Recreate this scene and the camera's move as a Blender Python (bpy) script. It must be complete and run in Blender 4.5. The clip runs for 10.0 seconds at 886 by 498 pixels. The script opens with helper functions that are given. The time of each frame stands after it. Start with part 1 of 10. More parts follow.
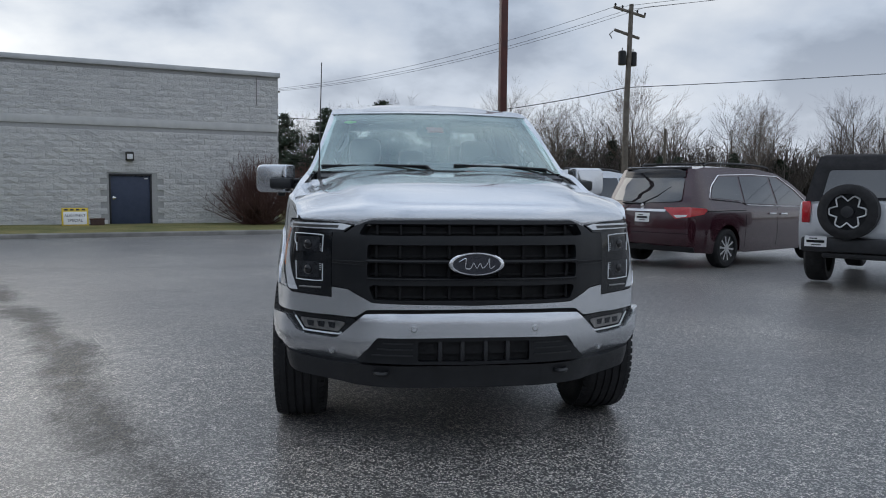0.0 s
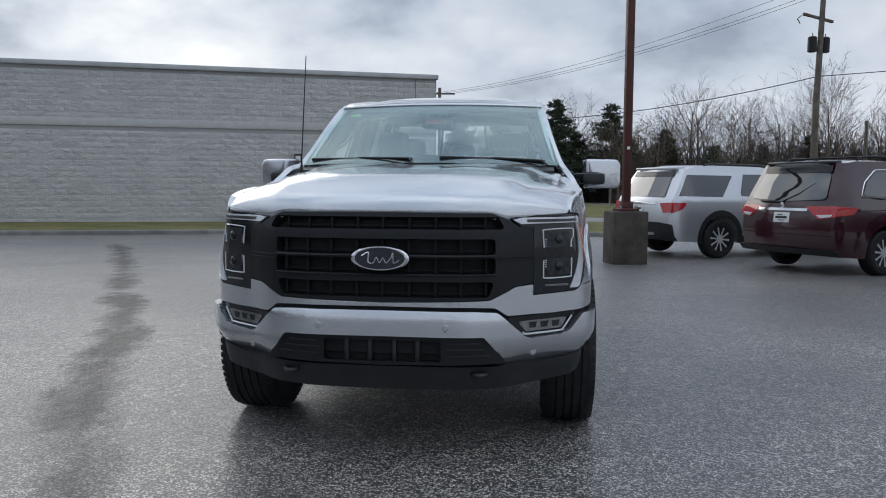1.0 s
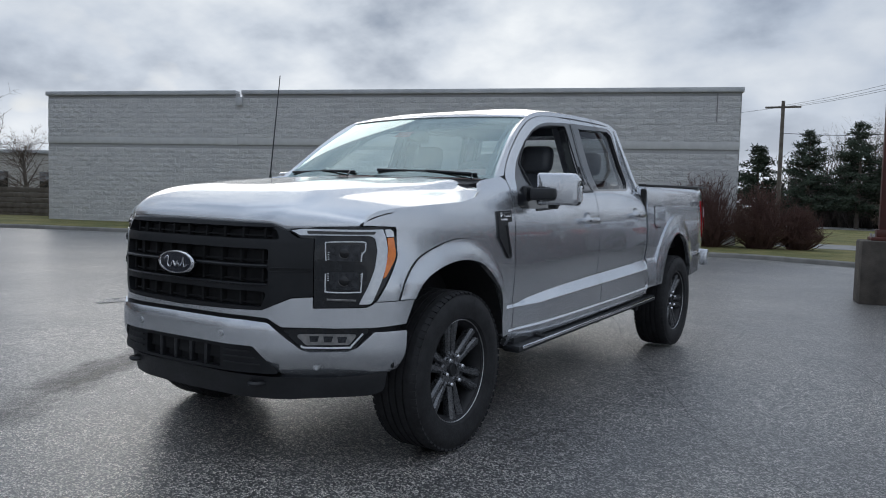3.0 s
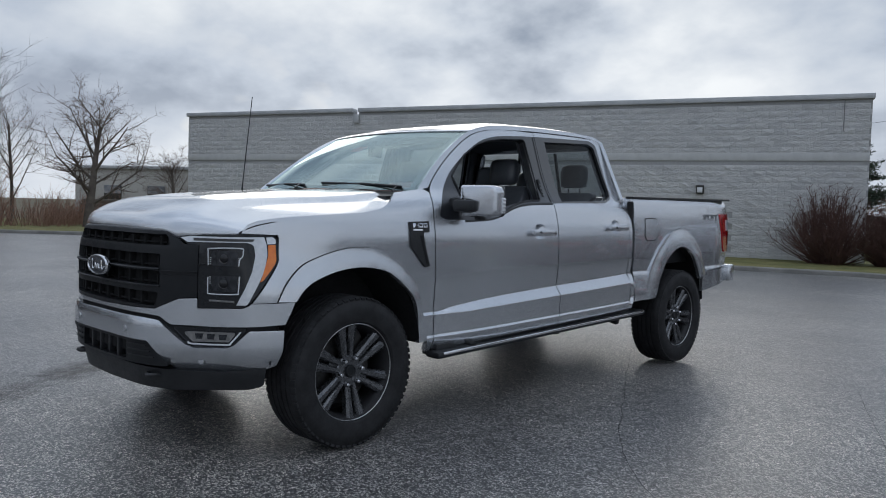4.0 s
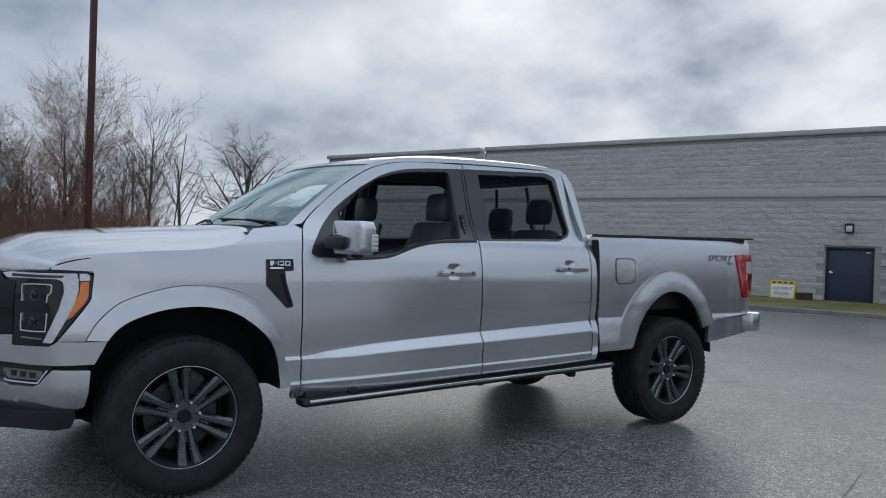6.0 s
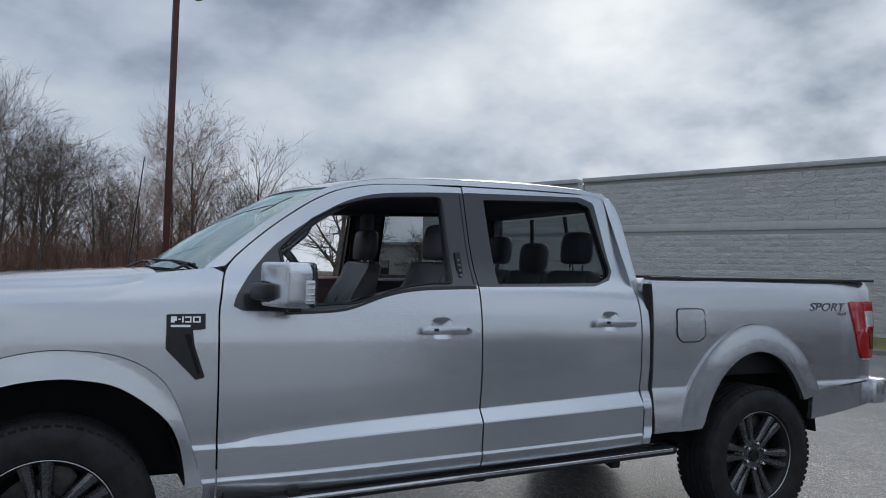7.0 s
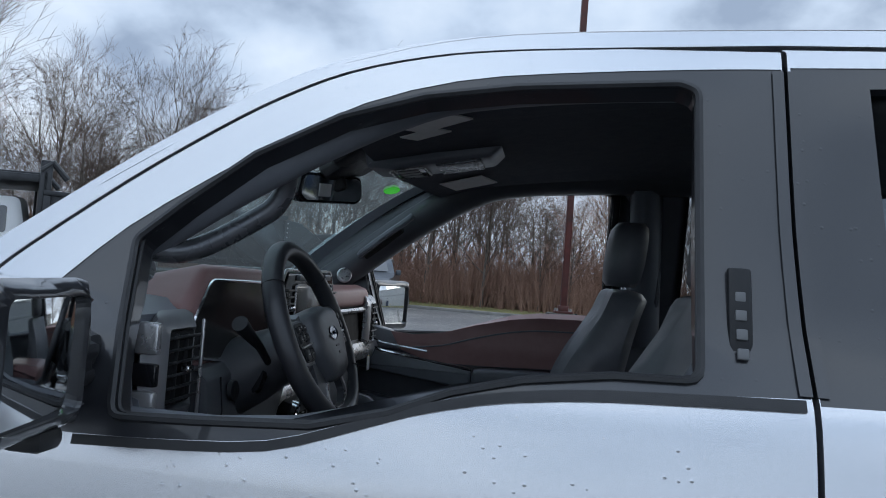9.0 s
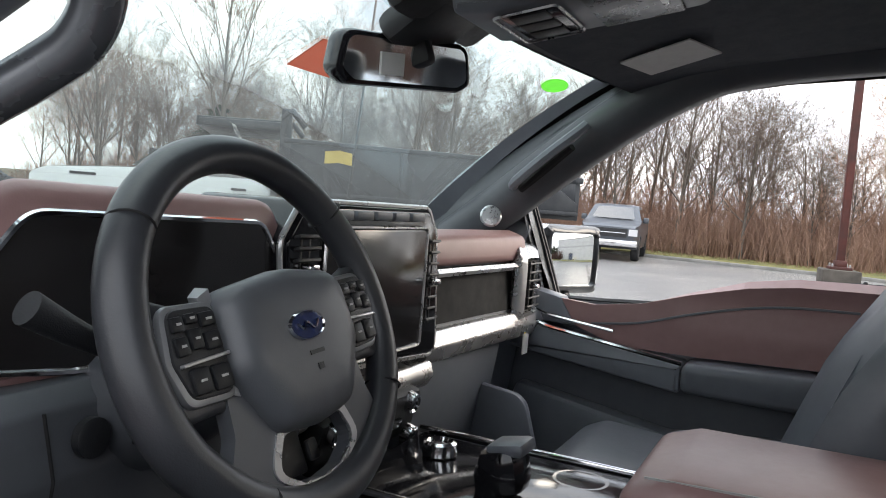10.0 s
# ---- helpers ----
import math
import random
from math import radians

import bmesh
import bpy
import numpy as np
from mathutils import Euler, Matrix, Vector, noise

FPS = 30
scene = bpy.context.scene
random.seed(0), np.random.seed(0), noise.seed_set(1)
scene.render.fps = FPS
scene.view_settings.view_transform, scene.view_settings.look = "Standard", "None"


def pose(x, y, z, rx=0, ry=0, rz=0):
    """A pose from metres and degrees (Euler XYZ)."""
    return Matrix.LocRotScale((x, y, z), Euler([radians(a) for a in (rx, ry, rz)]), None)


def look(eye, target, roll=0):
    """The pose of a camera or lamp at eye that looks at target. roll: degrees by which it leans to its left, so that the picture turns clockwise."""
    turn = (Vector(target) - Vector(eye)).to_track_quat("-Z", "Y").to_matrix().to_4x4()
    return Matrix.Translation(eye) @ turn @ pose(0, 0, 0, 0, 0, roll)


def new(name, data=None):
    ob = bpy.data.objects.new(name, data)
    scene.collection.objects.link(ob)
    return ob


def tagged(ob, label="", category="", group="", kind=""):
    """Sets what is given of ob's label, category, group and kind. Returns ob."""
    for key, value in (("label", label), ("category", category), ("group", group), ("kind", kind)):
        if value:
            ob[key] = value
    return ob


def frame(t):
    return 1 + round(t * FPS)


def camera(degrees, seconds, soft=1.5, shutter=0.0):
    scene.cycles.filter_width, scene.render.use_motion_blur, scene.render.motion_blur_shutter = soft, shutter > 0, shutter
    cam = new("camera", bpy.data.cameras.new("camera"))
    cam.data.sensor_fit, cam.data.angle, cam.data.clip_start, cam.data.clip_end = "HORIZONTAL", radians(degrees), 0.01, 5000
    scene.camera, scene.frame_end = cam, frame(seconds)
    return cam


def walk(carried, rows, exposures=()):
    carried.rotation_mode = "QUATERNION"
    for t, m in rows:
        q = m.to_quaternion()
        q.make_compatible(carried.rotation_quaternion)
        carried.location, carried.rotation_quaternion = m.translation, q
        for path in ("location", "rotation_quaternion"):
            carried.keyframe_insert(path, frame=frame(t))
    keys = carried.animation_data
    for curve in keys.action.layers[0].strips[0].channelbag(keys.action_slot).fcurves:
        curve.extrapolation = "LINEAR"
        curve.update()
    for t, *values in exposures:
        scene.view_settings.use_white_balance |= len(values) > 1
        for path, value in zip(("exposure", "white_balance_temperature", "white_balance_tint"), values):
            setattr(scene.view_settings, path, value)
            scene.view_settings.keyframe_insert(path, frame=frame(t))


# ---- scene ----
cam = camera(59.9, 10.0, soft=1.0)
PATH = [
    (0, (-0.583, -4.425, 1.304), (-0.339, -2.447, 1.14), 0.5),
    (0.5, (0.064, -4.303, 1.279), (0.067, -2.31, 1.112), 0.4),
    (1, (0.675, -4.227, 1.266), (0.433, -2.248, 1.1), 0.3),
    (1.5, (1.268, -4.006, 1.264), (0.787, -2.071, 1.103), 0.4),
    (2, (1.848, -3.866, 1.292), (1.147, -2.0, 1.134), 0.8),
    (3.3, (3.323, -3.071, 1.266), (2.134, -1.468, 1.142), 1.4),
    (3.5, (3.557, -2.962, 1.273), (2.309, -1.405, 1.152), 1.3),
    (4, (4.088, -2.632, 1.288), (2.711, -1.185, 1.184), 1.6),
    (4.5, (4.545, -2.229, 1.29), (3.067, -0.885, 1.196), 1.8),
    (5, (4.974, -1.947, 1.291), (3.419, -0.692, 1.204), 2.0),
    (5.2, (5.073, -1.824, 1.307), (3.491, -0.602, 1.226), 1.9),
    (5.75, (5.01, -1.386, 1.327), (3.37, -0.236, 1.292), 1.9),
    (6.3, (4.708, -0.769, 1.342), (3.018, 0.301, 1.349), 1.9),
    (6.5, (4.613, -0.506, 1.362), (2.888, 0.507, 1.381), 1.8),
    (7, (4.194, 0.056, 1.405), (2.394, 0.924, 1.471), 1.8),
    (7.5, (3.698, 0.564, 1.397), (1.813, 1.226, 1.497), 2.0),
    (8, (3.121, 1.006, 1.428), (1.161, 1.389, 1.546), 2.4),
    (8.5, (2.485, 1.301, 1.453), (0.489, 1.381, 1.556), 3.4),
    (9, (1.902, 1.502, 1.477), (-0.08, 1.239, 1.542), 4.4),
    (9.5, (1.378, 1.516, 1.481), (-0.528, 0.909, 1.48), 4.8),
    (10, (1.016, 1.52, 1.47), (-0.783, 0.655, 1.35), 4.6),
]
EXPOSURES = [(0, 0.43, 6600, 10), (1.5, 0.36, 6550, 10), (3.5, 0.26, 6500, 10), (6.5, 0.18, 6450, 10), (8.0, 0.12, 6300, 8), (8.8, 0.42, 6150, 8), (9.2, 1.2, 6150, 8), (9.6, 1.75, 6250, 9), (10, 2.25, 7500, 12)]
walk(cam, [(t, look(eye, target, roll)) for t, eye, target, roll in PATH], EXPOSURES)

# ---- world, sun ----
SUN_DIR = Vector((-0.63, 0.77, 0.25)).normalized()
world = bpy.data.worlds.new("overcast_sky")
scene.world = world
world.use_nodes = True
WT = world.node_tree
WT.nodes.clear()


def wn(kind, **kw):
    n = WT.nodes.new(kind)
    for k, v in kw.items():
        if k == "op":
            n.operation = v
        elif k == "vals":
            for i, x in v.items():
                n.inputs[i].default_value = x
    return n


def wl(a, b):
    WT.links.new(a, b)


coord = wn("ShaderNodeTexCoord")
sep = wn("ShaderNodeSeparateXYZ")
wl(coord.outputs["Generated"], sep.inputs[0])
zup = wn("ShaderNodeMath", op="MAXIMUM", vals={1: 0.0})
wl(sep.outputs[2], zup.inputs[0])
zadd = wn("ShaderNodeMath", op="ADD", vals={1: 0.42})
wl(zup.outputs[0], zadd.inputs[0])
div = wn("ShaderNodeVectorMath", op="DIVIDE")
comb = wn("ShaderNodeCombineXYZ")
for i in range(3):
    wl(zadd.outputs[0], comb.inputs[i])
wl(coord.outputs["Generated"], div.inputs[0])
wl(comb.outputs[0], div.inputs[1])
flat = wn("ShaderNodeVectorMath", op="MULTIPLY", vals={1: (1.0, 1.0, 0.0)})
wl(div.outputs[0], flat.inputs[0])
clouds = wn("ShaderNodeTexNoise", vals={"Scale": 2.3, "Detail": 7.0, "Roughness": 0.50, "Distortion": 0.0})
wl(flat.outputs[0], clouds.inputs["Vector"])
ramp = wn("ShaderNodeValToRGB")
els = ramp.color_ramp.elements
els[0].position, els[0].color = 0.37, (0.155, 0.19, 0.25, 1)
els[1].position, els[1].color = 0.68, (0.41, 0.442, 0.485, 1)
e = els.new(0.48)
e.color = (0.27, 0.315, 0.385, 1)
wl(clouds.outputs["Fac"], ramp.inputs[0])
# the sun glows through the cloud
dot = wn("ShaderNodeVectorMath", op="DOT_PRODUCT", vals={1: tuple(SUN_DIR)})
nrm = wn("ShaderNodeVectorMath", op="NORMALIZE")
wl(coord.outputs["Generated"], nrm.inputs[0])
wl(nrm.outputs[0], dot.inputs[0])
pos = wn("ShaderNodeMath", op="MAXIMUM", vals={1: 0.0})
wl(dot.outputs["Value"], pos.inputs[0])
pw = wn("ShaderNodeMath", op="POWER", vals={1: 9.0})
wl(pos.outputs[0], pw.inputs[0])
thin = wn("ShaderNodeMapRange", vals={1: 0.38, 2: 0.66, 3: 0.12, 4: 1.0})
wl(clouds.outputs["Fac"], thin.inputs[0])
glow = wn("ShaderNodeMath", op="MULTIPLY")
wl(pw.outputs[0], glow.inputs[0])
wl(thin.outputs[0], glow.inputs[1])
warm = wn("ShaderNodeVectorMath", op="SCALE", vals={0: (0.25, 0.235, 0.195)})
wl(glow.outputs[0], warm.inputs["Scale"])
bright = wn("ShaderNodeVectorMath", op="ADD")
wl(ramp.outputs[0], bright.inputs[0])
wl(warm.outputs[0], bright.inputs[1])
# pale haze along the horizon
haze = wn("ShaderNodeMapRange", vals={1: 0.0, 2: 0.22, 3: 0.45, 4: 0.0})
wl(zup.outputs[0], haze.inputs[0])
hmix = wn("ShaderNodeMix")
hmix.data_type = "RGBA"
wl(haze.outputs[0], hmix.inputs[0])
wl(bright.outputs[0], hmix.inputs[6])
hmix.inputs[7].default_value = (0.54, 0.565, 0.60, 1)
sky = wn("ShaderNodeTexSky")
sky.sky_type = "NISHITA"
sky.sun_disc = False
sky.sun_elevation = math.asin(SUN_DIR.z)
sky.sun_rotation = math.atan2(SUN_DIR.x, SUN_DIR.y)
skys = wn("ShaderNodeVectorMath", op="SCALE", vals={"Scale": 0.09})
wl(sky.outputs[0], skys.inputs[0])
gap = wn("ShaderNodeMapRange", vals={1: 0.64, 2: 0.76, 3: 0.0, 4: 0.75})
gapn = wn("ShaderNodeTexNoise", vals={"Scale": 0.6, "Detail": 5.0, "Roughness": 0.5})
wl(flat.outputs[0], gapn.inputs["Vector"])
wl(gapn.outputs["Fac"], gap.inputs[0])
mixs = wn("ShaderNodeMix")
mixs.data_type = "RGBA"
wl(gap.outputs[0], mixs.inputs[0])
wl(hmix.outputs[2], mixs.inputs[6])
wl(skys.outputs[0], mixs.inputs[7])
# an overcast sky is brightest overhead
zen = wn("ShaderNodeMapRange", vals={1: 0.34, 2: 0.95, 3: 1.0, 4: 1.6})
wl(zup.outputs[0], zen.inputs[0])
lit = wn("ShaderNodeVectorMath", op="SCALE")
wl(mixs.outputs[2], lit.inputs[0])
wl(zen.outputs[0], lit.inputs["Scale"])
bg = wn("ShaderNodeBackground", vals={"Strength": 1.32})
wl(lit.outputs[0], bg.inputs[0])
wout = wn("ShaderNodeOutputWorld")
wl(bg.outputs[0], wout.inputs[0])

sun_data = bpy.data.lights.new("sun", "SUN")
sun_data.energy, sun_data.angle, sun_data.color = 0.55, radians(45), (1.0, 0.95, 0.88)
sun = new("sun", sun_data)
sun.matrix_world = look(SUN_DIR * 50, (0, 0, 0))

# ---- materials ----


class Mat:
    """A node material under construction: a principled surface with helpers."""

    def __init__(self, name, color=(0.5, 0.5, 0.5), rough=0.5, metal=0.0, **kw):
        self.m = bpy.data.materials.new(name)
        self.m.use_nodes = True
        self.t = self.m.node_tree
        self.p = self.t.nodes["Principled BSDF"]
        self.p.inputs["Base Color"].default_value = (*color, 1)
        self.p.inputs["Roughness"].default_value = rough
        self.p.inputs["Metallic"].default_value = metal
        for k, v in kw.items():
            self.p.inputs[k.replace("_", " ")].default_value = v
        self.co = None

    def n(self, kind, op=None, **vals):
        node = self.t.nodes.new(kind)
        if op:
            node.operation = op
        for k, v in vals.items():
            node.inputs[int(k[1:]) if k[0] == "i" and k[1:].isdigit() else k.replace("_", " ")].default_value = v
        return node

    def l(self, a, b):
        self.t.links.new(a, b)

    def coords(self, stretch=(1, 1, 1)):
        if self.co is None:
            self.co = self.n("ShaderNodeTexCoord").outputs["Object"]
        if stretch == (1, 1, 1):
            return self.co
        mp = self.n("ShaderNodeVectorMath", "MULTIPLY", i1=stretch)
        self.l(self.co, mp.inputs[0])
        return mp.outputs[0]

    def noise(self, scale, detail=4, rough=0.55, stretch=(1, 1, 1), distortion=0.0):
        nd = self.n("ShaderNodeTexNoise", Scale=scale, Detail=detail, Roughness=rough, Distortion=distortion)
        self.l(self.coords(stretch), nd.inputs["Vector"])
        return nd.outputs["Fac"]

    def remap(self, src, a, b, c, d):
        r = self.n("ShaderNodeMapRange", i1=a, i2=b, i3=c, i4=d)
        self.l(src, r.inputs[0])
        return r.outputs[0]

    def mix(self, fac, ca, cb):
        mx = self.n("ShaderNodeMix")
        mx.data_type = "RGBA"
        for src, i in ((fac, 0), (ca, 6), (cb, 7)):
            if isinstance(src, (tuple, list)):
                mx.inputs[i].default_value = (*src, 1)
            elif isinstance(src, (int, float)):
                mx.inputs[i].default_value = src
            else:
                self.l(src, mx.inputs[i])
        return mx.outputs[2]

    def color(self, out):
        self.l(out, self.p.inputs["Base Color"])
        return self

    def rough(self, out):
        self.l(out, self.p.inputs["Roughness"])
        return self

    def bump(self, out, dist=0.002, strength=1.0):
        b = self.n("ShaderNodeBump", Strength=strength, Distance=dist)
        self.l(out, b.inputs["Height"])
        old = self.p.inputs["Normal"].links
        if old:
            self.l(old[0].from_socket, b.inputs["Normal"])
        self.l(b.outputs[0], self.p.inputs["Normal"])
        return self

    def vary(self, ca, cb, scale=3.0, detail=5, stretch=(1, 1, 1), lo=0.35, hi=0.65):
        return self.color(self.mix(self.remap(self.noise(scale, detail, 0.6, stretch), lo, hi, 0, 1), ca, cb))


def simple(name, ca, cb, rough, metal=0.0, scale=6.0, bump=0.0, bscale=200.0, rvar=0.06, **kw):
    """A material with two-scale variation and an optional fine grain."""
    m = Mat(name, ca, rough, metal, **kw)
    m.vary(ca, cb, scale)
    m.rough(m.remap(m.noise(scale * 5, 3), 0.3, 0.7, max(0.02, rough - rvar), rough + rvar))
    if bump:
        m.bump(m.noise(bscale, 2), bump)
    return m.m


def paint_material(name, ca, cb, rough=0.26, metal=0.95, coat=0.7):
    m = Mat(name, ca, rough, metal, Coat_Weight=coat, Coat_Roughness=0.05)
    flake = m.remap(m.noise(900, 1), 0.35, 0.65, 0, 1)
    m.color(m.mix(flake, ca, cb))
    # scattered rain drops
    v = m.n("ShaderNodeTexVoronoi", Scale=55.0, Randomness=1.0)
    m.l(m.coords(), v.inputs["Vector"])
    drop = m.remap(v.outputs["Distance"], 0.0, 0.16, 1, 0)
    keep = m.remap(m.noise(9, 4), 0.53, 0.58, 0, 1)
    mul = m.n("ShaderNodeMath", "MULTIPLY")
    m.l(drop, mul.inputs[0])
    m.l(keep, mul.inputs[1])
    m.bump(mul.outputs[0], 0.0016, 0.8)
    return m.m


def glass_material(name, tint, gloss=1.0, film=None, veil=0.0):
    """Thin glass; veil is the share of light that a dirty film scatters."""
    m = Mat(name)
    tr = m.n("ShaderNodeBsdfTransparent")
    tr.inputs[0].default_value = (*tint, 1)
    gl = m.n("ShaderNodeBsdfGlossy", Roughness=0.02)
    gl.inputs[0].default_value = (*(film or (1, 1, 1)), 1)
    lw = m.n("ShaderNodeLayerWeight", Blend=0.5)
    p5 = m.n("ShaderNodeMath", "POWER", i1=5.0)
    m.l(lw.outputs["Facing"], p5.inputs[0])
    sc = m.n("ShaderNodeMath", "MULTIPLY_ADD", i1=0.9, i2=0.06 * gloss)
    sc.use_clamp = True
    m.l(p5.outputs[0], sc.inputs[0])
    mx = m.n("ShaderNodeMixShader")
    m.l(sc.outputs[0], mx.inputs[0])
    m.l(tr.outputs[0], mx.inputs[1])
    m.l(gl.outputs[0], mx.inputs[2])
    last = mx
    if veil:
        film_ = m.n("ShaderNodeBsdfTranslucent")
        film_.inputs[0].default_value = (0.8, 0.8, 0.78, 1)
        last = m.n("ShaderNodeMixShader", i0=veil)
        m.l(mx.outputs[0], last.inputs[1])
        m.l(film_.outputs[0], last.inputs[2])
    m.l(last.outputs[0], m.t.nodes["Material Output"].inputs[0])
    return m.m


PAINT = paint_material("silver_paint", (0.58, 0.60, 0.63), (0.73, 0.75, 0.78), 0.27, 0.90, 1.0)
MAROON = paint_material("maroon_paint", (0.030, 0.0022, 0.008), (0.042, 0.0035, 0.011), 0.22, 0.0, 1.0)
SUVSILVER = paint_material("pale_silver_paint", (0.62, 0.64, 0.67), (0.70, 0.72, 0.75), 0.34, 0.75)
WHITEPAINT = paint_material("white_paint", (0.72, 0.74, 0.74), (0.76, 0.77, 0.77), 0.3, 0.0, 1.0)
GREYPAINT = paint_material("grey_paint", (0.05, 0.06, 0.075), (0.065, 0.075, 0.09), 0.4, 0.2, 0.6)
BLACKPLASTIC = simple("black_plastic", (0.012, 0.013, 0.015), (0.02, 0.021, 0.024), 0.45, scale=10, bump=0.0004, bscale=700)
GRILLEGREY = simple("dark_grey_satin", (0.010, 0.011, 0.013), (0.015, 0.016, 0.018), 0.40, scale=8, bump=0.0002, bscale=600, Specular_IOR_Level=0.3)
GLOSSBLACK = simple("gloss_black", (0.008, 0.008, 0.01), (0.012, 0.012, 0.014), 0.1, scale=8)
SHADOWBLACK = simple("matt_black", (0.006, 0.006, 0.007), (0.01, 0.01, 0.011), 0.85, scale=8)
CHROME = simple("chrome", (0.75, 0.76, 0.78), (0.8, 0.8, 0.82), 0.09, 1.0)
SATIN = simple("satin_metal", (0.5, 0.51, 0.52), (0.6, 0.6, 0.61), 0.3, 1.0, scale=30)
RUBBER = simple("tyre_rubber", (0.012, 0.012, 0.013), (0.024, 0.024, 0.026), 0.66, scale=14, bump=0.0012, bscale=160, Specular_IOR_Level=0.35)
RIMGREY = simple("gunmetal_rim", (0.12, 0.123, 0.13), (0.16, 0.163, 0.17), 0.28, 0.8, scale=20)
BARREL = simple("dark_rim_barrel", (0.012, 0.012, 0.014), (0.02, 0.02, 0.022), 0.5, 0.3, scale=20)
DULLSTEEL = simple("dull_brake_steel", (0.06, 0.06, 0.06), (0.10, 0.098, 0.095), 0.5, 0.8, scale=40)
MACHINED = simple("machined_alloy_face", (0.60, 0.61, 0.62), (0.68, 0.685, 0.69), 0.32, 0.35, scale=30)
STEEL = simple("cast_steel", (0.22, 0.22, 0.22), (0.34, 0.33, 0.32), 0.45, 0.9, scale=40)
GLASS = glass_material("windshield_glass", (0.78, 0.90, 0.87), 5.0, (0.80, 0.97, 0.97), 0.055)
CLEARGLASS = glass_material("clear_glass", (0.9, 0.94, 0.93))
PRIVACY = glass_material("privacy_glass", (0.36, 0.39, 0.41), 0.06)
DARKGLASS = simple("dark_tinted_glass", (0.010, 0.012, 0.014), (0.014, 0.016, 0.018), 0.03, scale=3, rvar=0.01, IOR=1.9, Coat_Weight=1.0)
REDLENS = simple("red_lens", (0.42, 0.008, 0.015), (0.55, 0.012, 0.02), 0.1, scale=30, Coat_Weight=1.0)
AMBER = simple("amber_lens", (0.75, 0.16, 0.01), (0.85, 0.22, 0.015), 0.15, scale=40, Coat_Weight=1.0)
CLEARLENS = simple("clear_lens", (0.62, 0.64, 0.67), (0.78, 0.79, 0.8), 0.14, 0.1, scale=60, Coat_Weight=1.0)
LAMPDARK = simple("smoked_lamp", (0.006, 0.007, 0.009), (0.014, 0.016, 0.019), 0.12, 0.0, scale=25)
WHITEPLATE = simple("white_plate", (0.72, 0.72, 0.72), (0.8, 0.8, 0.8), 0.4)
OVALBLUE = simple("dark_blue_enamel", (0.006, 0.008, 0.018), (0.008, 0.01, 0.024), 0.12, Coat_Weight=1.0)
# extra cabin light is put into the leather, maroon and dash base colours
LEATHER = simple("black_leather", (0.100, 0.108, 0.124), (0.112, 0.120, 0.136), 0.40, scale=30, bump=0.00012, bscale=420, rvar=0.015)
BROWN = simple("maroon_brown_leather", (0.29, 0.165, 0.160), (0.32, 0.188, 0.182), 0.42, scale=20, bump=0.00015, bscale=420, rvar=0.02)
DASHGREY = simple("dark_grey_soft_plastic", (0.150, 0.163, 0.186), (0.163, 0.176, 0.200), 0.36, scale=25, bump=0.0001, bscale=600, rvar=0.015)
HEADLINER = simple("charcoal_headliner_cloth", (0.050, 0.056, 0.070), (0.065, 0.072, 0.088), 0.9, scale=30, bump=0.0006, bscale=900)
CARPET = simple("black_carpet", (0.012, 0.012, 0.013), (0.022, 0.022, 0.023), 0.95, scale=60, bump=0.002, bscale=500)

# ---- mesh helpers ----


def finish(me, material, sharp=38):
    me.materials.append(material)
    me.polygons.foreach_set("use_smooth", [True] * len(me.polygons))
    me.set_sharp_from_angle(angle=radians(sharp))
    me.update()


def part(name, bm, material, parent=None, label="", sharp=38):
    """Link a bmesh as one mesh object under a thing or a part."""
    me = bpy.data.meshes.new(name)
    bm.to_mesh(me)
    bm.free()
    finish(me, material, sharp)
    ob = new(name, me)
    ob.parent = parent
    return tagged(ob, label)


def raw(name, verts, faces, material, parent=None, label="", smooth=True):
    me = bpy.data.meshes.new(name)
    me.from_pydata([tuple(v) for v in verts], [], [tuple(f) for f in faces])
    if smooth:
        finish(me, material)
    else:
        me.materials.append(material)
    ob = new(name, me)
    ob.parent = parent
    return tagged(ob, label)


def thing(name, label, category, m=None, group="", kind=""):
    ob = new(name)
    ob.empty_display_size = 0.1
    if m is not None:
        ob.matrix_world = m
    return tagged(ob, label, category, group, kind)


def pchip(points):
    """A smooth monotone curve through (a, b) pairs."""
    xs, ys = np.array(sorted(points), float).T
    h, d = np.diff(xs), np.diff(ys) / np.diff(xs)
    m = np.zeros(len(xs))
    m[0], m[-1] = d[0], d[-1]
    for i in range(1, len(xs) - 1):
        if d[i - 1] * d[i] > 0:
            w1, w2 = 2 * h[i] + h[i - 1], h[i] + 2 * h[i - 1]
            m[i] = (w1 + w2) / (w1 / d[i - 1] + w2 / d[i])

    def f(x):
        if x <= xs[0]:
            return float(ys[0] + m[0] * (x - xs[0]))
        if x >= xs[-1]:
            return float(ys[-1] + m[-1] * (x - xs[-1]))
        i = int(np.searchsorted(xs, x)) - 1
        t = (x - xs[i]) / h[i]
        return float((1 + 2 * t) * (1 - t) ** 2 * ys[i] + t * (1 - t) ** 2 * h[i] * m[i] + t * t * (3 - 2 * t) * ys[i + 1] + t * t * (t - 1) * h[i] * m[i + 1])

    return f


def sstep(a, b, x):
    t = min(1.0, max(0.0, (x - a) / (b - a)))
    return t * t * (3 - 2 * t)


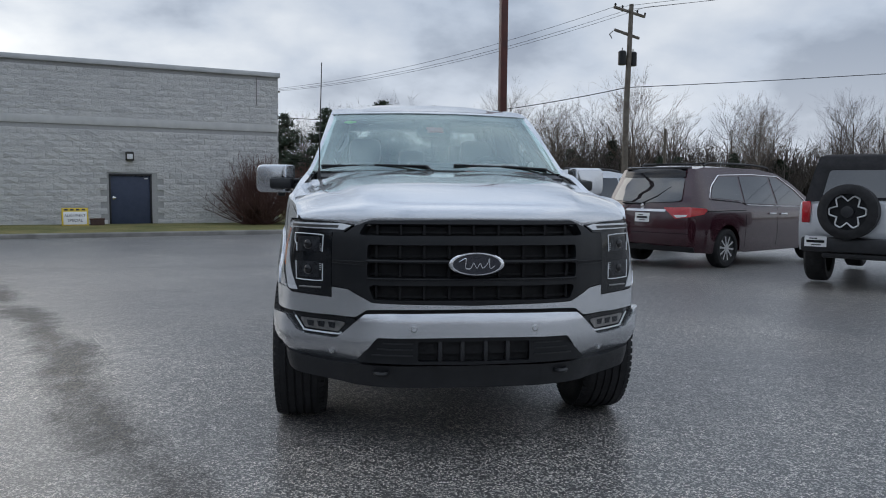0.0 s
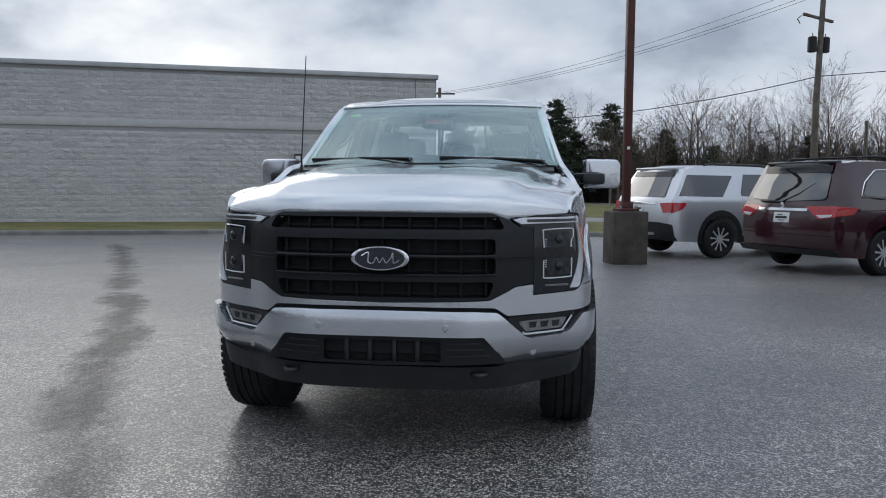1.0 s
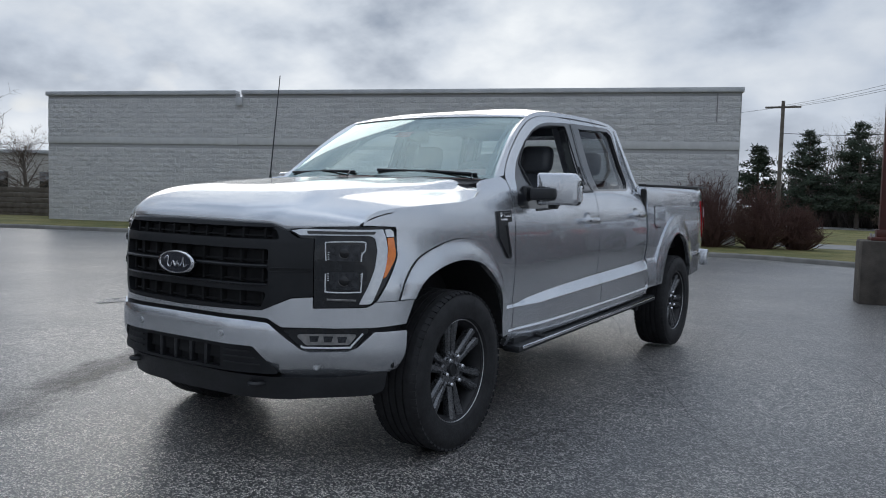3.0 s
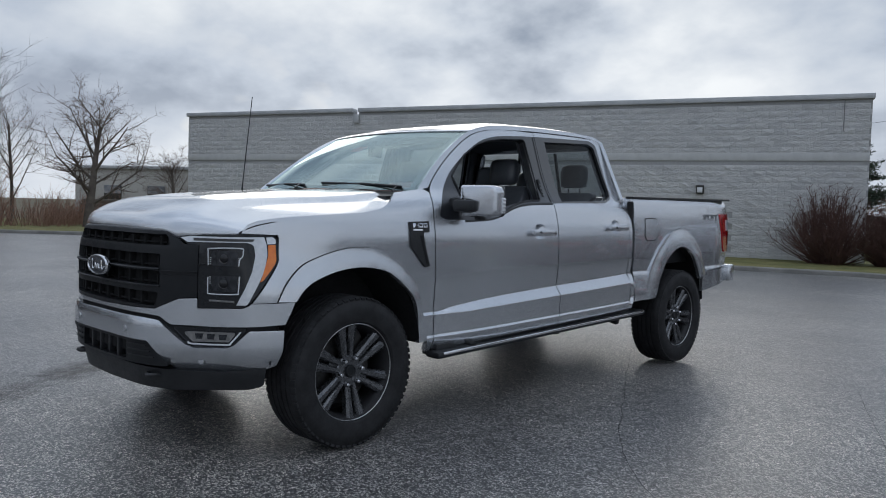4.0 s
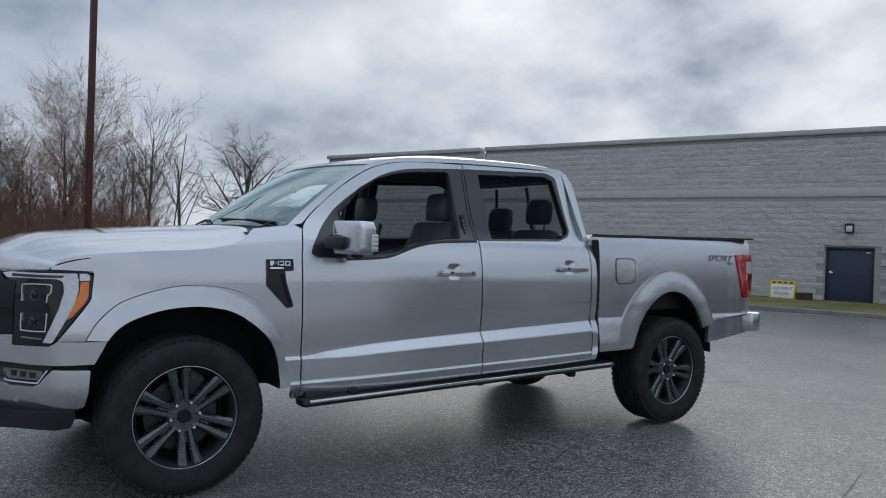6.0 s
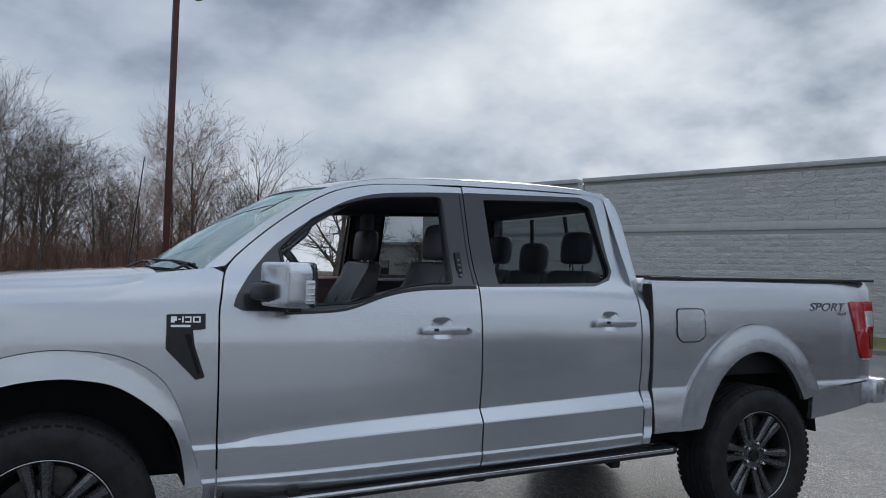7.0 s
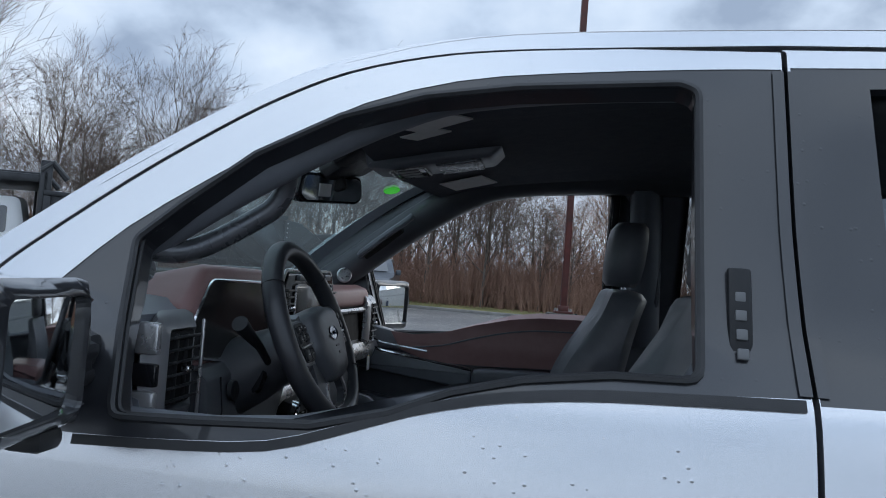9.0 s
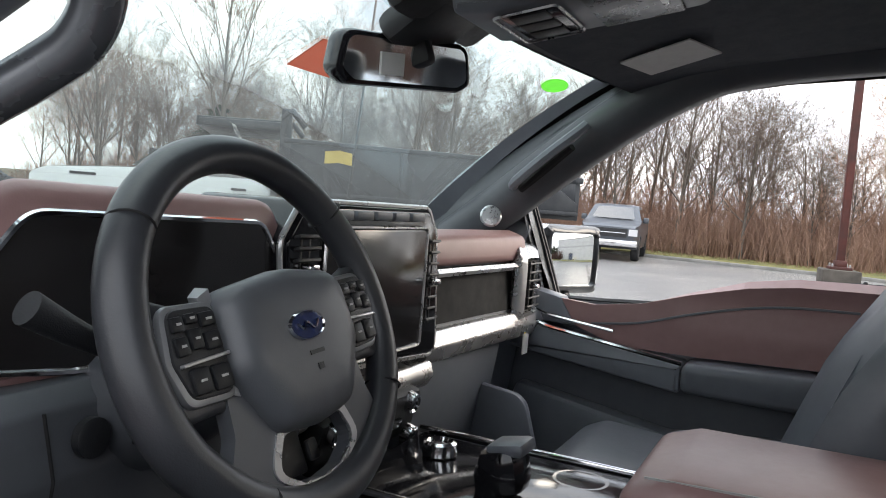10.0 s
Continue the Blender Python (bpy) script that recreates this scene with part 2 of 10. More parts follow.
def fillet(points, seg=5):
    """A polygon of (u, v) or (u, v, radius) corners with rounded corners."""
    out, n = [], len(points)
    for i, p in enumerate(points):
        a, b, c = (Vector(q[:2]) for q in (points[i - 1], p, points[(i + 1) % n]))
        r = p[2] if len(p) > 2 else 0
        if r <= 0:
            out.append((b.x, b.y))
            continue
        da, dc = (a - b), (c - b)
        la, lc = da.length, dc.length
        da.normalize(), dc.normalize()
        half = math.acos(max(-1, min(1, da.dot(dc)))) / 2
        cut = min(r / max(math.tan(half), 1e-3), la * 0.49, lc * 0.49)
        s, e_ = b + da * cut, b + dc * cut
        for k in range(seg + 1):
            t = k / seg
            q = s * (1 - t) ** 2 + b * 2 * t * (1 - t) + e_ * t * t
            out.append((q.x, q.y))
    clean = []
    for p in out:
        if not clean or math.dist(p, clean[-1]) > 1e-4:
            clean.append(p)
    if math.dist(clean[0], clean[-1]) < 1e-4:
        clean.pop()
    return clean


def smooth_line(points, seg=4):
    """A smooth open line through points."""
    p = [Vector(q) for q in points]
    p = [2 * p[0] - p[1]] + p + [2 * p[-1] - p[-2]]
    out = []
    for i in range(1, len(p) - 2):
        for k in range(seg):
            t = k / seg
            out.append(0.5 * (2 * p[i] + (p[i + 1] - p[i - 1]) * t + (2 * p[i - 1] - 5 * p[i] + 4 * p[i + 1] - p[i + 2]) * t * t
                              + (3 * p[i] - p[i - 1] - 3 * p[i + 1] + p[i + 2]) * t ** 3))
    out.append(p[-2])
    return [tuple(q) for q in out]


def sheet(name, outline, surface, hint, material, parent, label="", step=(0.07, 0.07), holes=(), depth=0.022, lift=0.0, cuts=()):
    """A pressed panel: the outline in (u, v), less its holes, laid on surface(u, v), with a rim turned inwards."""
    bm = bmesh.new()
    edges = []
    for loop in (outline, *holes):
        vs = [bm.verts.new((u, v, 0)) for u, v in loop]
        edges += [bm.edges.new((vs[i - 1], vs[i])) for i in range(len(vs))]
    bmesh.ops.triangle_fill(bm, use_beauty=True, edges=edges)
    for axis in (0, 1):
        lo, hi = min(v.co[axis] for v in bm.verts), max(v.co[axis] for v in bm.verts)
        count = int((hi - lo) / step[axis])
        for i in range(1, count + 1):
            at, no = [0, 0, 0], [0, 0, 0]
            at[axis], no[axis] = lo + (hi - lo) * i / (count + 1), 1
            bmesh.ops.bisect_plane(bm, geom=bm.verts[:] + bm.edges[:] + bm.faces[:], dist=1e-5, plane_co=at, plane_no=no)
    for at in cuts:
        bmesh.ops.bisect_plane(bm, geom=bm.verts[:] + bm.edges[:] + bm.faces[:], dist=1e-5, plane_co=(0, at, 0), plane_no=(0, 1, 0))
    bm.verts.index_update()
    hint, eps = Vector(hint), 0.004
    pts, nors = [], []
    for v in bm.verts:
        u, w = v.co.x, v.co.y
        p = Vector(surface(u, w))
        du, dv = Vector(surface(u + eps, w)) - Vector(surface(u - eps, w)), Vector(surface(u, w + eps)) - Vector(surface(u, w - eps))
        n = du.cross(dv)
        n = n.normalized() if n.length > 1e-12 else hint.copy()
        if n.dot(hint) < 0:
            n.negate()
        pts.append(p + n * lift)
        nors.append(n)
    faces, loops = [], []
    for f in bm.faces:
        ids = [v.index for v in f.verts]
        a, b, c = pts[ids[0]], pts[ids[1]], pts[ids[2]]
        if (b - a).cross(c - a).dot(nors[ids[0]]) < 0:
            ids.reverse()
        faces.append(ids)
        loops += [nors[i] for i in ids]
    if depth:
        rim = {}
        for e_ in bm.edges:
            if len(e_.link_faces) != 1:
                continue
            ids = [v.index for v in e_.verts]
            for i in ids:
                if i not in rim:
                    rim[i] = len(pts)
                    pts.append(pts[i] - nors[i] * depth)
            mid = e_.link_faces[0].calc_center_median()
            inner = Vector(surface(mid.x, mid.y))
            q = [ids[0], ids[1], rim[ids[1]], rim[ids[0]]]
            n = (pts[q[1]] - pts[q[0]]).cross(pts[q[3]] - pts[q[0]])
            n = n.normalized() if n.length > 1e-12 else hint
            if n.dot(pts[q[0]] - inner) < 0:
                n.negate()
                q.reverse()
            faces.append(q)
            loops += [n] * 4
    bm.free()
    me = bpy.data.meshes.new(name)
    me.from_pydata([tuple(p) for p in pts], [], faces)
    me.materials.append(material)
    me.polygons.foreach_set("use_smooth", [True] * len(me.polygons))
    me.update()
    me.normals_split_custom_set([tuple(n) for n in loops])
    ob = new(name, me)
    ob.parent = parent
    return tagged(ob, label)


def rbox(bm, size, m=None, bevel=0.01, seg=2):
    """A box with rounded edges, added to bm."""
    r = bmesh.ops.create_cube(bm, size=1.0)
    vs = r["verts"]
    bmesh.ops.scale(bm, vec=size, verts=vs)
    if bevel:
        es = list({e_ for v in vs for e_ in v.link_edges})
        b = bmesh.ops.bevel(bm, geom=es, offset=min(bevel, min(size) * 0.45), segments=seg, profile=0.5, affect="EDGES")
        vs = list({v for f in b["faces"] for v in f.verts} | {v for v in vs if v.is_valid})
    if m is not None:
        bmesh.ops.transform(bm, matrix=m, verts=vs)
    return bm


def boxes(*specs):
    """A bmesh of rounded boxes, each (size, pose, bevel)."""
    bm = bmesh.new()
    for size, m, bevel in specs:
        rbox(bm, size, m, bevel)
    return bm


def tube(points, radius, sides=8, closed=False, bm=None, squash=1.0):
    """A round bar along points; radius a number or one per point."""
    bm = bm or bmesh.new()
    p = [Vector(q) for q in points]
    n = len(p)
    rings, up = [], None
    for i in range(n):
        a, b = p[(i - 1) % n] if closed or i else p[0], p[(i + 1) % n] if closed or i < n - 1 else p[-1]
        d = (b - a).normalized()
        if up is None:
            up = d.orthogonal().normalized()
        up = (up - d * up.dot(d)).normalized()
        side = d.cross(up)
        r = radius[i] if isinstance(radius, (list, tuple)) else radius
        rings.append([bm.verts.new(p[i] + (up * math.cos(t) + side * math.sin(t) * squash) * r) for t in (2 * math.pi * k / sides for k in range(sides))])
    for i in range(n if closed else n - 1):
        a, b = rings[i], rings[(i + 1) % n]
        for k in range(sides):
            bm.faces.new((a[k], a[(k + 1) % sides], b[(k + 1) % sides], b[k]))
    if not closed:
        bm.faces.new(rings[0][::-1])
        bm.faces.new(rings[-1])
    return bm


def lathe(profile, n=48, axis="x", bm=None, closed=False):
    """A turned shape: (along, radius) pairs round the axis."""
    bm = bm or bmesh.new()
    rings = []
    for a, r in profile:
        ring = []
        for k in range(n):
            t = 2 * math.pi * k / n
            c, s = r * math.cos(t), r * math.sin(t)
            ring.append(bm.verts.new({"x": (a, c, s), "y": (s, a, c), "z": (c, s, a)}[axis]))
        rings.append(ring)
    for a, b in zip(rings, rings[1:] + ([rings[0]] if closed else [])):
        for k in range(n):
            bm.faces.new((a[k], b[k], b[(k + 1) % n], a[(k + 1) % n]))
    if not closed:
        for ring in (rings[0], rings[-1]):
            try:
                bm.faces.new(ring)
            except ValueError:
                pass
    bmesh.ops.recalc_face_normals(bm, faces=bm.faces[:])
    return bm


def loft(rings, cap=True, bm=None):
    """A skin over rings of equally many points."""
    bm = bm or bmesh.new()
    vs = [[bm.verts.new(q) for q in ring] for ring in rings]
    n = len(vs[0])
    for a, b in zip(vs, vs[1:]):
        for k in range(n):
            bm.faces.new((a[k], a[(k + 1) % n], b[(k + 1) % n], b[k]))
    if cap:
        bm.faces.new(vs[0][::-1])
        bm.faces.new(vs[-1])
    bmesh.ops.recalc_face_normals(bm, faces=bm.faces[:])
    return bm


def prism(poly, axis, lo, hi, bevel=0.0, bm=None, seg=2):
    """A polygon in the plane across axis, drawn out from lo to hi, with rounded edges."""
    bm = bm or bmesh.new()

    def at(u, v, a):
        return {"x": (a, u, v), "y": (u, a, v), "z": (u, v, a)}[axis]

    lower, upper = [bm.verts.new(at(u, v, lo)) for u, v in poly], [bm.verts.new(at(u, v, hi)) for u, v in poly]
    fs = [bm.faces.new(lower[::-1]), bm.faces.new(upper)]
    for i in range(len(poly)):
        fs.append(bm.faces.new((lower[i - 1], lower[i], upper[i], upper[i - 1])))
    bmesh.ops.recalc_face_normals(bm, faces=fs)
    if bevel:
        es = list({e_ for f in fs[:2] for e_ in f.edges})
        bmesh.ops.bevel(bm, geom=es, offset=bevel, segments=seg, profile=0.5, affect="EDGES")
    return bm


def moved(bm, m):
    bmesh.ops.transform(bm, matrix=m, verts=bm.verts[:])
    return bm


def lettering(text, size, m, material, parent, depth=0.002, name="lettering", shear=0.0, width=1.0):
    cu = bpy.data.curves.new(name, "FONT")
    cu.body, cu.size, cu.extrude, cu.align_x, cu.align_y, cu.shear = text, size, depth, "CENTER", "CENTER", shear
    tmp = bpy.data.objects.new("tmp_" + name, cu)
    scene.collection.objects.link(tmp)
    bpy.context.view_layer.update()
    me = bpy.data.meshes.new_from_object(tmp.evaluated_get(bpy.context.evaluated_depsgraph_get()))
    bpy.data.objects.remove(tmp)
    me.transform(m @ Matrix.Diagonal((width, 1, 1, 1)))
    me.materials.clear()
    me.materials.append(material)
    ob = new(name, me)
    ob.parent = parent
    return ob

# ---- ground, kerbs, building ----


def gz(x, y):
    """The lot falls gently towards the building."""
    return -0.3 * math.tanh(max(0.0, y - 3.0) / 20.0)


asphalt = Mat("wet_asphalt", (0.05, 0.05, 0.052), 0.35, Specular_IOR_Level=0.6, Coat_Weight=0.75, Coat_Roughness=0.36)
grain = asphalt.n("ShaderNodeTexVoronoi", Scale=118.0, Randomness=1.0)
asphalt.l(asphalt.coords(), grain.inputs["Vector"])
gcol = asphalt.n("ShaderNodeSeparateColor")
asphalt.l(grain.outputs["Color"], gcol.inputs[0])
pebble = asphalt.mix(asphalt.remap(gcol.outputs[0], 0.58, 0.66, 0, 1), (0.075, 0.075, 0.077), (0.66, 0.64, 0.615))
stone = asphalt.mix(asphalt.remap(asphalt.noise(150, 2), 0.38, 0.52, 0, 1), (0.032, 0.032, 0.034), pebble)
stain = asphalt.remap(asphalt.noise(0.35, 6, 0.62), 0.42, 0.62, 0, 1)
mid = asphalt.remap(asphalt.noise(9, 5, 0.7), 0.34, 0.66, 0, 1)
coarse = asphalt.n("ShaderNodeTexVoronoi", Scale=48.0, Randomness=1.0)
asphalt.l(asphalt.coords(), coarse.inputs["Vector"])
ccol = asphalt.n("ShaderNodeSeparateColor")
asphalt.l(coarse.outputs["Color"], ccol.inputs[0])
both_sizes = asphalt.n("ShaderNodeMath", "MULTIPLY_ADD", i1=0.55)
asphalt.l(ccol.outputs[1], both_sizes.inputs[0])
half_mid = asphalt.n("ShaderNodeMath", "MULTIPLY", i1=0.45)
asphalt.l(mid, half_mid.inputs[0])
asphalt.l(half_mid.outputs[0], both_sizes.inputs[2])
mottle = asphalt.mix(both_sizes.outputs[0], (0.45, 0.45, 0.455), (1.60, 1.585, 1.56))
big = asphalt.mix(stain, (0.75, 0.75, 0.77), (1.25, 1.22, 1.18))
mulc = asphalt.n("ShaderNodeMix")
mulc.data_type, mulc.blend_type = "RGBA", "MULTIPLY"
mulc.inputs[0].default_value = 1.0
asphalt.l(stone, mulc.inputs[6])
asphalt.l(big, mulc.inputs[7])
mul2 = asphalt.n("ShaderNodeMix")
mul2.data_type, mul2.blend_type = "RGBA", "MULTIPLY"
mul2.inputs[0].default_value = 1.0
asphalt.l(mulc.outputs[2], mul2.inputs[6])
asphalt.l(mottle, mul2.inputs[7])
asphalt.color(mul2.outputs[2])
wet = asphalt.remap(asphalt.noise(0.28, 5, 0.6, (1, 1.6, 1)), 0.36, 0.64, 0.34, 0.46)
asphalt.rough(wet)
asphalt.bump(grain.outputs["Distance"], 0.013, 1.0)
asphalt.bump(asphalt.noise(45, 4), 0.006, 0.5)
ASPHALT = asphalt.m
SEAM = simple("wet_crack_filler", (0.03, 0.03, 0.031), (0.05, 0.05, 0.05), 0.45, scale=5, bump=0.004, bscale=60)
PUDDLE = simple("puddle_water", (0.20, 0.20, 0.205), (0.26, 0.26, 0.265), 0.22, scale=2)

soil = Mat("winter_ground", (0.09, 0.08, 0.05), 0.9)
soil.vary((0.07, 0.062, 0.035), (0.13, 0.105, 0.06), 0.8, 8)
soil.bump(soil.noise(14, 4), 0.05)
SOIL = soil.m
lawnm = Mat("winter_grass", (0.10, 0.12, 0.035), 0.9)
lawnm.vary((0.11, 0.125, 0.035), (0.24, 0.205, 0.075), 0.7, 8)
lawnm.bump(lawnm.noise(40, 4), 0.04)
LAWN = lawnm.m
concrete = Mat("weathered_concrete", (0.3, 0.29, 0.27), 0.85)
concrete.vary((0.16, 0.155, 0.145), (0.30, 0.29, 0.27), 2.2, 8, (1, 1, 0.5), 0.3, 0.7)
concrete.bump(concrete.noise(60, 4), 0.006)
CONCRETE = concrete.m

# the ground, one sheet out to the horizon
R = [0, 30, 60, 120, 300, 900, 2500]
verts, faces = [(0, 0, -0.36)], []
for r in R[1:]:
    for k in range(48):
        t = 2 * math.pi * k / 48
        verts.append((r * math.cos(t), r * math.sin(t), -0.36 if r < 100 else -0.5))
for k in range(48):
    faces.append((0, 1 + k, 1 + (k + 1) % 48))
for j in range(len(R) - 2):
    for k in range(48):
        a, b = 1 + j * 48, 1 + (j + 1) * 48
        faces.append((a + k, b + k, b + (k + 1) % 48, a + (k + 1) % 48))
ground = raw("ground", verts, faces, SOIL)
tagged(ground, "brown winter ground of dead grass and soil", "ground", kind="structure")

# wall line of the big building, its left end and right end, and the kerb before it
WA, WB = Vector((-29.035, 14.98)), Vector((-3.136, 24.664))
WDIR = (WB - WA).normalized()
WOUT = Vector((WDIR.y, -WDIR.x))
WLEN = (WB - WA).length
KERB = [(-31.0, -60.0), (-30.0, -14.0), (-28.6, 0.0), (-27.6, 6.0), (-26.2, 9.0), (-23.6, 11.2), (-1.6, 19.7), (0.0, 19.0), (1.8, 18.3), (6.0, 17.4), (14.0, 17.2), (60.0, 22.0)]
lot_outline = fillet([(*p, 3.0) if 3 < i < 7 else p for i, p in enumerate(KERB)], 4) + [(60, -60)]
lot = sheet("parking_lot", lot_outline, lambda x, y: (x, y, gz(x, y)), (0, 0, 1), ASPHALT, None, step=(2.2, 1.6), depth=0.5)
tagged(lot, "damp worn grey asphalt parking lot", "asphalt", kind="structure")


def strip_mesh(line, profile, material, name, parent=None, label="", closed=False):
    """A profile (across, up) swept along a ground line; across points to the left of the walk along it."""
    pts = [Vector(p) for p in line]
    vs, fs, k = [], [], len(profile)
    for i, p in enumerate(pts):
        d = (pts[min(i + 1, len(pts) - 1)] - pts[max(i - 1, 0)]).normalized()
        n = Vector((-d.y, d.x))
        for a, u in profile:
            q = p + n * a
            vs.append((q.x, q.y, gz(p.x, p.y) + u))
    for i in range(len(pts) - 1):
        for j in range(k - 1):
            fs.append((i * k + j, (i + 1) * k + j, (i + 1) * k + j + 1, i * k + j + 1))
    return raw(name, vs, fs, material, parent, label)


kerb_line = []
for a, b in zip(lot_outline[:-2], lot_outline[1:-1]):
    a, b = Vector(a), Vector(b)
    n = max(1, int((b - a).length / 1.5))
    kerb_line += [a.lerp(b, i / n) for i in range(n)]
kerb_line.append(Vector(lot_outline[-2]))
kerb = strip_mesh(kerb_line, [(0.0, -0.1), (0.0, 0.10), (0.025, 0.13), (0.14, 0.13), (0.16, 0.1), (0.16, -0.2)], CONCRETE, "kerb")
tagged(kerb, "low weathered concrete kerb along the lot", "kerb", kind="structure")
verge = strip_mesh(kerb_line, [(0.155, 0.10), (0.6, 0.12), (2.2, 0.13), (4.2, 0.12), (9.0, 0.08), (22.0, 0.02)], LAWN, "lawn")
tagged(verge, "thin yellow-green winter lawn behind the kerb", "lawn", kind="structure")
# service road across the lawn, and the street beyond
ROADM = simple("pale_dry_asphalt", (0.22, 0.22, 0.22), (0.30, 0.30, 0.29), 0.8, scale=2)
road = strip_mesh([Vector((-3, 27.5)), Vector((4, 27.3)), Vector((12, 27.0)), Vector((40, 30.0))], [(-1.8, 0.12), (-1.78, 0.16), (1.78, 0.16), (1.8, 0.12)], ROADM, "road")
tagged(road, "narrow pale road across the lawn", "road", kind="structure")
far_lawn = sheet("far_lawn", [(-30, 29), (60, 31), (60, 54), (-30, 54)], lambda x, y: (x, y, -0.12), (0, 0, 1), LAWN, None, step=(10, 10), depth=0.1)
tagged(far_lawn, "wide yellowish winter lawn", "lawn", kind="structure")
street = sheet("street", [(-60, 54.2), (120, 54.2), (120, 60), (-60, 60)], lambda x, y: (x, y, -0.1), (0, 0, 1), ROADM, None, step=(10, 10), depth=0.1)
tagged(street, "pale grey street in the distance", "road", kind="structure")


def wander(a, b, wobble, seed, n=40):
    rng = random.Random(seed)
    a, b, off, drift, out = Vector(a), Vector(b), 0.0, 0.0, []
    side = Vector((-(b - a).y, (b - a).x)).normalized()
    for i in range(n + 1):
        drift = drift * 0.8 + rng.uniform(-wobble, wobble) * 0.3
        off = off * 0.94 + drift
        out.append(a.lerp(b, i / n) + side * off * min(1, i / 3, (n - i) / 3))
    return out


def seam(a, b, width, seed, wobble=0.03):
    ln = wander(a, b, wobble, seed)
    rng = random.Random(seed + 7)
    vs, fs = [], []
    for i, p in enumerate(ln):
        d = (ln[min(i + 1, len(ln) - 1)] - ln[max(i - 1, 0)]).normalized()
        w = width * rng.uniform(0.55, 1.0)
        for s in (-1, 1):
            q = p + Vector((-d.y, d.x)) * s * w
            vs.append((q.x, q.y, gz(q.x, q.y) + 0.007))
        if i:
            fs.append((2 * i - 2, 2 * i - 1, 2 * i + 1, 2 * i))
    ob = raw("asphalt_crack", vs, fs, SEAM)
    return tagged(ob, "dark wet crack in the asphalt", "crack", "cracks in the lot", "structure")


# ---- the large building ----
block = Mat("grey_split_face_block", (0.25, 0.25, 0.25), 0.9)
info = block.n("ShaderNodeNewGeometry")
isl = block.remap(info.outputs["Random Per Island"], 0, 1, 0, 1)
base = block.mix(isl, (0.52, 0.52, 0.522), (0.60, 0.597, 0.59))
streak = block.remap(block.noise(2.6, 7, 0.65, (0.35, 0.35, 4.5)), 0.44, 0.70, 0, 1)
block.color(block.mix(streak, base, (0.69, 0.683, 0.668)))
block.bump(block.noise(14, 6, 0.7, (0.7, 0.7, 1.5)), 0.05)
BLOCK = block.m
piecem = Mat("grey_split_face_block_piece", (0.25, 0.25, 0.25), 0.9)
oi = piecem.n("ShaderNodeObjectInfo")
base = piecem.mix(oi.outputs["Random"], (0.52, 0.52, 0.522), (0.60, 0.597, 0.59))
geo = piecem.n("ShaderNodeNewGeometry")
mp = piecem.n("ShaderNodeVectorMath", "MULTIPLY", i1=(0.35, 0.35, 4.5))
piecem.l(geo.outputs["Position"], mp.inputs[0])
pn = piecem.n("ShaderNodeTexNoise", Scale=2.6, Detail=7.0, Roughness=0.65)
piecem.l(mp.outputs[0], pn.inputs["Vector"])
piecem.color(piecem.mix(piecem.remap(pn.outputs["Fac"], 0.44, 0.70, 0, 1), base, (0.69, 0.683, 0.668)))
piecem.co = geo.outputs["Position"]
piecem.bump(piecem.noise(14, 6, 0.7, (0.7, 0.7, 1.5)), 0.05)
BLOCKPIECE = piecem.m
BAND = simple("smooth_pale_block", (0.50, 0.50, 0.495), (0.57, 0.57, 0.56), 0.85, scale=3, bump=0.003, bscale=90)
COPING = simple("weathered_roof_coping", (0.42, 0.43, 0.44), (0.52, 0.525, 0.53), 0.5, 0.3, scale=1.5)
DOORBLUE = simple("navy_painted_steel", (0.025, 0.038, 0.075), (0.034, 0.048, 0.09), 0.5, scale=5, bump=0.0006, bscale=80)
MORTAR = simple("grey_mortar", (0.36, 0.36, 0.36), (0.42, 0.42, 0.415), 0.95, scale=20)

ROOF, BASE = 5.25, -0.34
WANG = math.degrees(math.atan2(WDIR.y, WDIR.x))
building = thing("building", "long grey split-face block commercial building with a flat roof", "building", pose(WA.x, WA.y, 0, 0, 0, WANG))
# local axes: x along the wall, y into the building, z up
DOOR = (WLEN - 5.79, WLEN - 4.43, 1.62)   # door opening: from, to, top
NOTCH = 8.72                               # expansion joint and scupper
front = [(0, BASE), (DOOR[0], BASE), (DOOR[0], DOOR[2]), (DOOR[1], DOOR[2]), (DOOR[1], BASE), (WLEN, BASE), (WLEN, ROOF), (NOTCH + 0.2, ROOF), (NOTCH + 0.2, ROOF - 0.32), (NOTCH - 0.05, ROOF - 0.32), (NOTCH - 0.05, ROOF), (0, ROOF)]
wall = part("wall", prism(front, "y", 0.03, 0.33), MORTAR, building)
for x in (0.15, WLEN - 0.15):
    part("side_wall", boxes(((0.3, 24, ROOF - BASE), pose(x, 12.33, (ROOF + BASE) / 2), 0)), BLOCK, building)
part("rear_wall", boxes(((WLEN - 0.6, 0.3, ROOF - BASE), pose(WLEN / 2, 24.1, (ROOF + BASE) / 2), 0)), BLOCK, building)
part("roof", boxes(((WLEN - 0.62, 23.4, 0.2), pose(WLEN / 2, 12.1, ROOF - 0.5), 0)), COPING, building)
for x0, x1 in ((-0.06, NOTCH - 0.06), (NOTCH + 0.21, WLEN + 0.06)):
    part("coping", boxes(((x1 - x0, 0.46, 0.17), pose((x0 + x1) / 2, 0.14, ROOF + 0.02), 0.02)), COPING, building, "pale metal roof coping")
part("scupper", boxes(((0.28, 0.1, 0.34), pose(NOTCH + 0.12, -0.06, ROOF - 0.33), 0.01)), COPING, building, "pale metal scupper box")
band_z = 3.34
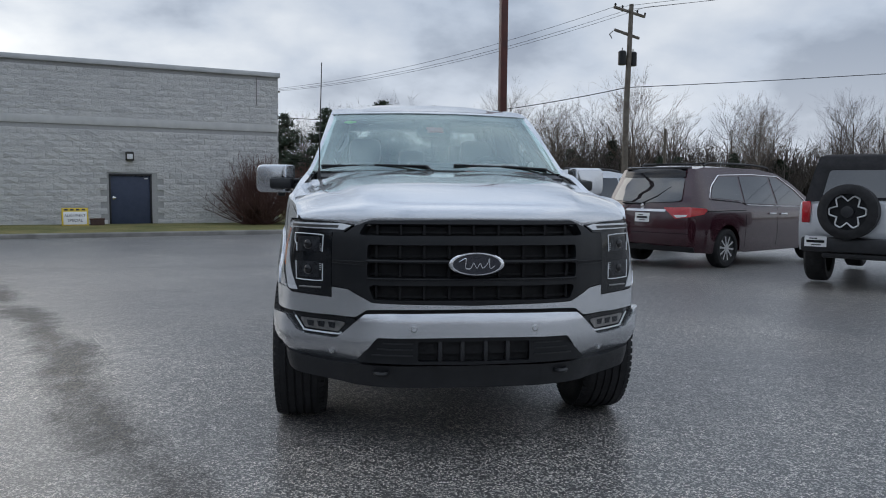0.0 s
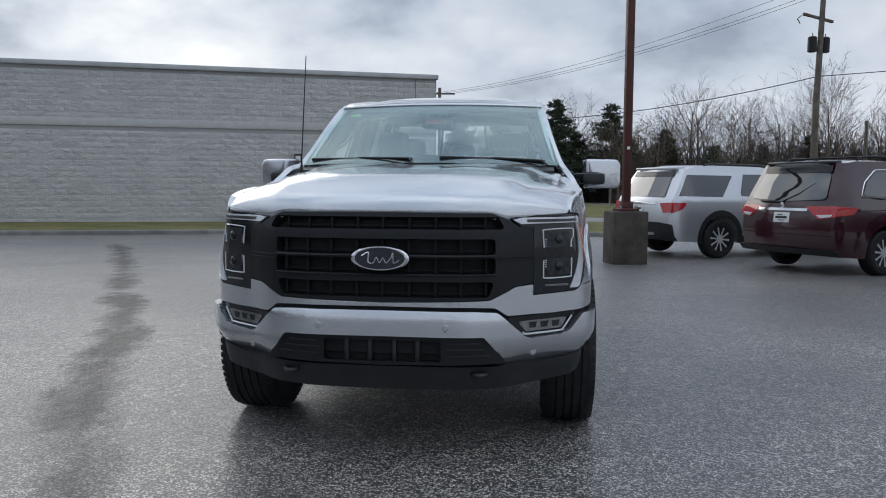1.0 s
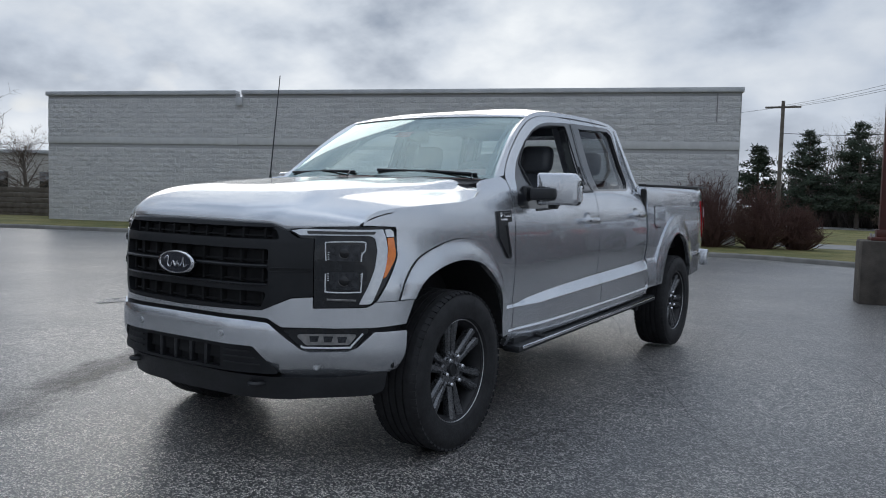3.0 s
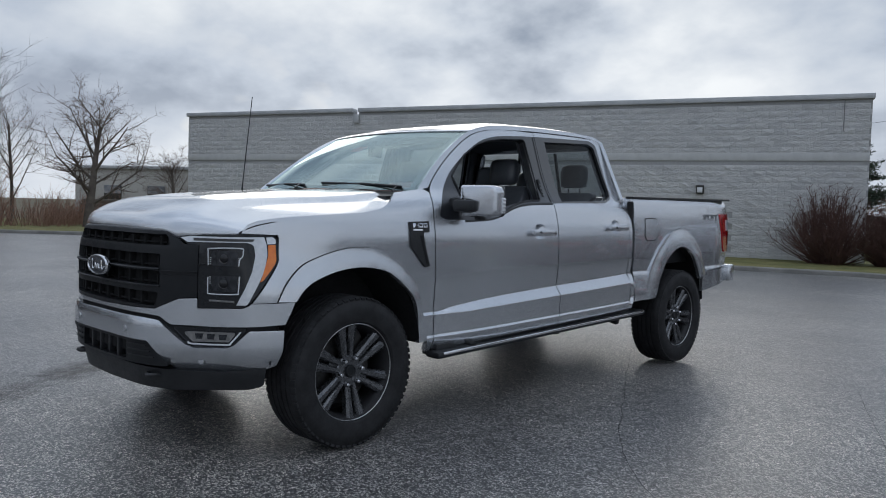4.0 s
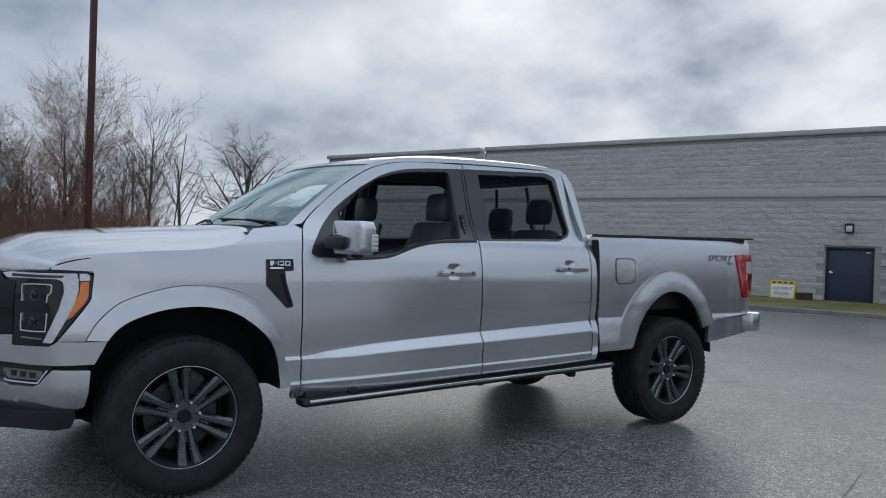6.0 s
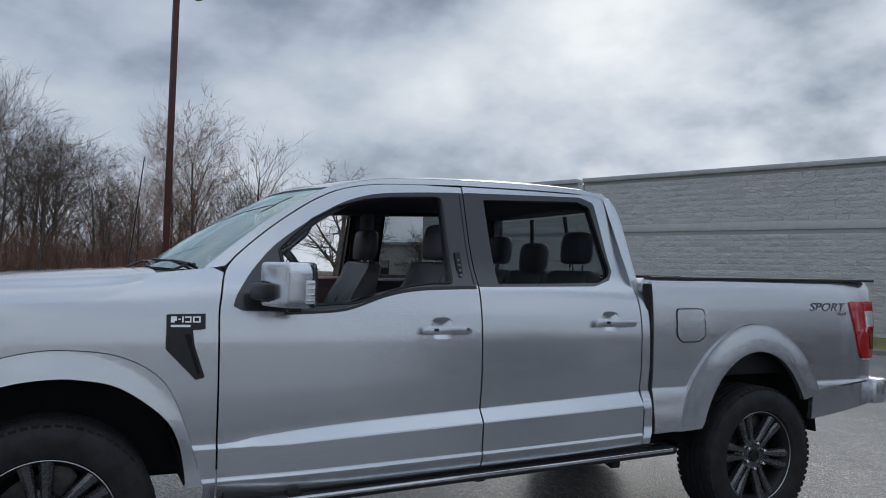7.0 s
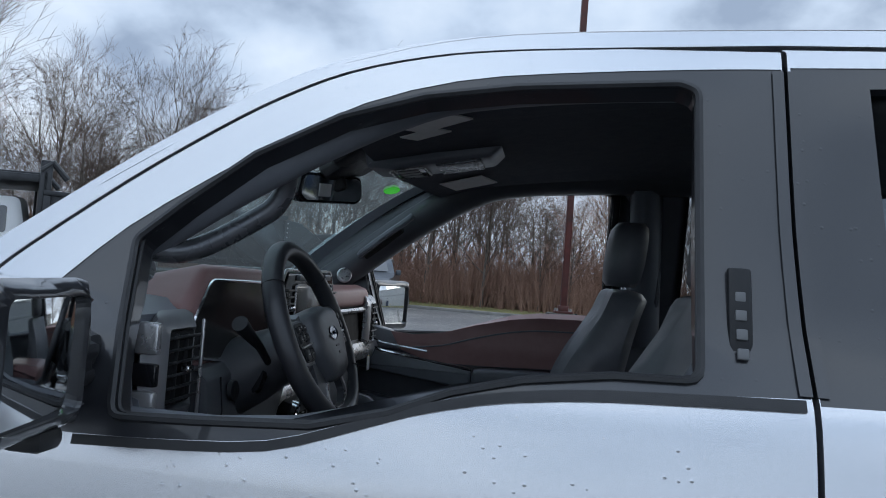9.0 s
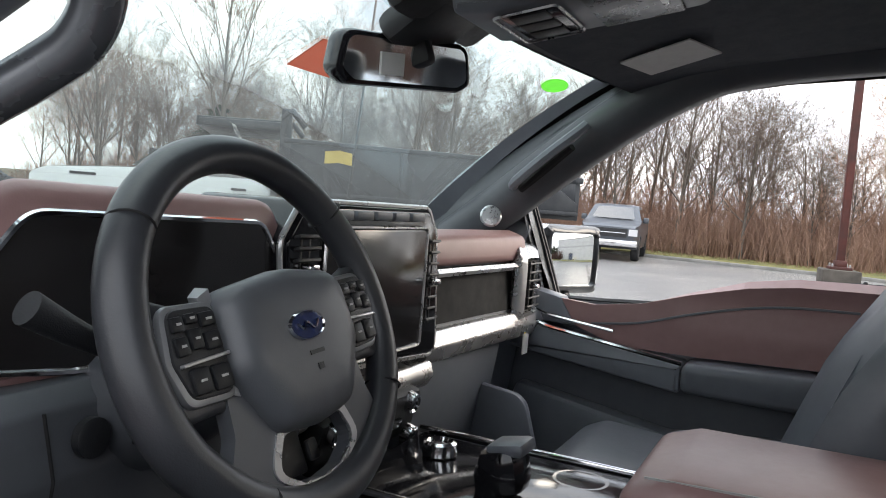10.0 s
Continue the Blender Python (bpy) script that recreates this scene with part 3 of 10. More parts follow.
for x0, x1 in ((0, NOTCH), (NOTCH + 0.02, WLEN)):
    part("band", boxes(((x1 - x0 - 0.01, 0.05, 0.26), pose((x0 + x1) / 2, 0.012, band_z + 0.0), 0.004)), BAND, building, "smooth pale block band course")
bdoor = part("door", boxes(((DOOR[1] - DOOR[0] - 0.12, 0.05, DOOR[2] - BASE - 0.08), pose((DOOR[0] + DOOR[1]) / 2, 0.08, (DOOR[2] + BASE) / 2 - 0.04), 0.006)), DOORBLUE, building, "navy blue steel service door")
part("handle", boxes(((0.12, 0.03, 0.05), pose(DOOR[0] + 0.16, 0.035, 0.80), 0.01), ((0.05, 0.02, 0.12), pose(DOOR[0] + 0.14, 0.045, 0.80), 0.008)), CHROME, bdoor, "steel lever handle")
part("sticker", boxes(((0.13, 0.004, 0.04), pose(DOOR[1] - 0.18, 0.052, DOOR[2] - 0.16), 0)), WHITEPLATE, bdoor, "small white sticker")
fr = bmesh.new()
for sz, m in (((0.06, 0.14, DOOR[2] - BASE), pose(DOOR[0] + 0.03, 0.08, (DOOR[2] + BASE) / 2)), ((0.06, 0.14, DOOR[2] - BASE), pose(DOOR[1] - 0.03, 0.08, (DOOR[2] + BASE) / 2)), ((DOOR[1] - DOOR[0], 0.16, 0.07), pose((DOOR[0] + DOOR[1]) / 2, 0.07, DOOR[2] - 0.035))):
    rbox(fr, sz, m, 0.006)
part("door_frame", fr, simple("black_steel", (0.012, 0.013, 0.016), (0.02, 0.02, 0.024), 0.5), building)
lampx = (DOOR[0] + DOOR[1]) / 2 - 0.02
wl_ = part("wall_lamp", boxes(((0.26, 0.16, 0.30), pose(lampx, -0.10, 2.21), 0.03)), simple("bronze_lamp_case", (0.02, 0.018, 0.016), (0.03, 0.027, 0.024), 0.5), building, "dark bronze wall pack lamp")
part("lens", boxes(((0.18, 0.03, 0.18), pose(lampx, -0.185, 2.19), 0.01)), CLEARLENS, wl_, "frosted lamp lens")
part("conduit", tube([(WLEN - 0.8, -0.03, ROOF - 0.1), (WLEN - 0.8, -0.03, 4.2), (WLEN - 0.78, -0.03, 4.14)], 0.015, 6), STEEL, building, "thin conduit")


def lamp_pole(x, y, arms, base=0.9, turn=0.0):
    t = thing("light_pole", "rust-red square steel lamp post on a square concrete footing", "lamp post", pose(x, y, gz(x, y), 0, 0, turn), "lamp posts")
    rust = RUSTRED
    part("footing", boxes(((0.62, 0.62, base + 0.3), pose(0, 0, base / 2 - 0.15), 0.03)), STAINED, t, "stained concrete footing")
    part("base_plate", boxes(((0.36, 0.36, 0.05), pose(0, 0, base + 0.025), 0.008), ((0.2, 0.2, 0.12), pose(0, 0, base + 0.1), 0.01)), rust, t)
    for sx in (-1, 1):
        for sy in (-1, 1):
            part("bolt", lathe([(base + 0.05, 0.018), (base + 0.09, 0.018), (base + 0.1, 0.01)], 6, "z"), STEEL, t).location = (sx * 0.14, sy * 0.14, 0)
    part("post", boxes(((0.13, 0.13, 6.9), pose(0, 0, base + 3.5), 0.012)), rust, t)
    for a in arms:
        arm = part("lamp_head", moved(boxes(((0.10, 0.28, 0.06), pose(0, 0.17, 0), 0.01), ((0.36, 0.5, 0.17), pose(0, 0.5, 0.0), 0.03)), pose(0, 0, base + 6.9, 0, 0, a)), rust, t, "bronze shoebox lamp head")
        part("lens", moved(boxes(((0.28, 0.4, 0.02), pose(0, 0.5, -0.09), 0.005)), pose(0, 0, base + 6.9, 0, 0, a)), CLEARLENS, arm)
    part("sticker", boxes(((0.05, 0.004, 0.05), pose(0, -0.068, base + 1.1), 0)), WHITEPLATE, t, "small white sticker")
    return t


STAINED = simple("stained_brown_concrete", (0.045, 0.038, 0.032), (0.095, 0.082, 0.068), 0.85, scale=3, bump=0.004, bscale=70)
RUSTRED = simple("rust_red_paint", (0.10, 0.022, 0.016), (0.055, 0.018, 0.014), 0.55, scale=3, bump=0.001, bscale=60)
lamp_pole(2.22, 9.60, (45, 225), 0.92, 12)
lamp_pole(-14.1, 1.95, (22, 202), 0.86, 8)

def crack(points, width, seed, wobble=0.007):
    for i, (a, b) in enumerate(zip(points, points[1:])):
        seam(a, b, width * 0.6, seed + i, wobble * 0.7)


worn = ASPHALT.copy()
worn.name = "dark_worn_asphalt"
WN = worn.node_tree
worn_base = WN.nodes["Principled BSDF"]
worn_base.inputs["Coat Weight"].default_value = 0.2
old_color = worn_base.inputs["Base Color"].links[0].from_socket
tint = WN.nodes.new("ShaderNodeMix")
tint.data_type, tint.blend_type = "RGBA", "MULTIPLY"
tint.inputs[0].default_value, tint.inputs[7].default_value = 1.0, (0.58, 0.53, 0.48, 1)
WN.links.new(old_color, tint.inputs[6])
WN.links.new(tint.outputs[2], worn_base.inputs["Base Color"])
# the wear thins out towards the strip's edges, broken up by the stones
wear, fray, bare, clear, blend = (WN.nodes.new("ShaderNode" + k) for k in ("Attribute", "TexNoise", "Math", "BsdfTransparent", "MixShader"))
wear.attribute_name = "wear"
fray.inputs["Scale"].default_value, fray.inputs["Detail"].default_value, fray.inputs["Roughness"].default_value = 9.0, 9.0, 0.75
bare.operation, bare.use_clamp = "MULTIPLY_ADD", True
spread_ = WN.nodes.new("ShaderNodeMath")
spread_.operation = "MULTIPLY_ADD"
spread_.inputs[1].default_value, spread_.inputs[2].default_value = 3.2, -1.75
WN.links.new(fray.outputs["Fac"], spread_.inputs[0])
bare.inputs[1].default_value = 1.25
WN.links.new(wear.outputs["Fac"], bare.inputs[0])
WN.links.new(spread_.outputs[0], bare.inputs[2])
WN.links.new(bare.outputs[0], blend.inputs[0])
WN.links.new(clear.outputs[0], blend.inputs[1])
WN.links.new(worn_base.outputs[0], blend.inputs[2])
WN.links.new(blend.outputs[0], WN.nodes["Material Output"].inputs[0])
# a long worn seam of darker stone, and finer cracks
band_line = [(-9.0, 12.5), (-6.6, 8.6), (-4.65, 5.09), (-3.2, 2.54), (-2.35, 0.8), (-1.7, -0.5), (-1.2, -1.4), (-0.4, -2.8)]
mid_line = [Vector(p) for p in smooth_line(band_line, 14)]
ACROSS = ((-0.30, 0.0), (-0.14, 0.30), (0.0, 0.50), (0.14, 0.30), (0.30, 0.0))
vs, fs, wears = [], [], []
for i, p in enumerate(mid_line):
    d = (mid_line[min(i + 1, len(mid_line) - 1)] - mid_line[max(i - 1, 0)]).normalized()
    for w_, f_ in ACROSS:
        q = p + Vector((-d.y, d.x)) * w_
        vs.append((q.x, q.y, gz(q.x, q.y) + 0.003))
        wears.append(f_)
    if i:
        fs += [(5 * i - 5 + k, 5 * i - 4 + k, 5 * i + 1 + k, 5 * i + k) for k in range(4)]
seam_ob = tagged(raw("worn_seam", vs, fs, worn), "dark brownish worn seam in the asphalt", "seam", kind="structure")
seam_ob.data.attributes.new("wear", "FLOAT", "POINT").data.foreach_set("value", wears)
crack([(-0.2, 5.2), (0.56, 3.58), (1.48, 1.87), (1.9, 1.16), (2.25, 0.71), (2.6, 0.37), (3.6, -0.6)], 0.004, 80)
crack([(0.93, 4.6), (3.42, 5.39), (8.0, 6.6)], 0.007, 90)
crack([(-3.58, 2.57), (-2.79, 3.6), (-1.26, 2.94), (-0.6, 2.9)], 0.008, 100)
crack([(-15, -2.0), (-10.0, 4.0), (-6.0, 9.0)], 0.014, 110)
crack([(1.0, 9.0), (-9.0, 15.0)], 0.01, 120)
crack([(-12, 6), (-20, 1.0)], 0.014, 130)
crack([(2.42, 3.72), (3.46, 0.87), (4.4, -1.2)], 0.004, 140)
crack([(-6.0, 8.5), (0.0, 8.8), (6.0, 8.7)], 0.008, 150)
for x, y, a, b in ((-5.0, 2.35, 0.16, 0.5), (-5.6, 3.3, 0.12, 0.35), (-7.4, 5.4, 0.35, 0.8)):
    rng = random.Random(int(x * 10))
    ring = [(x + a * math.cos(t) * (1 + rng.uniform(-0.3, 0.3)), y + b * math.sin(t) * (1 + rng.uniform(-0.3, 0.3))) for t in (2 * math.pi * k / 26 for k in range(26))]
    tagged(raw("puddle", [(p[0], p[1], gz(*p) + 0.006) for p in ring], [tuple(range(26))], PUDDLE), "small shallow rain puddle", "puddle", kind="structure")

# ---- the pickup truck: nose to -y, driver's side +x, front axle at y = 0 ----
truck = thing("pickup_truck", "silver crew-cab pickup truck with dark grille and gunmetal wheels", "pickup truck", pose(0, 0, 0))
RH = 0.405
YR = 3.694
prof = pchip([(0.40, 0.905), (0.45, 0.93), (0.53, 0.956), (0.552, 0.970), (0.566, 0.974), (0.60, 0.971), (0.70, 0.957), (0.772, 0.9455), (0.784, 0.935), (0.80, 0.935), (0.86, 0.9425), (0.95, 0.950), (1.08, 0.949), (1.18, 0.940), (1.27, 0.920), (1.33, 0.900), (1.37, 0.876), (1.41, 0.850), (1.86, 0.690), (1.95, 0.655)])
crease = pchip([(-0.8, 0.672), (0.62, 0.673), (0.70, 0.679), (0.75, 0.690), (0.86, 0.703), (1.115, 0.727), (1.83, 0.766), (2.9, 0.814)])
facet = pchip([(-0.8, 0.010), (0.66, 0.012), (0.75, 0.026), (0.95, 0.046), (1.8, 0.060), (2.9, 0.066)])
plan_low = pchip([(-0.64, -0.072), (-0.60, -0.060), (-0.54, -0.040), (-0.46, -0.018), (-0.3, -0.014), (0.2, -0.018), (0.7, -0.014), (1.3, 0.0), (2.3, 0.0), (2.9, -0.012)])
plan_mid = pchip([(-0.64, -0.122), (-0.60, -0.108), (-0.54, -0.092), (-0.45, -0.073), (-0.3, -0.042), (-0.1, -0.020), (0.2, -0.018), (0.7, -0.014), (1.3, 0.0)])
plan_high = pchip([(0.3, -0.045), (0.6, -0.022), (0.9, -0.01), (1.4, 0.0), (2.2, 0.0), (2.6, -0.012), (2.9, -0.035)])


def arch_bump(y, z, yc, zc, a, b, h):
    """The proud lip round a wheel opening."""
    d = math.hypot((y - yc) / a, (z - zc) / b)
    return h * (0.35 + 0.65 * sstep(1.0, 0.88, d)) + 0.008 * sstep(0.93, 0.78, d)


FA = (0.0, 0.43, 0.615, 0.645)
RA = (3.665, 0.43, 0.60, 0.745)


def low_line(y):
    """The bright edge above the sill."""
    return 0.523 + 0.0285 * (y - 0.64)


def side_x(y, z):
    e, fh = crease(y), facet(y)
    if z >= e:
        zz = 0.80 + (z - e) * 0.28 / (1.08 - e) if z < 1.08 else z
        x = prof(zz)
    else:
        x = 0.935 + 0.72 * min(e - z, fh)
        g, d = low_line(y), e - z - fh
        if d > 0:
            x -= 0.06 * min(d, e - fh - g)
        if z < g + 0.012:
            x += 0.008 * min(1.0, (g + 0.012 - z) / 0.012)
        if z < g - 0.003:
            x -= 0.30 * (g - 0.003 - z) + 1.5 * (g - 0.003 - z) ** 2
    t = sstep(1.25, 1.45, z)
    low = plan_low(y)
    if y < 0.5:
        low += (plan_mid(y) - low) * sstep(0.80, 1.12, z)
    return x + low * (1 - t) + plan_high(y) * t


KNOTS = (0.40, 0.56, 0.574, 0.70, 0.76, 1.08)


def knots(y):
    e, g = crease(y), low_line(y)
    return (g - 0.16, g, g + 0.014, e - facet(y), e, 1.08)


def relaid(y, z, back=False):
    """Heights re-laid so that the creases of the side run level."""
    a, b = (KNOTS, knots(y)) if back else (knots(y), KNOTS)
    if z >= 1.08:
        return z
    i = max(0, min(4, sum(z > q for q in a) - 1))
    return b[i] + (z - a[i]) * (b[i + 1] - b[i]) / (a[i + 1] - a[i])


def flank(pts):
    """An outline on the side, densified and given in re-laid heights."""
    out = []
    for p, q in zip(pts, [*pts[1:], pts[0]]):
        n = max(1, int(abs(q[0] - p[0]) / 0.07)) if min(p[1], q[1]) < 1.0 else 1
        for k in range(n):
            y, z = p[0] + (q[0] - p[0]) * k / n, p[1] + (q[1] - p[1]) * k / n
            out.append((y, relaid(y, z)))
    return out


def flank_side(s):
    def f(y, w):
        z = relaid(y, w, True)
        return (s * side_x(y, z), y, z)

    return f


CUTS = (0.545, 0.556, 0.562, 0.570, 0.578, 0.694, 0.706, 0.756, 0.764)


bed_prof = pchip([(0.5, 0.93), (0.56, 0.955), (0.60, 0.966), (0.62, 0.967), (0.74, 0.953), (0.81, 0.942), (0.822, 0.938), (0.84, 0.9385), (0.95, 0.944), (1.1, 0.944), (1.25, 0.936), (1.34, 0.925), (1.40, 0.912), (1.425, 0.895)])


def bed_x(y, z):
    w = sstep(3.15, 3.35, y)
    x = bed_prof(z) + 0.004 * w - 0.05 * max(0.0, (y - 4.35) / 0.4) ** 2
    return x


def side(s):
    return lambda y, z: (s * side_x(y, z), y, z)


def bedside(s):
    return lambda y, z: (s * bed_x(y, z), y, z)


def cup_line(yc, zc, a=0.056, b=0.052, n=28):
    """A rounded-square outline of the finger recess behind a handle."""
    out = []
    for k in range(n):
        t = 2 * math.pi * k / n
        c, q = math.cos(t), math.sin(t)
        out.append((yc + a * math.copysign(abs(c) ** 0.62, c), zc + b * math.copysign(abs(q) ** 0.62, q)))
    return out


def dish(s, yc, zc, a=0.056, b=0.052):
    def f(y, z):
        r = max(abs(y - yc) / a, abs(z - zc) / b)
        return (s * (side_x(y, z) - 0.001 - 0.026 * (1 - min(1.0, r) ** 2.4)), y, z)

    return f


def arc(yc, zc, a, b, t0, t1, n=22):
    return [(yc + a * math.cos(radians(t0 + (t1 - t0) * k / n)), zc + b * math.sin(radians(t0 + (t1 - t0) * k / n))) for k in range(n + 1)]


TRIMBLACK = paint_material("satin_black_trim", (0.017, 0.018, 0.022), (0.024, 0.026, 0.031), 0.30, 0.0, 0.9)
DECAL = simple("grey_decal_film", (0.10, 0.105, 0.115), (0.14, 0.145, 0.155), 0.45)
G = 0.004  # half a shut line
front_gap = [(0.632, 0.452), (0.626, 0.70), (0.622, 0.90), (0.618, 1.10), (0.617, 1.215), (0.626, 1.29), (0.638, 1.366), (0.660, 1.415), (0.713, 1.474), (0.845, 1.586), (0.969, 1.676), (1.067, 1.737), (1.172, 1.786), (1.295, 1.818), (1.42, 1.835), (1.60, 1.847)]
top_gap = [(1.836, 1.859), (2.20, 1.868), (2.514, 1.873)]
rear_gap = [(2.66, 1.872), (2.735, 1.855), (2.775, 1.825), (2.800, 1.76), (2.815, 1.69), (2.826, 1.525), (2.826, 1.339), (2.830, 1.232), (2.826, 0.90), (2.826, 0.532)]
sill_f = [(1.836, 1.354), (1.60, 1.345), (1.50, 1.336), (1.43, 1.325), (1.342, 1.303), (1.244, 1.268), (1.16, 1.243), (1.05, 1.232), (0.888, 1.224), (0.71, 1.226)]
win_f = [(0.675, 1.245), (0.689, 1.292), (0.739, 1.37), (0.792, 1.435), (0.865, 1.513), (0.973, 1.595), (1.087, 1.67), (1.207, 1.736), (1.349, 1.78), (1.497, 1.8), (1.721, 1.817), (1.832, 1.822)]

fg, rg = smooth_line(front_gap, 3), smooth_line(rear_gap, 3)
mid_gap = [(1.838, 1.851), (1.841, 1.572), (1.849, 1.344), (1.847, 1.146), (1.850, 0.85), (1.850, 0.497)]
door_f = [(y + G, z) for y, z in fg] + [(1.838 - G, 1.851)] + [(y - G, z) for y, z in mid_gap[1:]]
door_r = [(y + G, z) for y, z in mid_gap[::-1]] + [(y, z - G) for y, z in smooth_line(top_gap, 3)] + [(y - G, z) for y, z in rg] 
hole_f = smooth_line(win_f, 2)[:-1] + [(1.8332, 1.822), (1.8362, 1.57), (1.8438, 1.356)] + smooth_line(sill_f, 2)[1:]
hole_r = fillet([(1.8462, 1.825), (2.58, 1.855, 0.02), (2.672, 1.828, 0.03), (2.692, 1.655), (2.712, 1.447, 0.02), (2.674, 1.400, 0.02), (2.56, 1.366, 0.03), (1.8540, 1.349)])
LIP_OUT = smooth_line([(-0.474, 0.812), (-0.43, 0.89), (-0.354, 0.966), (-0.275, 1.010), (-0.11, 1.059), (0.048, 1.072), (0.253, 1.042), (0.413, 0.938), (0.501, 0.753), (0.545, 0.62), (0.575, 0.515)], 4)
LIP_IN = smooth_line([(-0.381, 0.806), (-0.338, 0.859), (-0.282, 0.898), (-0.201, 0.930), (-0.117, 0.952), (-0.013, 0.964), (0.094, 0.961), (0.245, 0.925), (0.405, 0.809), (0.469, 0.707), (0.50, 0.58), (0.508, 0.505)], 4)
fender = [(0.632 - G, 0.435)] + [(y - G, z) for y, z in fg[1:20]]
fender = [(y, z) for y, z in fender if z < 1.41] + [(0.60, 1.402), (0.52, 1.394), (0.36, 1.374), (0.335, 1.352), (0.295, 1.318), (0.226, 1.283), (0.076, 1.256), (-0.18, 1.241), (-0.424, 1.222), (-0.54, 1.206), (-0.585, 1.188), (-0.612, 1.160), (-0.620, 1.143),
         (-0.442, 1.136), (-0.436, 1.120), (-0.446, 1.010), (-0.458, 0.986), (-0.580, 0.820), (-0.590, 0.806), (-0.478, 0.806)] + LIP_OUT + [(0.585, 0.48), (0.585, 0.438)]
bed = [(2.905, 1.415), (4.50, 1.437), (4.752, 1.441, ), (4.762, 1.40), (4.755, 1.318), (4.485, 1.312), (4.50, 1.24), (4.59, 0.975), (4.61, 0.945), (4.735, 0.942), (4.735, 0.815), (4.235, 0.788)] + arc(*RA, 27, 166, 34) + [(3.07, 0.592), (2.905, 0.586)]
cab_outer = [(0.555, 1.396), (0.625, 1.456), (0.700, 1.518), (0.845, 1.630), (1.000, 1.732), (1.140, 1.804), (1.277, 1.843), (1.424, 1.866), (1.691, 1.884), (2.094, 1.899), (2.414, 1.904), (2.62, 1.900), (2.743, 1.885), (2.818, 1.835), (2.852, 1.74), (2.872, 1.60), (2.884, 1.42), (2.884, 1.0), (2.884, 0.535)]
cab_ring = smooth_line(cab_outer, 3) + [(2.826 + G, 0.535)] + [(y + G, z) for y, z in rg[::-1]] + [(y, z + G) for y, z in smooth_line(top_gap, 3)[::-1]] + [(y - G * 0.7, z + G * 0.7) for y, z in fg[::-1] if z > 1.42] + [(0.645, 1.413)]
PLAN = [(0, 0, -0.925), (0.3003, 0.30, -0.912), (0.4968, 0.49, -0.862), (0.5954, 0.575, -0.812), (0.7018, 0.66, -0.748), (0.7967, 0.74, -0.697), (0.8949, 0.82, -0.640), (0.9671, 0.874, -0.592), (1.032, 0.905, -0.535), (1.1048, 0.925, -0.465), (1.1908, 0.938, -0.38), (1.2711, 0.945, -0.30)]
PLANX = pchip([(u, x) for u, x, y in PLAN])
PLANY = pchip([(u, y) for u, x, y in PLAN])


def nose(s, push=0.0, prof_=None):
    """The front end, unrolled: u along its plan curve from the centre, v up."""

    def f(u, v):
        a = abs(u)
        x, y = PLANX(a), PLANY(a)
        dx, dy = PLANX(a + 0.01) - PLANX(a - 0.01), PLANY(a + 0.01) - PLANY(a - 0.01)
        n = Vector((dy, -dx)).normalized()
        p = push + (prof_(v, a) if prof_ else 0.0)
        return (math.copysign(x + n.x * p, u) * s if u else n.x * p * s, y + n.y * p, v)

    return f


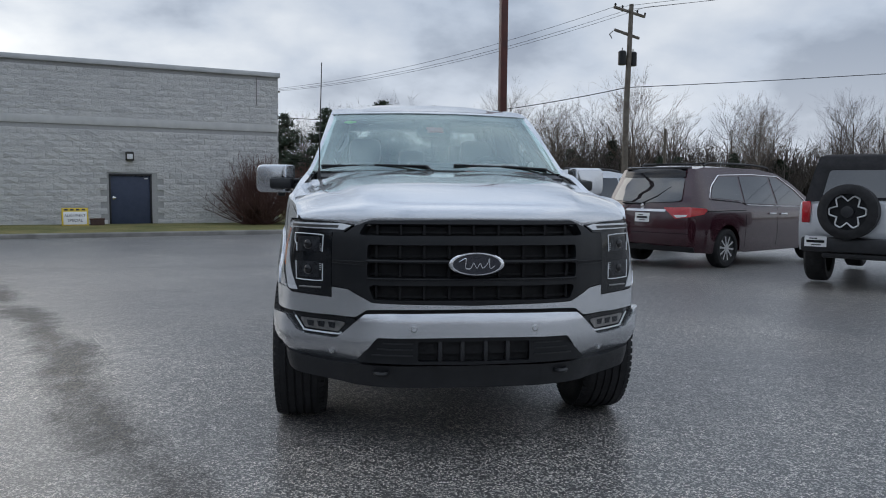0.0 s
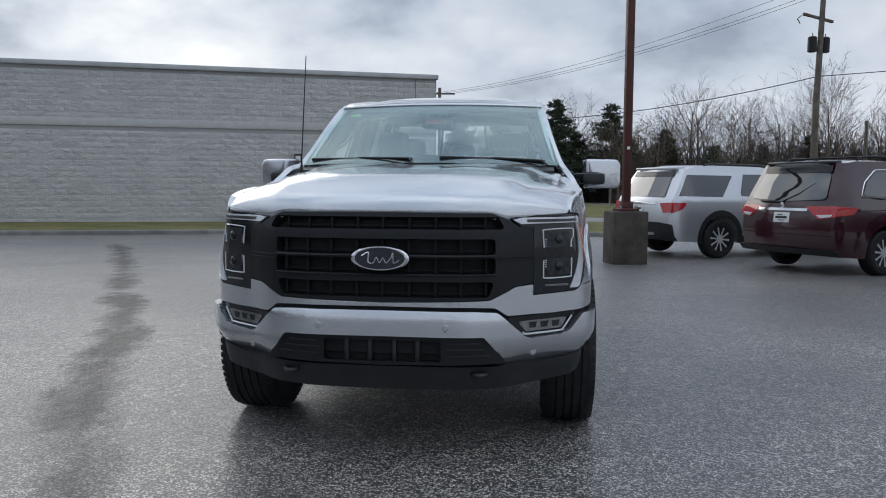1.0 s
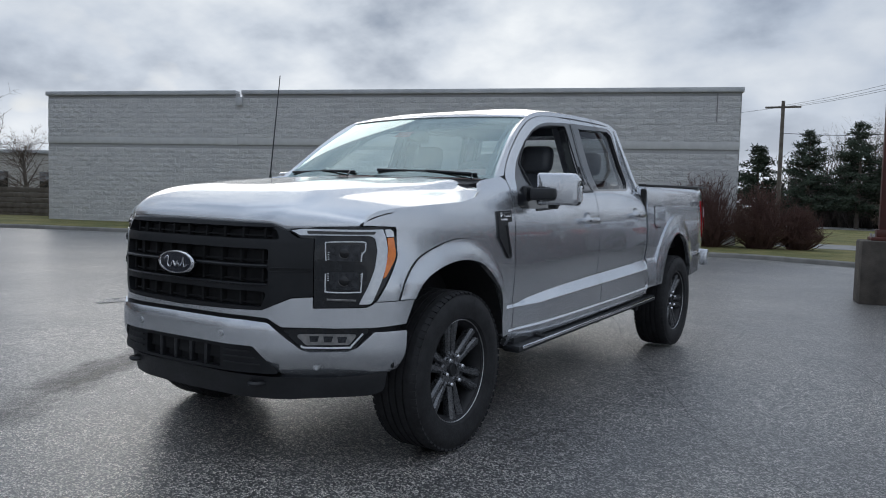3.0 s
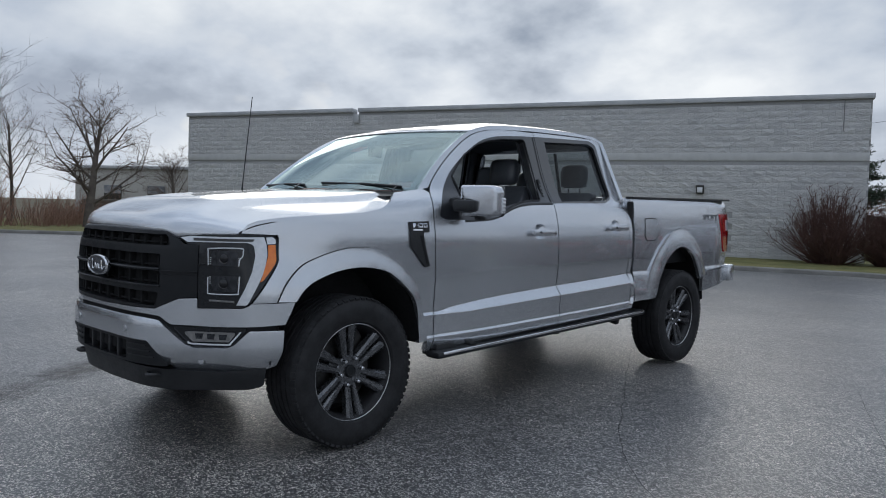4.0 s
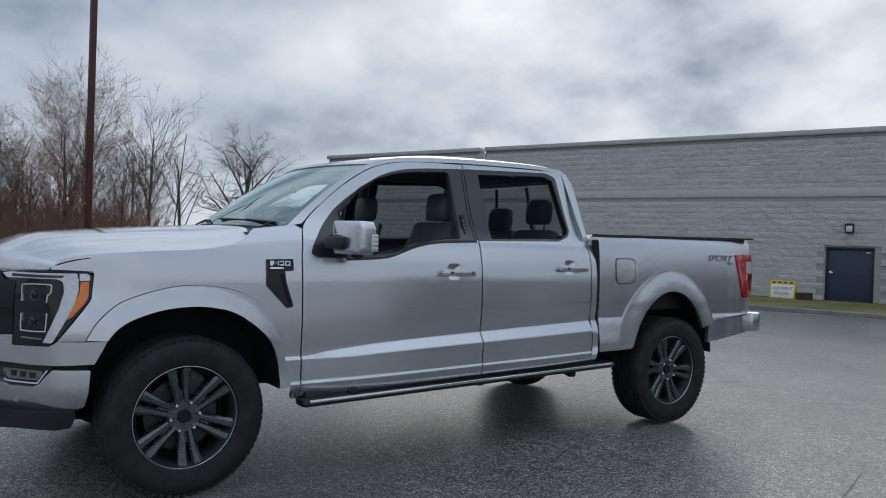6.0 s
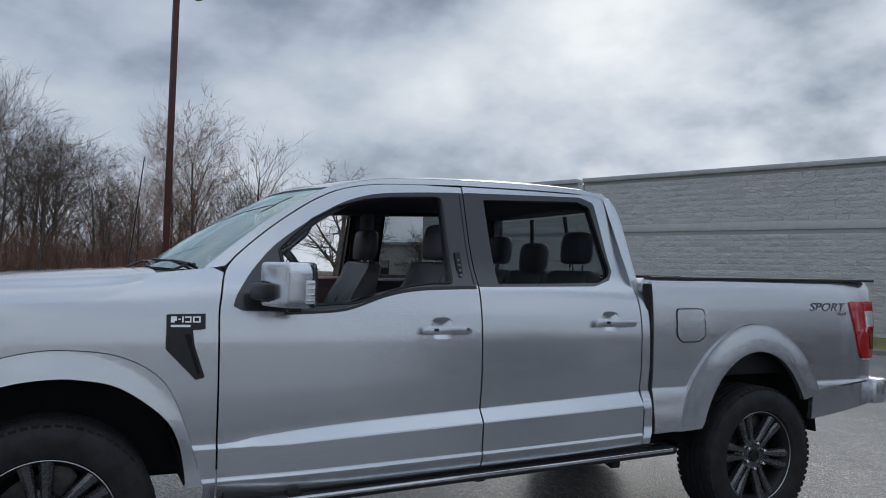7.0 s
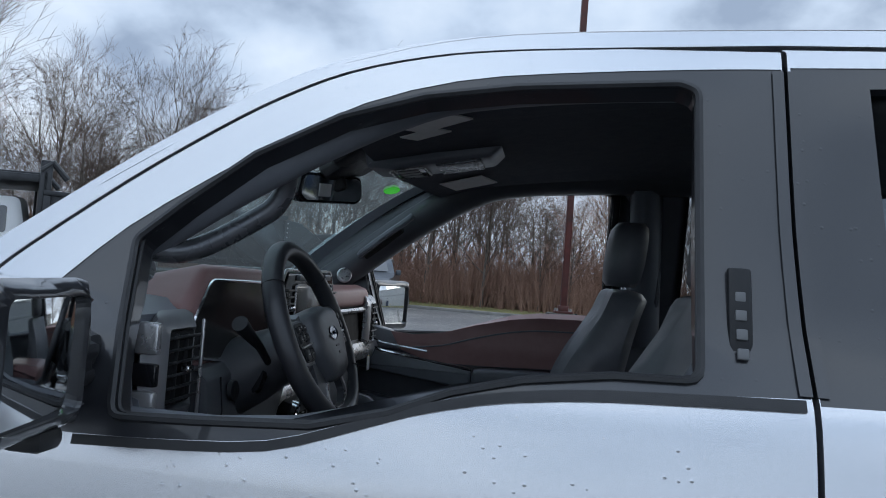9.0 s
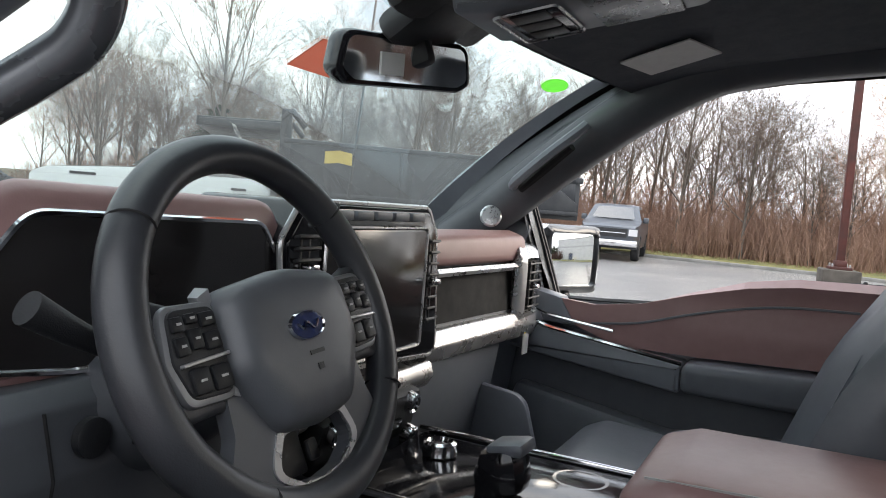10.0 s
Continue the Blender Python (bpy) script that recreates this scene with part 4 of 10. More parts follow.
for s in (1, -1):
    h = (s, 0, 0)
    part_side = side(s)
    sheet("fender", flank(fender), flank_side(s), h, PAINT, truck, step=(0.06, 0.02), cuts=CUTS, depth=0.03)
    df = sheet("front_door", flank(door_f), flank_side(s), h, PAINT, truck, step=(0.08, 0.025), cuts=CUTS, holes=[hole_f, cup_line(1.633, 1.152)], depth=0.045)
    dr = sheet("rear_door", flank(door_r), flank_side(s), h, PAINT, truck, step=(0.08, 0.025), cuts=CUTS, holes=[hole_r, cup_line(2.621, 1.186)], depth=0.045)
    sheet("cab_pillar", cab_ring, part_side, h, PAINT, truck, "silver roof rail and cab pillars", step=(0.07, 0.06), depth=0.05)
    bs = sheet("bed_side", bed, bedside(s), h, PAINT, truck, step=(0.07, 0.018), depth=0.035)
    # wheel lips
    lipf = [(y * 0.997, z - 0.002) for y, z in LIP_OUT] + LIP_IN[::-1]
    sheet("wheel_lip", lipf, (lambda s_: lambda y, z: (s_ * (side_x(y, max(z, 0.88)) - 0.004 + (0.010 + arch_bump(y, z, *FA, 0.015)) * (sstep(0.56, 0.80, z) if y > 0 else 1.0)), y, z))(s), h, PAINT, truck, "silver wheel arch moulding", step=(0.03, 0.03), depth=0.03)
    sheet("lip_gap", LIP_OUT[:34] + [(y * 0.985, z - 0.010) for y, z in LIP_OUT[33::-1]], part_side, h, SHADOWBLACK, truck, step=(0.05, 0.05), depth=0.0, lift=0.003)
    lipr = arc(*RA[:2], RA[2] - 0.002, RA[3] - 0.002, 26, 168, 40) + [(3.08, 0.594), (3.235, 0.598)] + arc(3.665, 0.43, 0.435, 0.585, 160, 30, 30)
    sheet("wheel_lip", lipr, (lambda s_: lambda y, z: (s_ * (bed_x(y, max(z, 0.88)) + 0.006 + arch_bump(y, z, *RA, 0.016)), y, z))(s), h, PAINT, truck, "silver wheel arch moulding", step=(0.03, 0.03), depth=0.03)
    # black window surrounds
    inner_f = [(0.935, 1.250), (0.910, 1.367), (0.884, 1.495), (0.945, 1.556), (1.045, 1.642), (1.172, 1.712), (1.30, 1.752), (1.442, 1.774), (1.685, 1.792), (1.714, 1.782), (1.712, 1.365), (1.60, 1.362), (1.486, 1.347), (1.394, 1.324), (1.315, 1.292), (1.214, 1.266), (1.057, 1.256)]
    trim_f = sheet("window_surround", [(y, z) for y, z in hole_f], part_side, h, TRIMBLACK, df, "black plastic window frame and mirror sail", step=(0.1, 0.08), holes=[fillet([(*p, 0.02) for p in inner_f], 3)], depth=0.05, lift=-0.0015)
    edge_ = fillet([(*p, 0.02) for p in inner_f], 3)
    gap_y = pchip([(1.344, 1.849), (1.572, 1.841), (1.851, 1.838)])
    for d_, host in ((-1, df), (1, dr)):
        e_ = lambda z, w, d_=d_: gap_y(z) + d_ * (G - 0.0012 + w)
        zs_ = [1.358, 1.45, 1.57, 1.70, 1.818]
        sheet("edge_cover", [(e_(z, 0.0), z) for z in zs_] + [(e_(z, 0.016), z) for z in zs_[::-1]], part_side, h, TRIMBLACK, host, "black door edge", step=(0.02, 0.08), depth=0.0, lift=0.0022)
        sheet("edge_cover", [(-0.02, 1.356), (1.1, 1.356), (1.1, 1.82), (-0.02, 1.82)], (lambda s_, e2: lambda u, v: (s_ * (side_x(e2(v, 0), v) - 0.05 * u), e2(v, 0), v))(s, e_), (0, -d_, 0), TRIMBLACK, host, step=(0.5, 0.08), depth=0.0)
    for r_, off_ in ((0.006, 0.0), (0.0045, -0.018)):
        part("window_seal", tube([(s * (side_x(y, z) + off_), y, z) for y, z in edge_], r_, 6, True), BLACKPLASTIC, trim_f)
    inner_r = fillet([(1.957, 1.796), (2.555, 1.829, 0.03), (2.636, 1.803, 0.03), (2.668, 1.634), (2.697, 1.462, 0.02), (2.682, 1.425, 0.02), (2.60, 1.386, 0.03), (1.968, 1.366)])
    sheet("window_surround", hole_r, part_side, h, TRIMBLACK, dr, "black plastic window frame", step=(0.1, 0.08), holes=[inner_r], depth=0.03, lift=-0.0015)
    pane = sheet("window_pane", inner_r, part_side, h, PRIVACY, dr, "dark privacy glass", step=(0.2, 0.2), depth=0, lift=-0.02)
    pane.visible_shadow = False
    # belt mouldings
    sheet("belt_moulding", [(y, z - 0.001) for y, z in smooth_line(sill_f[:-1], 2)] + [(y, z - 0.014) for y, z in smooth_line(sill_f[:-1], 2)[::-1]], part_side, h, BLACKPLASTIC, df, depth=0.01, lift=0.004)
    # door handles
    for door, y0, z0 in ((df, 1.645, 1.148), (dr, 2.633, 1.182)):
        x0 = side_x(y0, z0)
        yc_, zc_ = y0 - 0.012, z0 + 0.004
        cup = sheet("handle_cup", cup_line(yc_, zc_), dish(s, yc_, zc_), h, PAINT, door, "silver finger recess", step=(0.009, 0.009), depth=0.0)
        hd = part("handle", boxes(((0.024, 0.255, 0.042), pose(s * (x0 + 0.032), y0, z0 - 0.002), 0.012), ((0.03, 0.03, 0.03), pose(s * (x0 + 0.012), y0 - 0.10, z0), 0.008), ((0.03, 0.03, 0.03), pose(s * (x0 + 0.012), y0 + 0.10, z0), 0.008)), PAINT, door, "silver pull handle")
        if s > 0 and y0 < 2:
            part("lock", moved(lathe([(0, 0.013), (0.004, 0.012), (0.0045, 0.005)], 20, "x"), pose(x0 + 0.043, y0 + 0.098, z0)), CHROME, hd)
        part("sensor_button", moved(boxes(((0.004, 0.024, 0.014), pose(0, 0, 0), 0.004)), pose(s * (x0 + 0.044), y0 - 0.062, z0)), BLACKPLASTIC, hd)
    # entry keypad on the driver's pillar
    if s > 0:
        kx = lambda z: side_x(1.765, z)
        KEYGREY = simple("grey_key", (0.10, 0.105, 0.11), (0.14, 0.145, 0.15), 0.5)
        kp = part("keypad", moved(boxes(((0.012, 0.032, 0.135), pose(0, 0, 0), 0.006)), pose(kx(1.45) + 0.000, 1.765, 1.452, 0, -19, 0)), GRILLEGREY, trim_f, "grey keyless entry keypad")
        for k in range(5):
            part("key", moved(boxes(((0.006, 0.015, 0.015), pose(0, 0, 0), 0.002)), pose(kx(1.40 + k * 0.0245) + 0.0055, 1.765, 1.403 + k * 0.0245, 0, -19, 0)), KEYGREY, kp)
    # fender vent and badge
    vent = fillet([(0.410, 1.208), (0.560, 1.212), (0.561, 1.150), (0.512, 1.146), (0.520, 1.085), (0.565, 0.955, 0.01), (0.530, 0.946), (0.410, 1.070, 0.02)])
    vt = sheet("fender_vent", vent, part_side, h, BLACKPLASTIC, truck, "black fender vent with a model badge plate", step=(0.04, 0.03), depth=0.02, lift=0.012)
    sheet("vent_slot", fillet([(0.478, 1.13), (0.505, 1.13), (0.512, 1.08), (0.548, 0.97), (0.535, 0.965)]), part_side, h, SHADOWBLACK, vt, depth=0.01, lift=0.014)
    for y0, y1, z0, z1 in ((0.425, 0.448, 1.183, 1.200), (0.425, 0.440, 1.176, 1.183), (0.453, 0.463, 1.187, 1.191), (0.468, 0.474, 1.176, 1.200), (0.479, 0.504, 1.194, 1.200), (0.479, 0.504, 1.176, 1.182), (0.498, 0.504, 1.18, 1.196), (0.510, 0.516, 1.176, 1.200), (0.534, 0.540, 1.176, 1.200), (0.512, 0.538, 1.176, 1.181), (0.512, 0.538, 1.195, 1.2), (0.425, 0.50, 1.158, 1.167)):
        sheet("badge_bar", [(y0, z0), (y1, z0), (y1, z1), (y0, z1)], part_side, h, CHROME, vt, depth=0.004, lift=0.0165)
    # fuel door
    if s > 0:
        fo = fillet([(3.070, 1.252, 0.02), (3.265, 1.255, 0.04), (3.268, 1.105, 0.04), (3.22, 1.078, 0.03), (3.105, 1.076, 0.03), (3.068, 1.11, 0.03)])
        ring = fillet([(3.064, 1.258, 0.024), (3.271, 1.261, 0.044), (3.274, 1.10, 0.044), (3.222, 1.072, 0.034), (3.102, 1.070, 0.034), (3.062, 1.106, 0.034)])
        fd = sheet("fuel_door", fo, bedside(s), h, PAINT, bs, "silver fuel filler door", step=(0.05, 0.05), depth=0.0, lift=0.004)
        sheet("fuel_door_gap", ring, bedside(s), h, SHADOWBLACK, bs, step=(0.05, 0.05), depth=0.0, lift=0.002)
        part("latch", boxes(((0.012, 0.016, 0.03), pose(bed_x(3.262, 1.20) + 0.006, 3.262, 1.202), 0.004)), PAINT, fd)
    # decal on the bed side
    dm = pose(s * (bed_x(4.27, 1.275) + 0.0015), 4.27, 1.275, 90, 0, 90 * s)
    lettering("SPORT", 0.072, dm, DECAL, bs, 0.0008, shear=0.3, width=1.45)
    lettering("4x4", 0.034, pose(s * (bed_x(4.40, 1.235) + 0.0015), 4.40 if s > 0 else 4.16, 1.236, 90, 0, 90 * s), DECAL, bs, 0.0008, shear=0.3, width=1.6)
    # bed rail cap, and a black box added for the shade between cab and bed
    rail = [(2.905, 1.412), (4.755, 1.440), (4.755, 1.458), (2.905, 1.430)]
    part("bed_rail", prism([(y, z) for y, z in rail], "x", *sorted((s * 0.845, s * 0.912)), 0.006), BLACKPLASTIC, truck, "black bed rail cap")
    part("inner_bed_wall", boxes(((0.03, 1.83, 0.55), pose(s * 0.82, 3.83, 1.14, 0.9, 0, 0), 0.01)), BLACKPLASTIC, truck)
    part("cab_gap_filler", boxes(((0.04, 0.045, 0.84), pose(s * 0.895, 2.895, 0.97), 0.01)), SHADOWBLACK, truck)
    # tail lamp
    tl = fillet([(4.485, 1.310, 0.01), (4.765, 1.314), (4.775, 1.2), (4.755, 0.955, 0.02), (4.635, 0.950, 0.03), (4.592, 0.985, 0.03), (4.50, 1.245, 0.03)])
    lamp = sheet("tail_lamp", tl, bedside(s), h, REDLENS, truck, "red tail lamp with a clear reversing lens", step=(0.04, 0.04), depth=0.06, lift=0.008)
    sheet("reversing_lens", fillet([(4.65, 1.255, 0.01), (4.757, 1.255, 0.01), (4.757, 1.155, 0.01), (4.66, 1.155, 0.01)]), bedside(s), h, CLEARLENS, lamp, step=(0.04, 0.04), depth=0.008, lift=0.012)
    sheet("lamp_rib", fillet([(4.69, 1.14), (4.757, 1.14), (4.755, 1.01), (4.72, 1.01)]), bedside(s), h, simple("deep_red_lens", (0.12, 0.004, 0.006), (0.2, 0.006, 0.008), 0.1), lamp, step=(0.04, 0.04), depth=0.008, lift=0.012)
    # rocker and running board
    part("rocker", prism([(0.66, 0.405), (2.9, 0.47), (2.9, 0.55), (0.66, 0.475)], "x", *sorted((s * 0.80, s * 0.925)), 0.01), BLACKPLASTIC, truck)
    bd = moved(boxes(((0.12, 2.44, 0.045), pose(0, 0, 0), 0.02)), pose(s * 0.922, 1.84, 0.455, 1.75, 0, 0))
    rb = part("running_board", bd, BLACKPLASTIC, truck, "black running board with a chrome edge")
    part("edge_strip", moved(boxes(((0.016, 2.36, 0.02), pose(0, 0, 0), 0.007)), pose(s * 0.980, 1.84, 0.464, 1.75, 0, 0)), CHROME, rb, "chrome edge strip")
    for y0 in (0.95, 1.85, 2.65):
        part("bracket", boxes(((0.22, 0.06, 0.04), pose(s * 0.86, y0, 0.465, 0, 12 * s, 0), 0.01)), SHADOWBLACK, rb)
    # wheel housings
    for yc, zc, a in ((0.0, 0.45, 0.50), (3.665, 0.46, 0.53)):
        ln = bmesh.new()
        ringo, ringi = [], []
        for k in range(25):
            t = math.pi * k / 24 * 0.96 + 0.063
            y, z = yc + a * 1.02 * math.cos(t), zc + a * 1.05 * math.sin(t) + 0.02
            ringo.append(ln.verts.new((s * 0.93, y, z)))
            ringi.append(ln.verts.new((s * 0.60, y, z)))
        for k in range(24):
            ln.faces.new((ringo[k], ringo[k + 1], ringi[k + 1], ringi[k]))
        ln.faces.new(ringi)
        part("wheel_liner", ln, SHADOWBLACK, truck)
    # mirror
    mir = part("side_mirror", boxes(((0.05, 0.10, 0.10), pose(s * 0.885, 0.84, 1.31), 0.02), ((0.16, 0.07, 0.028), pose(s * 0.965, 0.862, 1.333), 0.012), ((0.16, 0.07, 0.024), pose(s * 0.965, 0.862, 1.298), 0.010), ((0.16, 0.05, 0.06), pose(s * 0.975, 0.868, 1.315), 0.01), ((0.15, 0.09, 0.072), pose(s * 1.020, 0.785, 1.311, 0, 0, s * 14), 0.018)), BLACKPLASTIC, truck, "tow mirror with a silver cap and black arm")
    HM = Matrix.Translation((s * (1.084 if s > 0 else 1.068), 0.862, 1.343)) @ pose(0, 0, 0, 0, 0, 7 if s > 0 else -27)
    cshape = [(-0.115, 0.092, 0.02), (0.096, 0.092, 0.036), (0.116, 0.055, 0.03), (0.116, -0.066, 0.03), (0.092, -0.092, 0.03), (-0.108, -0.092, 0.014), (-0.108, -0.062, 0.008), (-0.036, -0.058, 0.012), (-0.030, -0.006, 0.012), (-0.115, -0.002, 0.012)]
    head = prism([(s * u, v) for u, v in fillet(cshape, 5)], "y", -0.062, 0.060, 0.016, seg=3)
    for v_ in head.verts:  # the cap sweeps back towards its outer end
        if s > 0 and v_.co.y < 0.0:
            v_.co.y += 0.20 * v_.co.x
    part("cap", moved(head, HM), PAINT, mir, "silver mirror cap")
    part("backing", moved(boxes(((0.214, 0.05, 0.176), pose(0, 0.048, 0), 0.022)), HM), BLACKPLASTIC, mir, "black mirror housing")
    ro = fillet([(-0.112, -0.094, 0.03), (0.112, -0.094, 0.03), (0.112, 0.094, 0.03), (-0.112, 0.094, 0.03)], 5)
    ri = fillet([(-0.092, -0.073, 0.016), (0.092, -0.073, 0.016), (0.092, 0.073, 0.016), (-0.092, 0.073, 0.016)], 5)
    sheet("mirror_rim", ro, (lambda hm_: lambda u, v: tuple(hm_ @ Vector((u, 0.083 - 1.6 * max(0.0, max(abs(u) - 0.100, abs(v) - 0.082)), v))))(HM), HM.to_3x3() @ Vector((0, 1, 0)), TRIMBLACK, mir, "black mirror rim", step=(0.03, 0.03), holes=[ri], depth=0.03)
    part("mirror_glass", moved(boxes(((0.190, 0.005, 0.152), pose(0, 0.0745, 0), 0.002)), HM), simple("mirror_silver", (0.8, 0.82, 0.83), (0.82, 0.84, 0.85), 0.02, 1.0), mir, "mirror glass")
    sig = part("signal_lens", moved(boxes(((0.012, 0.040, 0.095), pose(s * 0.1145, 0.045, -0.026), 0.005)), HM), CLEARLENS, mir, "clear side signal lens")
    for k in range(4):
        part("rib", moved(boxes(((0.005, 0.034, 0.008), pose(s * 0.121, 0.045, -0.060 + 0.023 * k), 0.001)), HM), CHROME, sig)
    part("puddle_lamp", boxes(((0.05, 0.06, 0.03), pose(s * 1.03, 0.90, 1.240), 0.012)), BLACKPLASTIC, mir)

for s in (1, -1):
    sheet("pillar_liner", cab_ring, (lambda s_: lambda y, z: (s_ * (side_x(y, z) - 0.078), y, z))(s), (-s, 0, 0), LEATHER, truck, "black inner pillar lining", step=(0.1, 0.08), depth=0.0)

# black inner shell behind the shut lines, with the windows open
for s in (1, -1):
    shell = [(0.648, 0.50), (0.648, 1.42), (0.72, 1.465), (0.85, 1.575), (0.975, 1.665), (1.07, 1.725), (1.175, 1.776), (1.30, 1.806), (1.60, 1.836), (2.5, 1.862), (2.66, 1.858), (2.76, 1.82), (2.80, 1.70), (2.86, 1.4), (2.86, 0.56)]
    hf = fillet([(0.92, 1.245), (0.90, 1.36), (0.878, 1.49), (0.94, 1.56), (1.04, 1.65), (1.17, 1.722), (1.30, 1.762), (1.442, 1.786), (1.69, 1.802), (1.735, 1.785), (1.735, 1.36), (1.60, 1.355), (1.50, 1.345), (1.40, 1.33), (1.28, 1.295), (1.17, 1.26), (1.05, 1.246)])
    hr = [(1.95, 1.805), (2.56, 1.838), (2.65, 1.812), (2.712, 1.46), (2.69, 1.415), (2.60, 1.378), (1.955, 1.356)]
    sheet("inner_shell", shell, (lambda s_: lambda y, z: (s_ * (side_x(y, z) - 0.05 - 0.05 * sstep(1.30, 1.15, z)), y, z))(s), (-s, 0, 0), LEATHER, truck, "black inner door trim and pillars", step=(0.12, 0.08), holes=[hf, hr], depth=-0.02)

# hood: a patch from its front lip back to the cowl
hood_c = pchip([(-0.95, 1.258), (-0.8, 1.266), (-0.69, 1.283), (-0.37, 1.322), (0.02, 1.354), (0.42, 1.380), (0.6, 1.39)])
hood_s = pchip([(-0.95, 1.175), (-0.75, 1.178), (-0.62, 1.182), (-0.54, 1.196), (-0.42, 1.209), (0.076, 1.245), (0.224, 1.270), (0.34, 1.31), (0.5, 1.33)])
hood_front = pchip([(0, -0.886), (0.3, -0.874), (0.47, -0.834), (0.53, -0.812), (0.60, -0.772), (0.66, -0.733), (0.74, -0.682), (0.815, -0.626)])
hood_rear = pchip([(0, 0.35), (0.3, 0.36), (0.6, 0.385), (0.80, 0.385)])
hood_lip = pchip([(0, 1.150), (0.44, 1.149), (0.49, 1.145), (0.54, 1.128), (0.66, 1.132), (0.74, 1.136), (0.815, 1.141)])
hood_edge = pchip([(0, 0.812), (0.02, 0.824), (0.05, 0.834), (0.10, 0.844), (0.20, 0.860), (0.32, 0.877), (0.50, 0.893), (0.69, 0.896), (0.84, 0.888), (0.91, 0.868), (0.96, 0.838), (1.0, 0.80)])
hood_rise = pchip([(0, 0.0), (0.004, 0.16), (0.012, 0.34), (0.03, 0.56), (0.07, 0.76), (0.14, 0.91), (0.25, 1.0), (2.0, 1.0)])


def hood(c, t):
    """c from -1 to 1 across, t from 0 at the lip to 1 at the cowl."""
    k = abs(c)
    x = k * hood_edge(t)
    y = (1 - t) * hood_front(0.815 * k) + t * hood_rear(0.80 * k)
    zc = hood_c(y + 0.10 * k ** 3 * (1 - t))
    z = zc - (zc - hood_s(y)) * k ** 3.0 * ((hood_edge(t) / 0.896) ** 3.2 if t > 0.69 else 1.0)
    ridge = 0.5 + 0.12 * (y + 0.9)
    z += 0.022 * sstep(ridge + 0.075, ridge - 0.01, x) * sstep(-0.88, -0.6, y) - 0.008 * sstep(0.34, 0.05, x) * sstep(-0.7, -0.3, y)
    lip = hood_lip(0.815 * k)
    z = lip + (z - lip) * hood_rise(t * (hood_rear(0.8 * k) - hood_front(0.815 * k)))
    return (math.copysign(x, c), y, z)


ts = [0.0, 0.0015, 0.004, 0.008, 0.014, 0.022, 0.034, 0.05, 0.07, 0.10, 0.13, 0.17] + [0.21 + 0.79 * k / 19 for k in range(20)]
cs = [math.copysign(1 - (1 - abs(k) / 26) ** 1.25, k) for k in range(-26, 27)]
hv = [hood(c, t) for t in ts for c in cs]
nc_ = len(cs)
hf_ = [(r * nc_ + k, r * nc_ + k + 1, (r + 1) * nc_ + k + 1, (r + 1) * nc_ + k) for r in range(len(ts) - 1) for k in range(nc_ - 1)]
loop_ = list(range(nc_)) + [(r + 1) * nc_ - 1 for r in range(1, len(ts))] + [(len(ts) - 1) * nc_ + k for k in range(nc_ - 2, -1, -1)] + [r * nc_ for r in range(len(ts) - 2, 0, -1)]
b_ = len(hv)
hv += [(hv[i][0] * 0.992, hv[i][1] + (0.012 if hv[i][1] < 0 else -0.012), hv[i][2] - 0.028) for i in loop_]
hf_ += [(loop_[k], b_ + k, b_ + (k + 1) % len(loop_), loop_[(k + 1) % len(loop_)]) for k in range(len(loop_))]
raw("hood", hv, hf_, PAINT, truck)
for s in (1, -1):
    part("hood_gap", tube([Vector(hood(s, t)) + Vector((s * 0.004, 0, -0.003)) for t in [k / 40 for k in range(40)]], 0.0042, 6), SHADOWBLACK, truck, "dark shut line beside the hood")
# black tube added for the shade in the gap between hood and grille
part("hood_lip_filler", tube([Vector(hood(k / 20, 0.0)) + Vector((0, 0.022, -0.016)) for k in range(-20, 21)], 0.013, 6), SHADOWBLACK, truck, "black filler for the dark gap under the hood's leading edge")


def windshield(u, v):
    bow = 1 - u * u
    x = u * (0.822 - 0.118 * v)
    y = (0.5645 - 0.170 * bow) * (1 - v) + (1.1635 - 0.108 * bow) * v
    z = (1.388 + 0.012 * bow) * (1 - v) + (1.807 + 0.014 * bow) * v + 0.020 * math.sin(math.pi * v)
    return (x, y - 0.014 * math.sin(math.pi * v), z)


ws = sheet("windshield", [(-0.985, 0.0), (0.985, 0.0), (0.985, 1.0), (-0.985, 1.0)], windshield, (0, -1, 1), GLASS, truck, "green-tinted windshield", step=(0.12, 0.1), depth=0)
ws.visible_shadow = False
sheet("roof_edge", [(-0.992, 1.0), (-0.992, 0.972), (-0.6, 0.960), (0.0, 0.955), (0.6, 0.960), (0.992, 0.972), (0.992, 1.0)], windshield, (0, -1, 1), PAINT, truck, "silver leading edge of the roof", step=(0.08, 0.03), depth=0.012, lift=0.006)
sheet("header_trim", [(-0.97, 0.99), (-0.97, 0.89), (0.97, 0.89), (0.97, 0.99)], windshield, (0, -1, 1), LEATHER, truck, "dark trim over the windshield", step=(0.08, 0.05), depth=0.004, lift=-0.012)
sheet("windshield_band", [(-0.99, 0.985), (0.99, 0.985), (0.99, 1.0), (-0.99, 1.0)], windshield, (0, -1, 1), SHADOWBLACK, ws, "black ceramic band", step=(0.1, 0.1), depth=0, lift=-0.003)
sheet("windshield_band", [(-0.99, 0.0), (0.99, 0.0), (0.99, 0.045), (-0.99, 0.045)], windshield, (0, -1, 1), SHADOWBLACK, ws, "black ceramic band", step=(0.1, 0.1), depth=0, lift=-0.003)
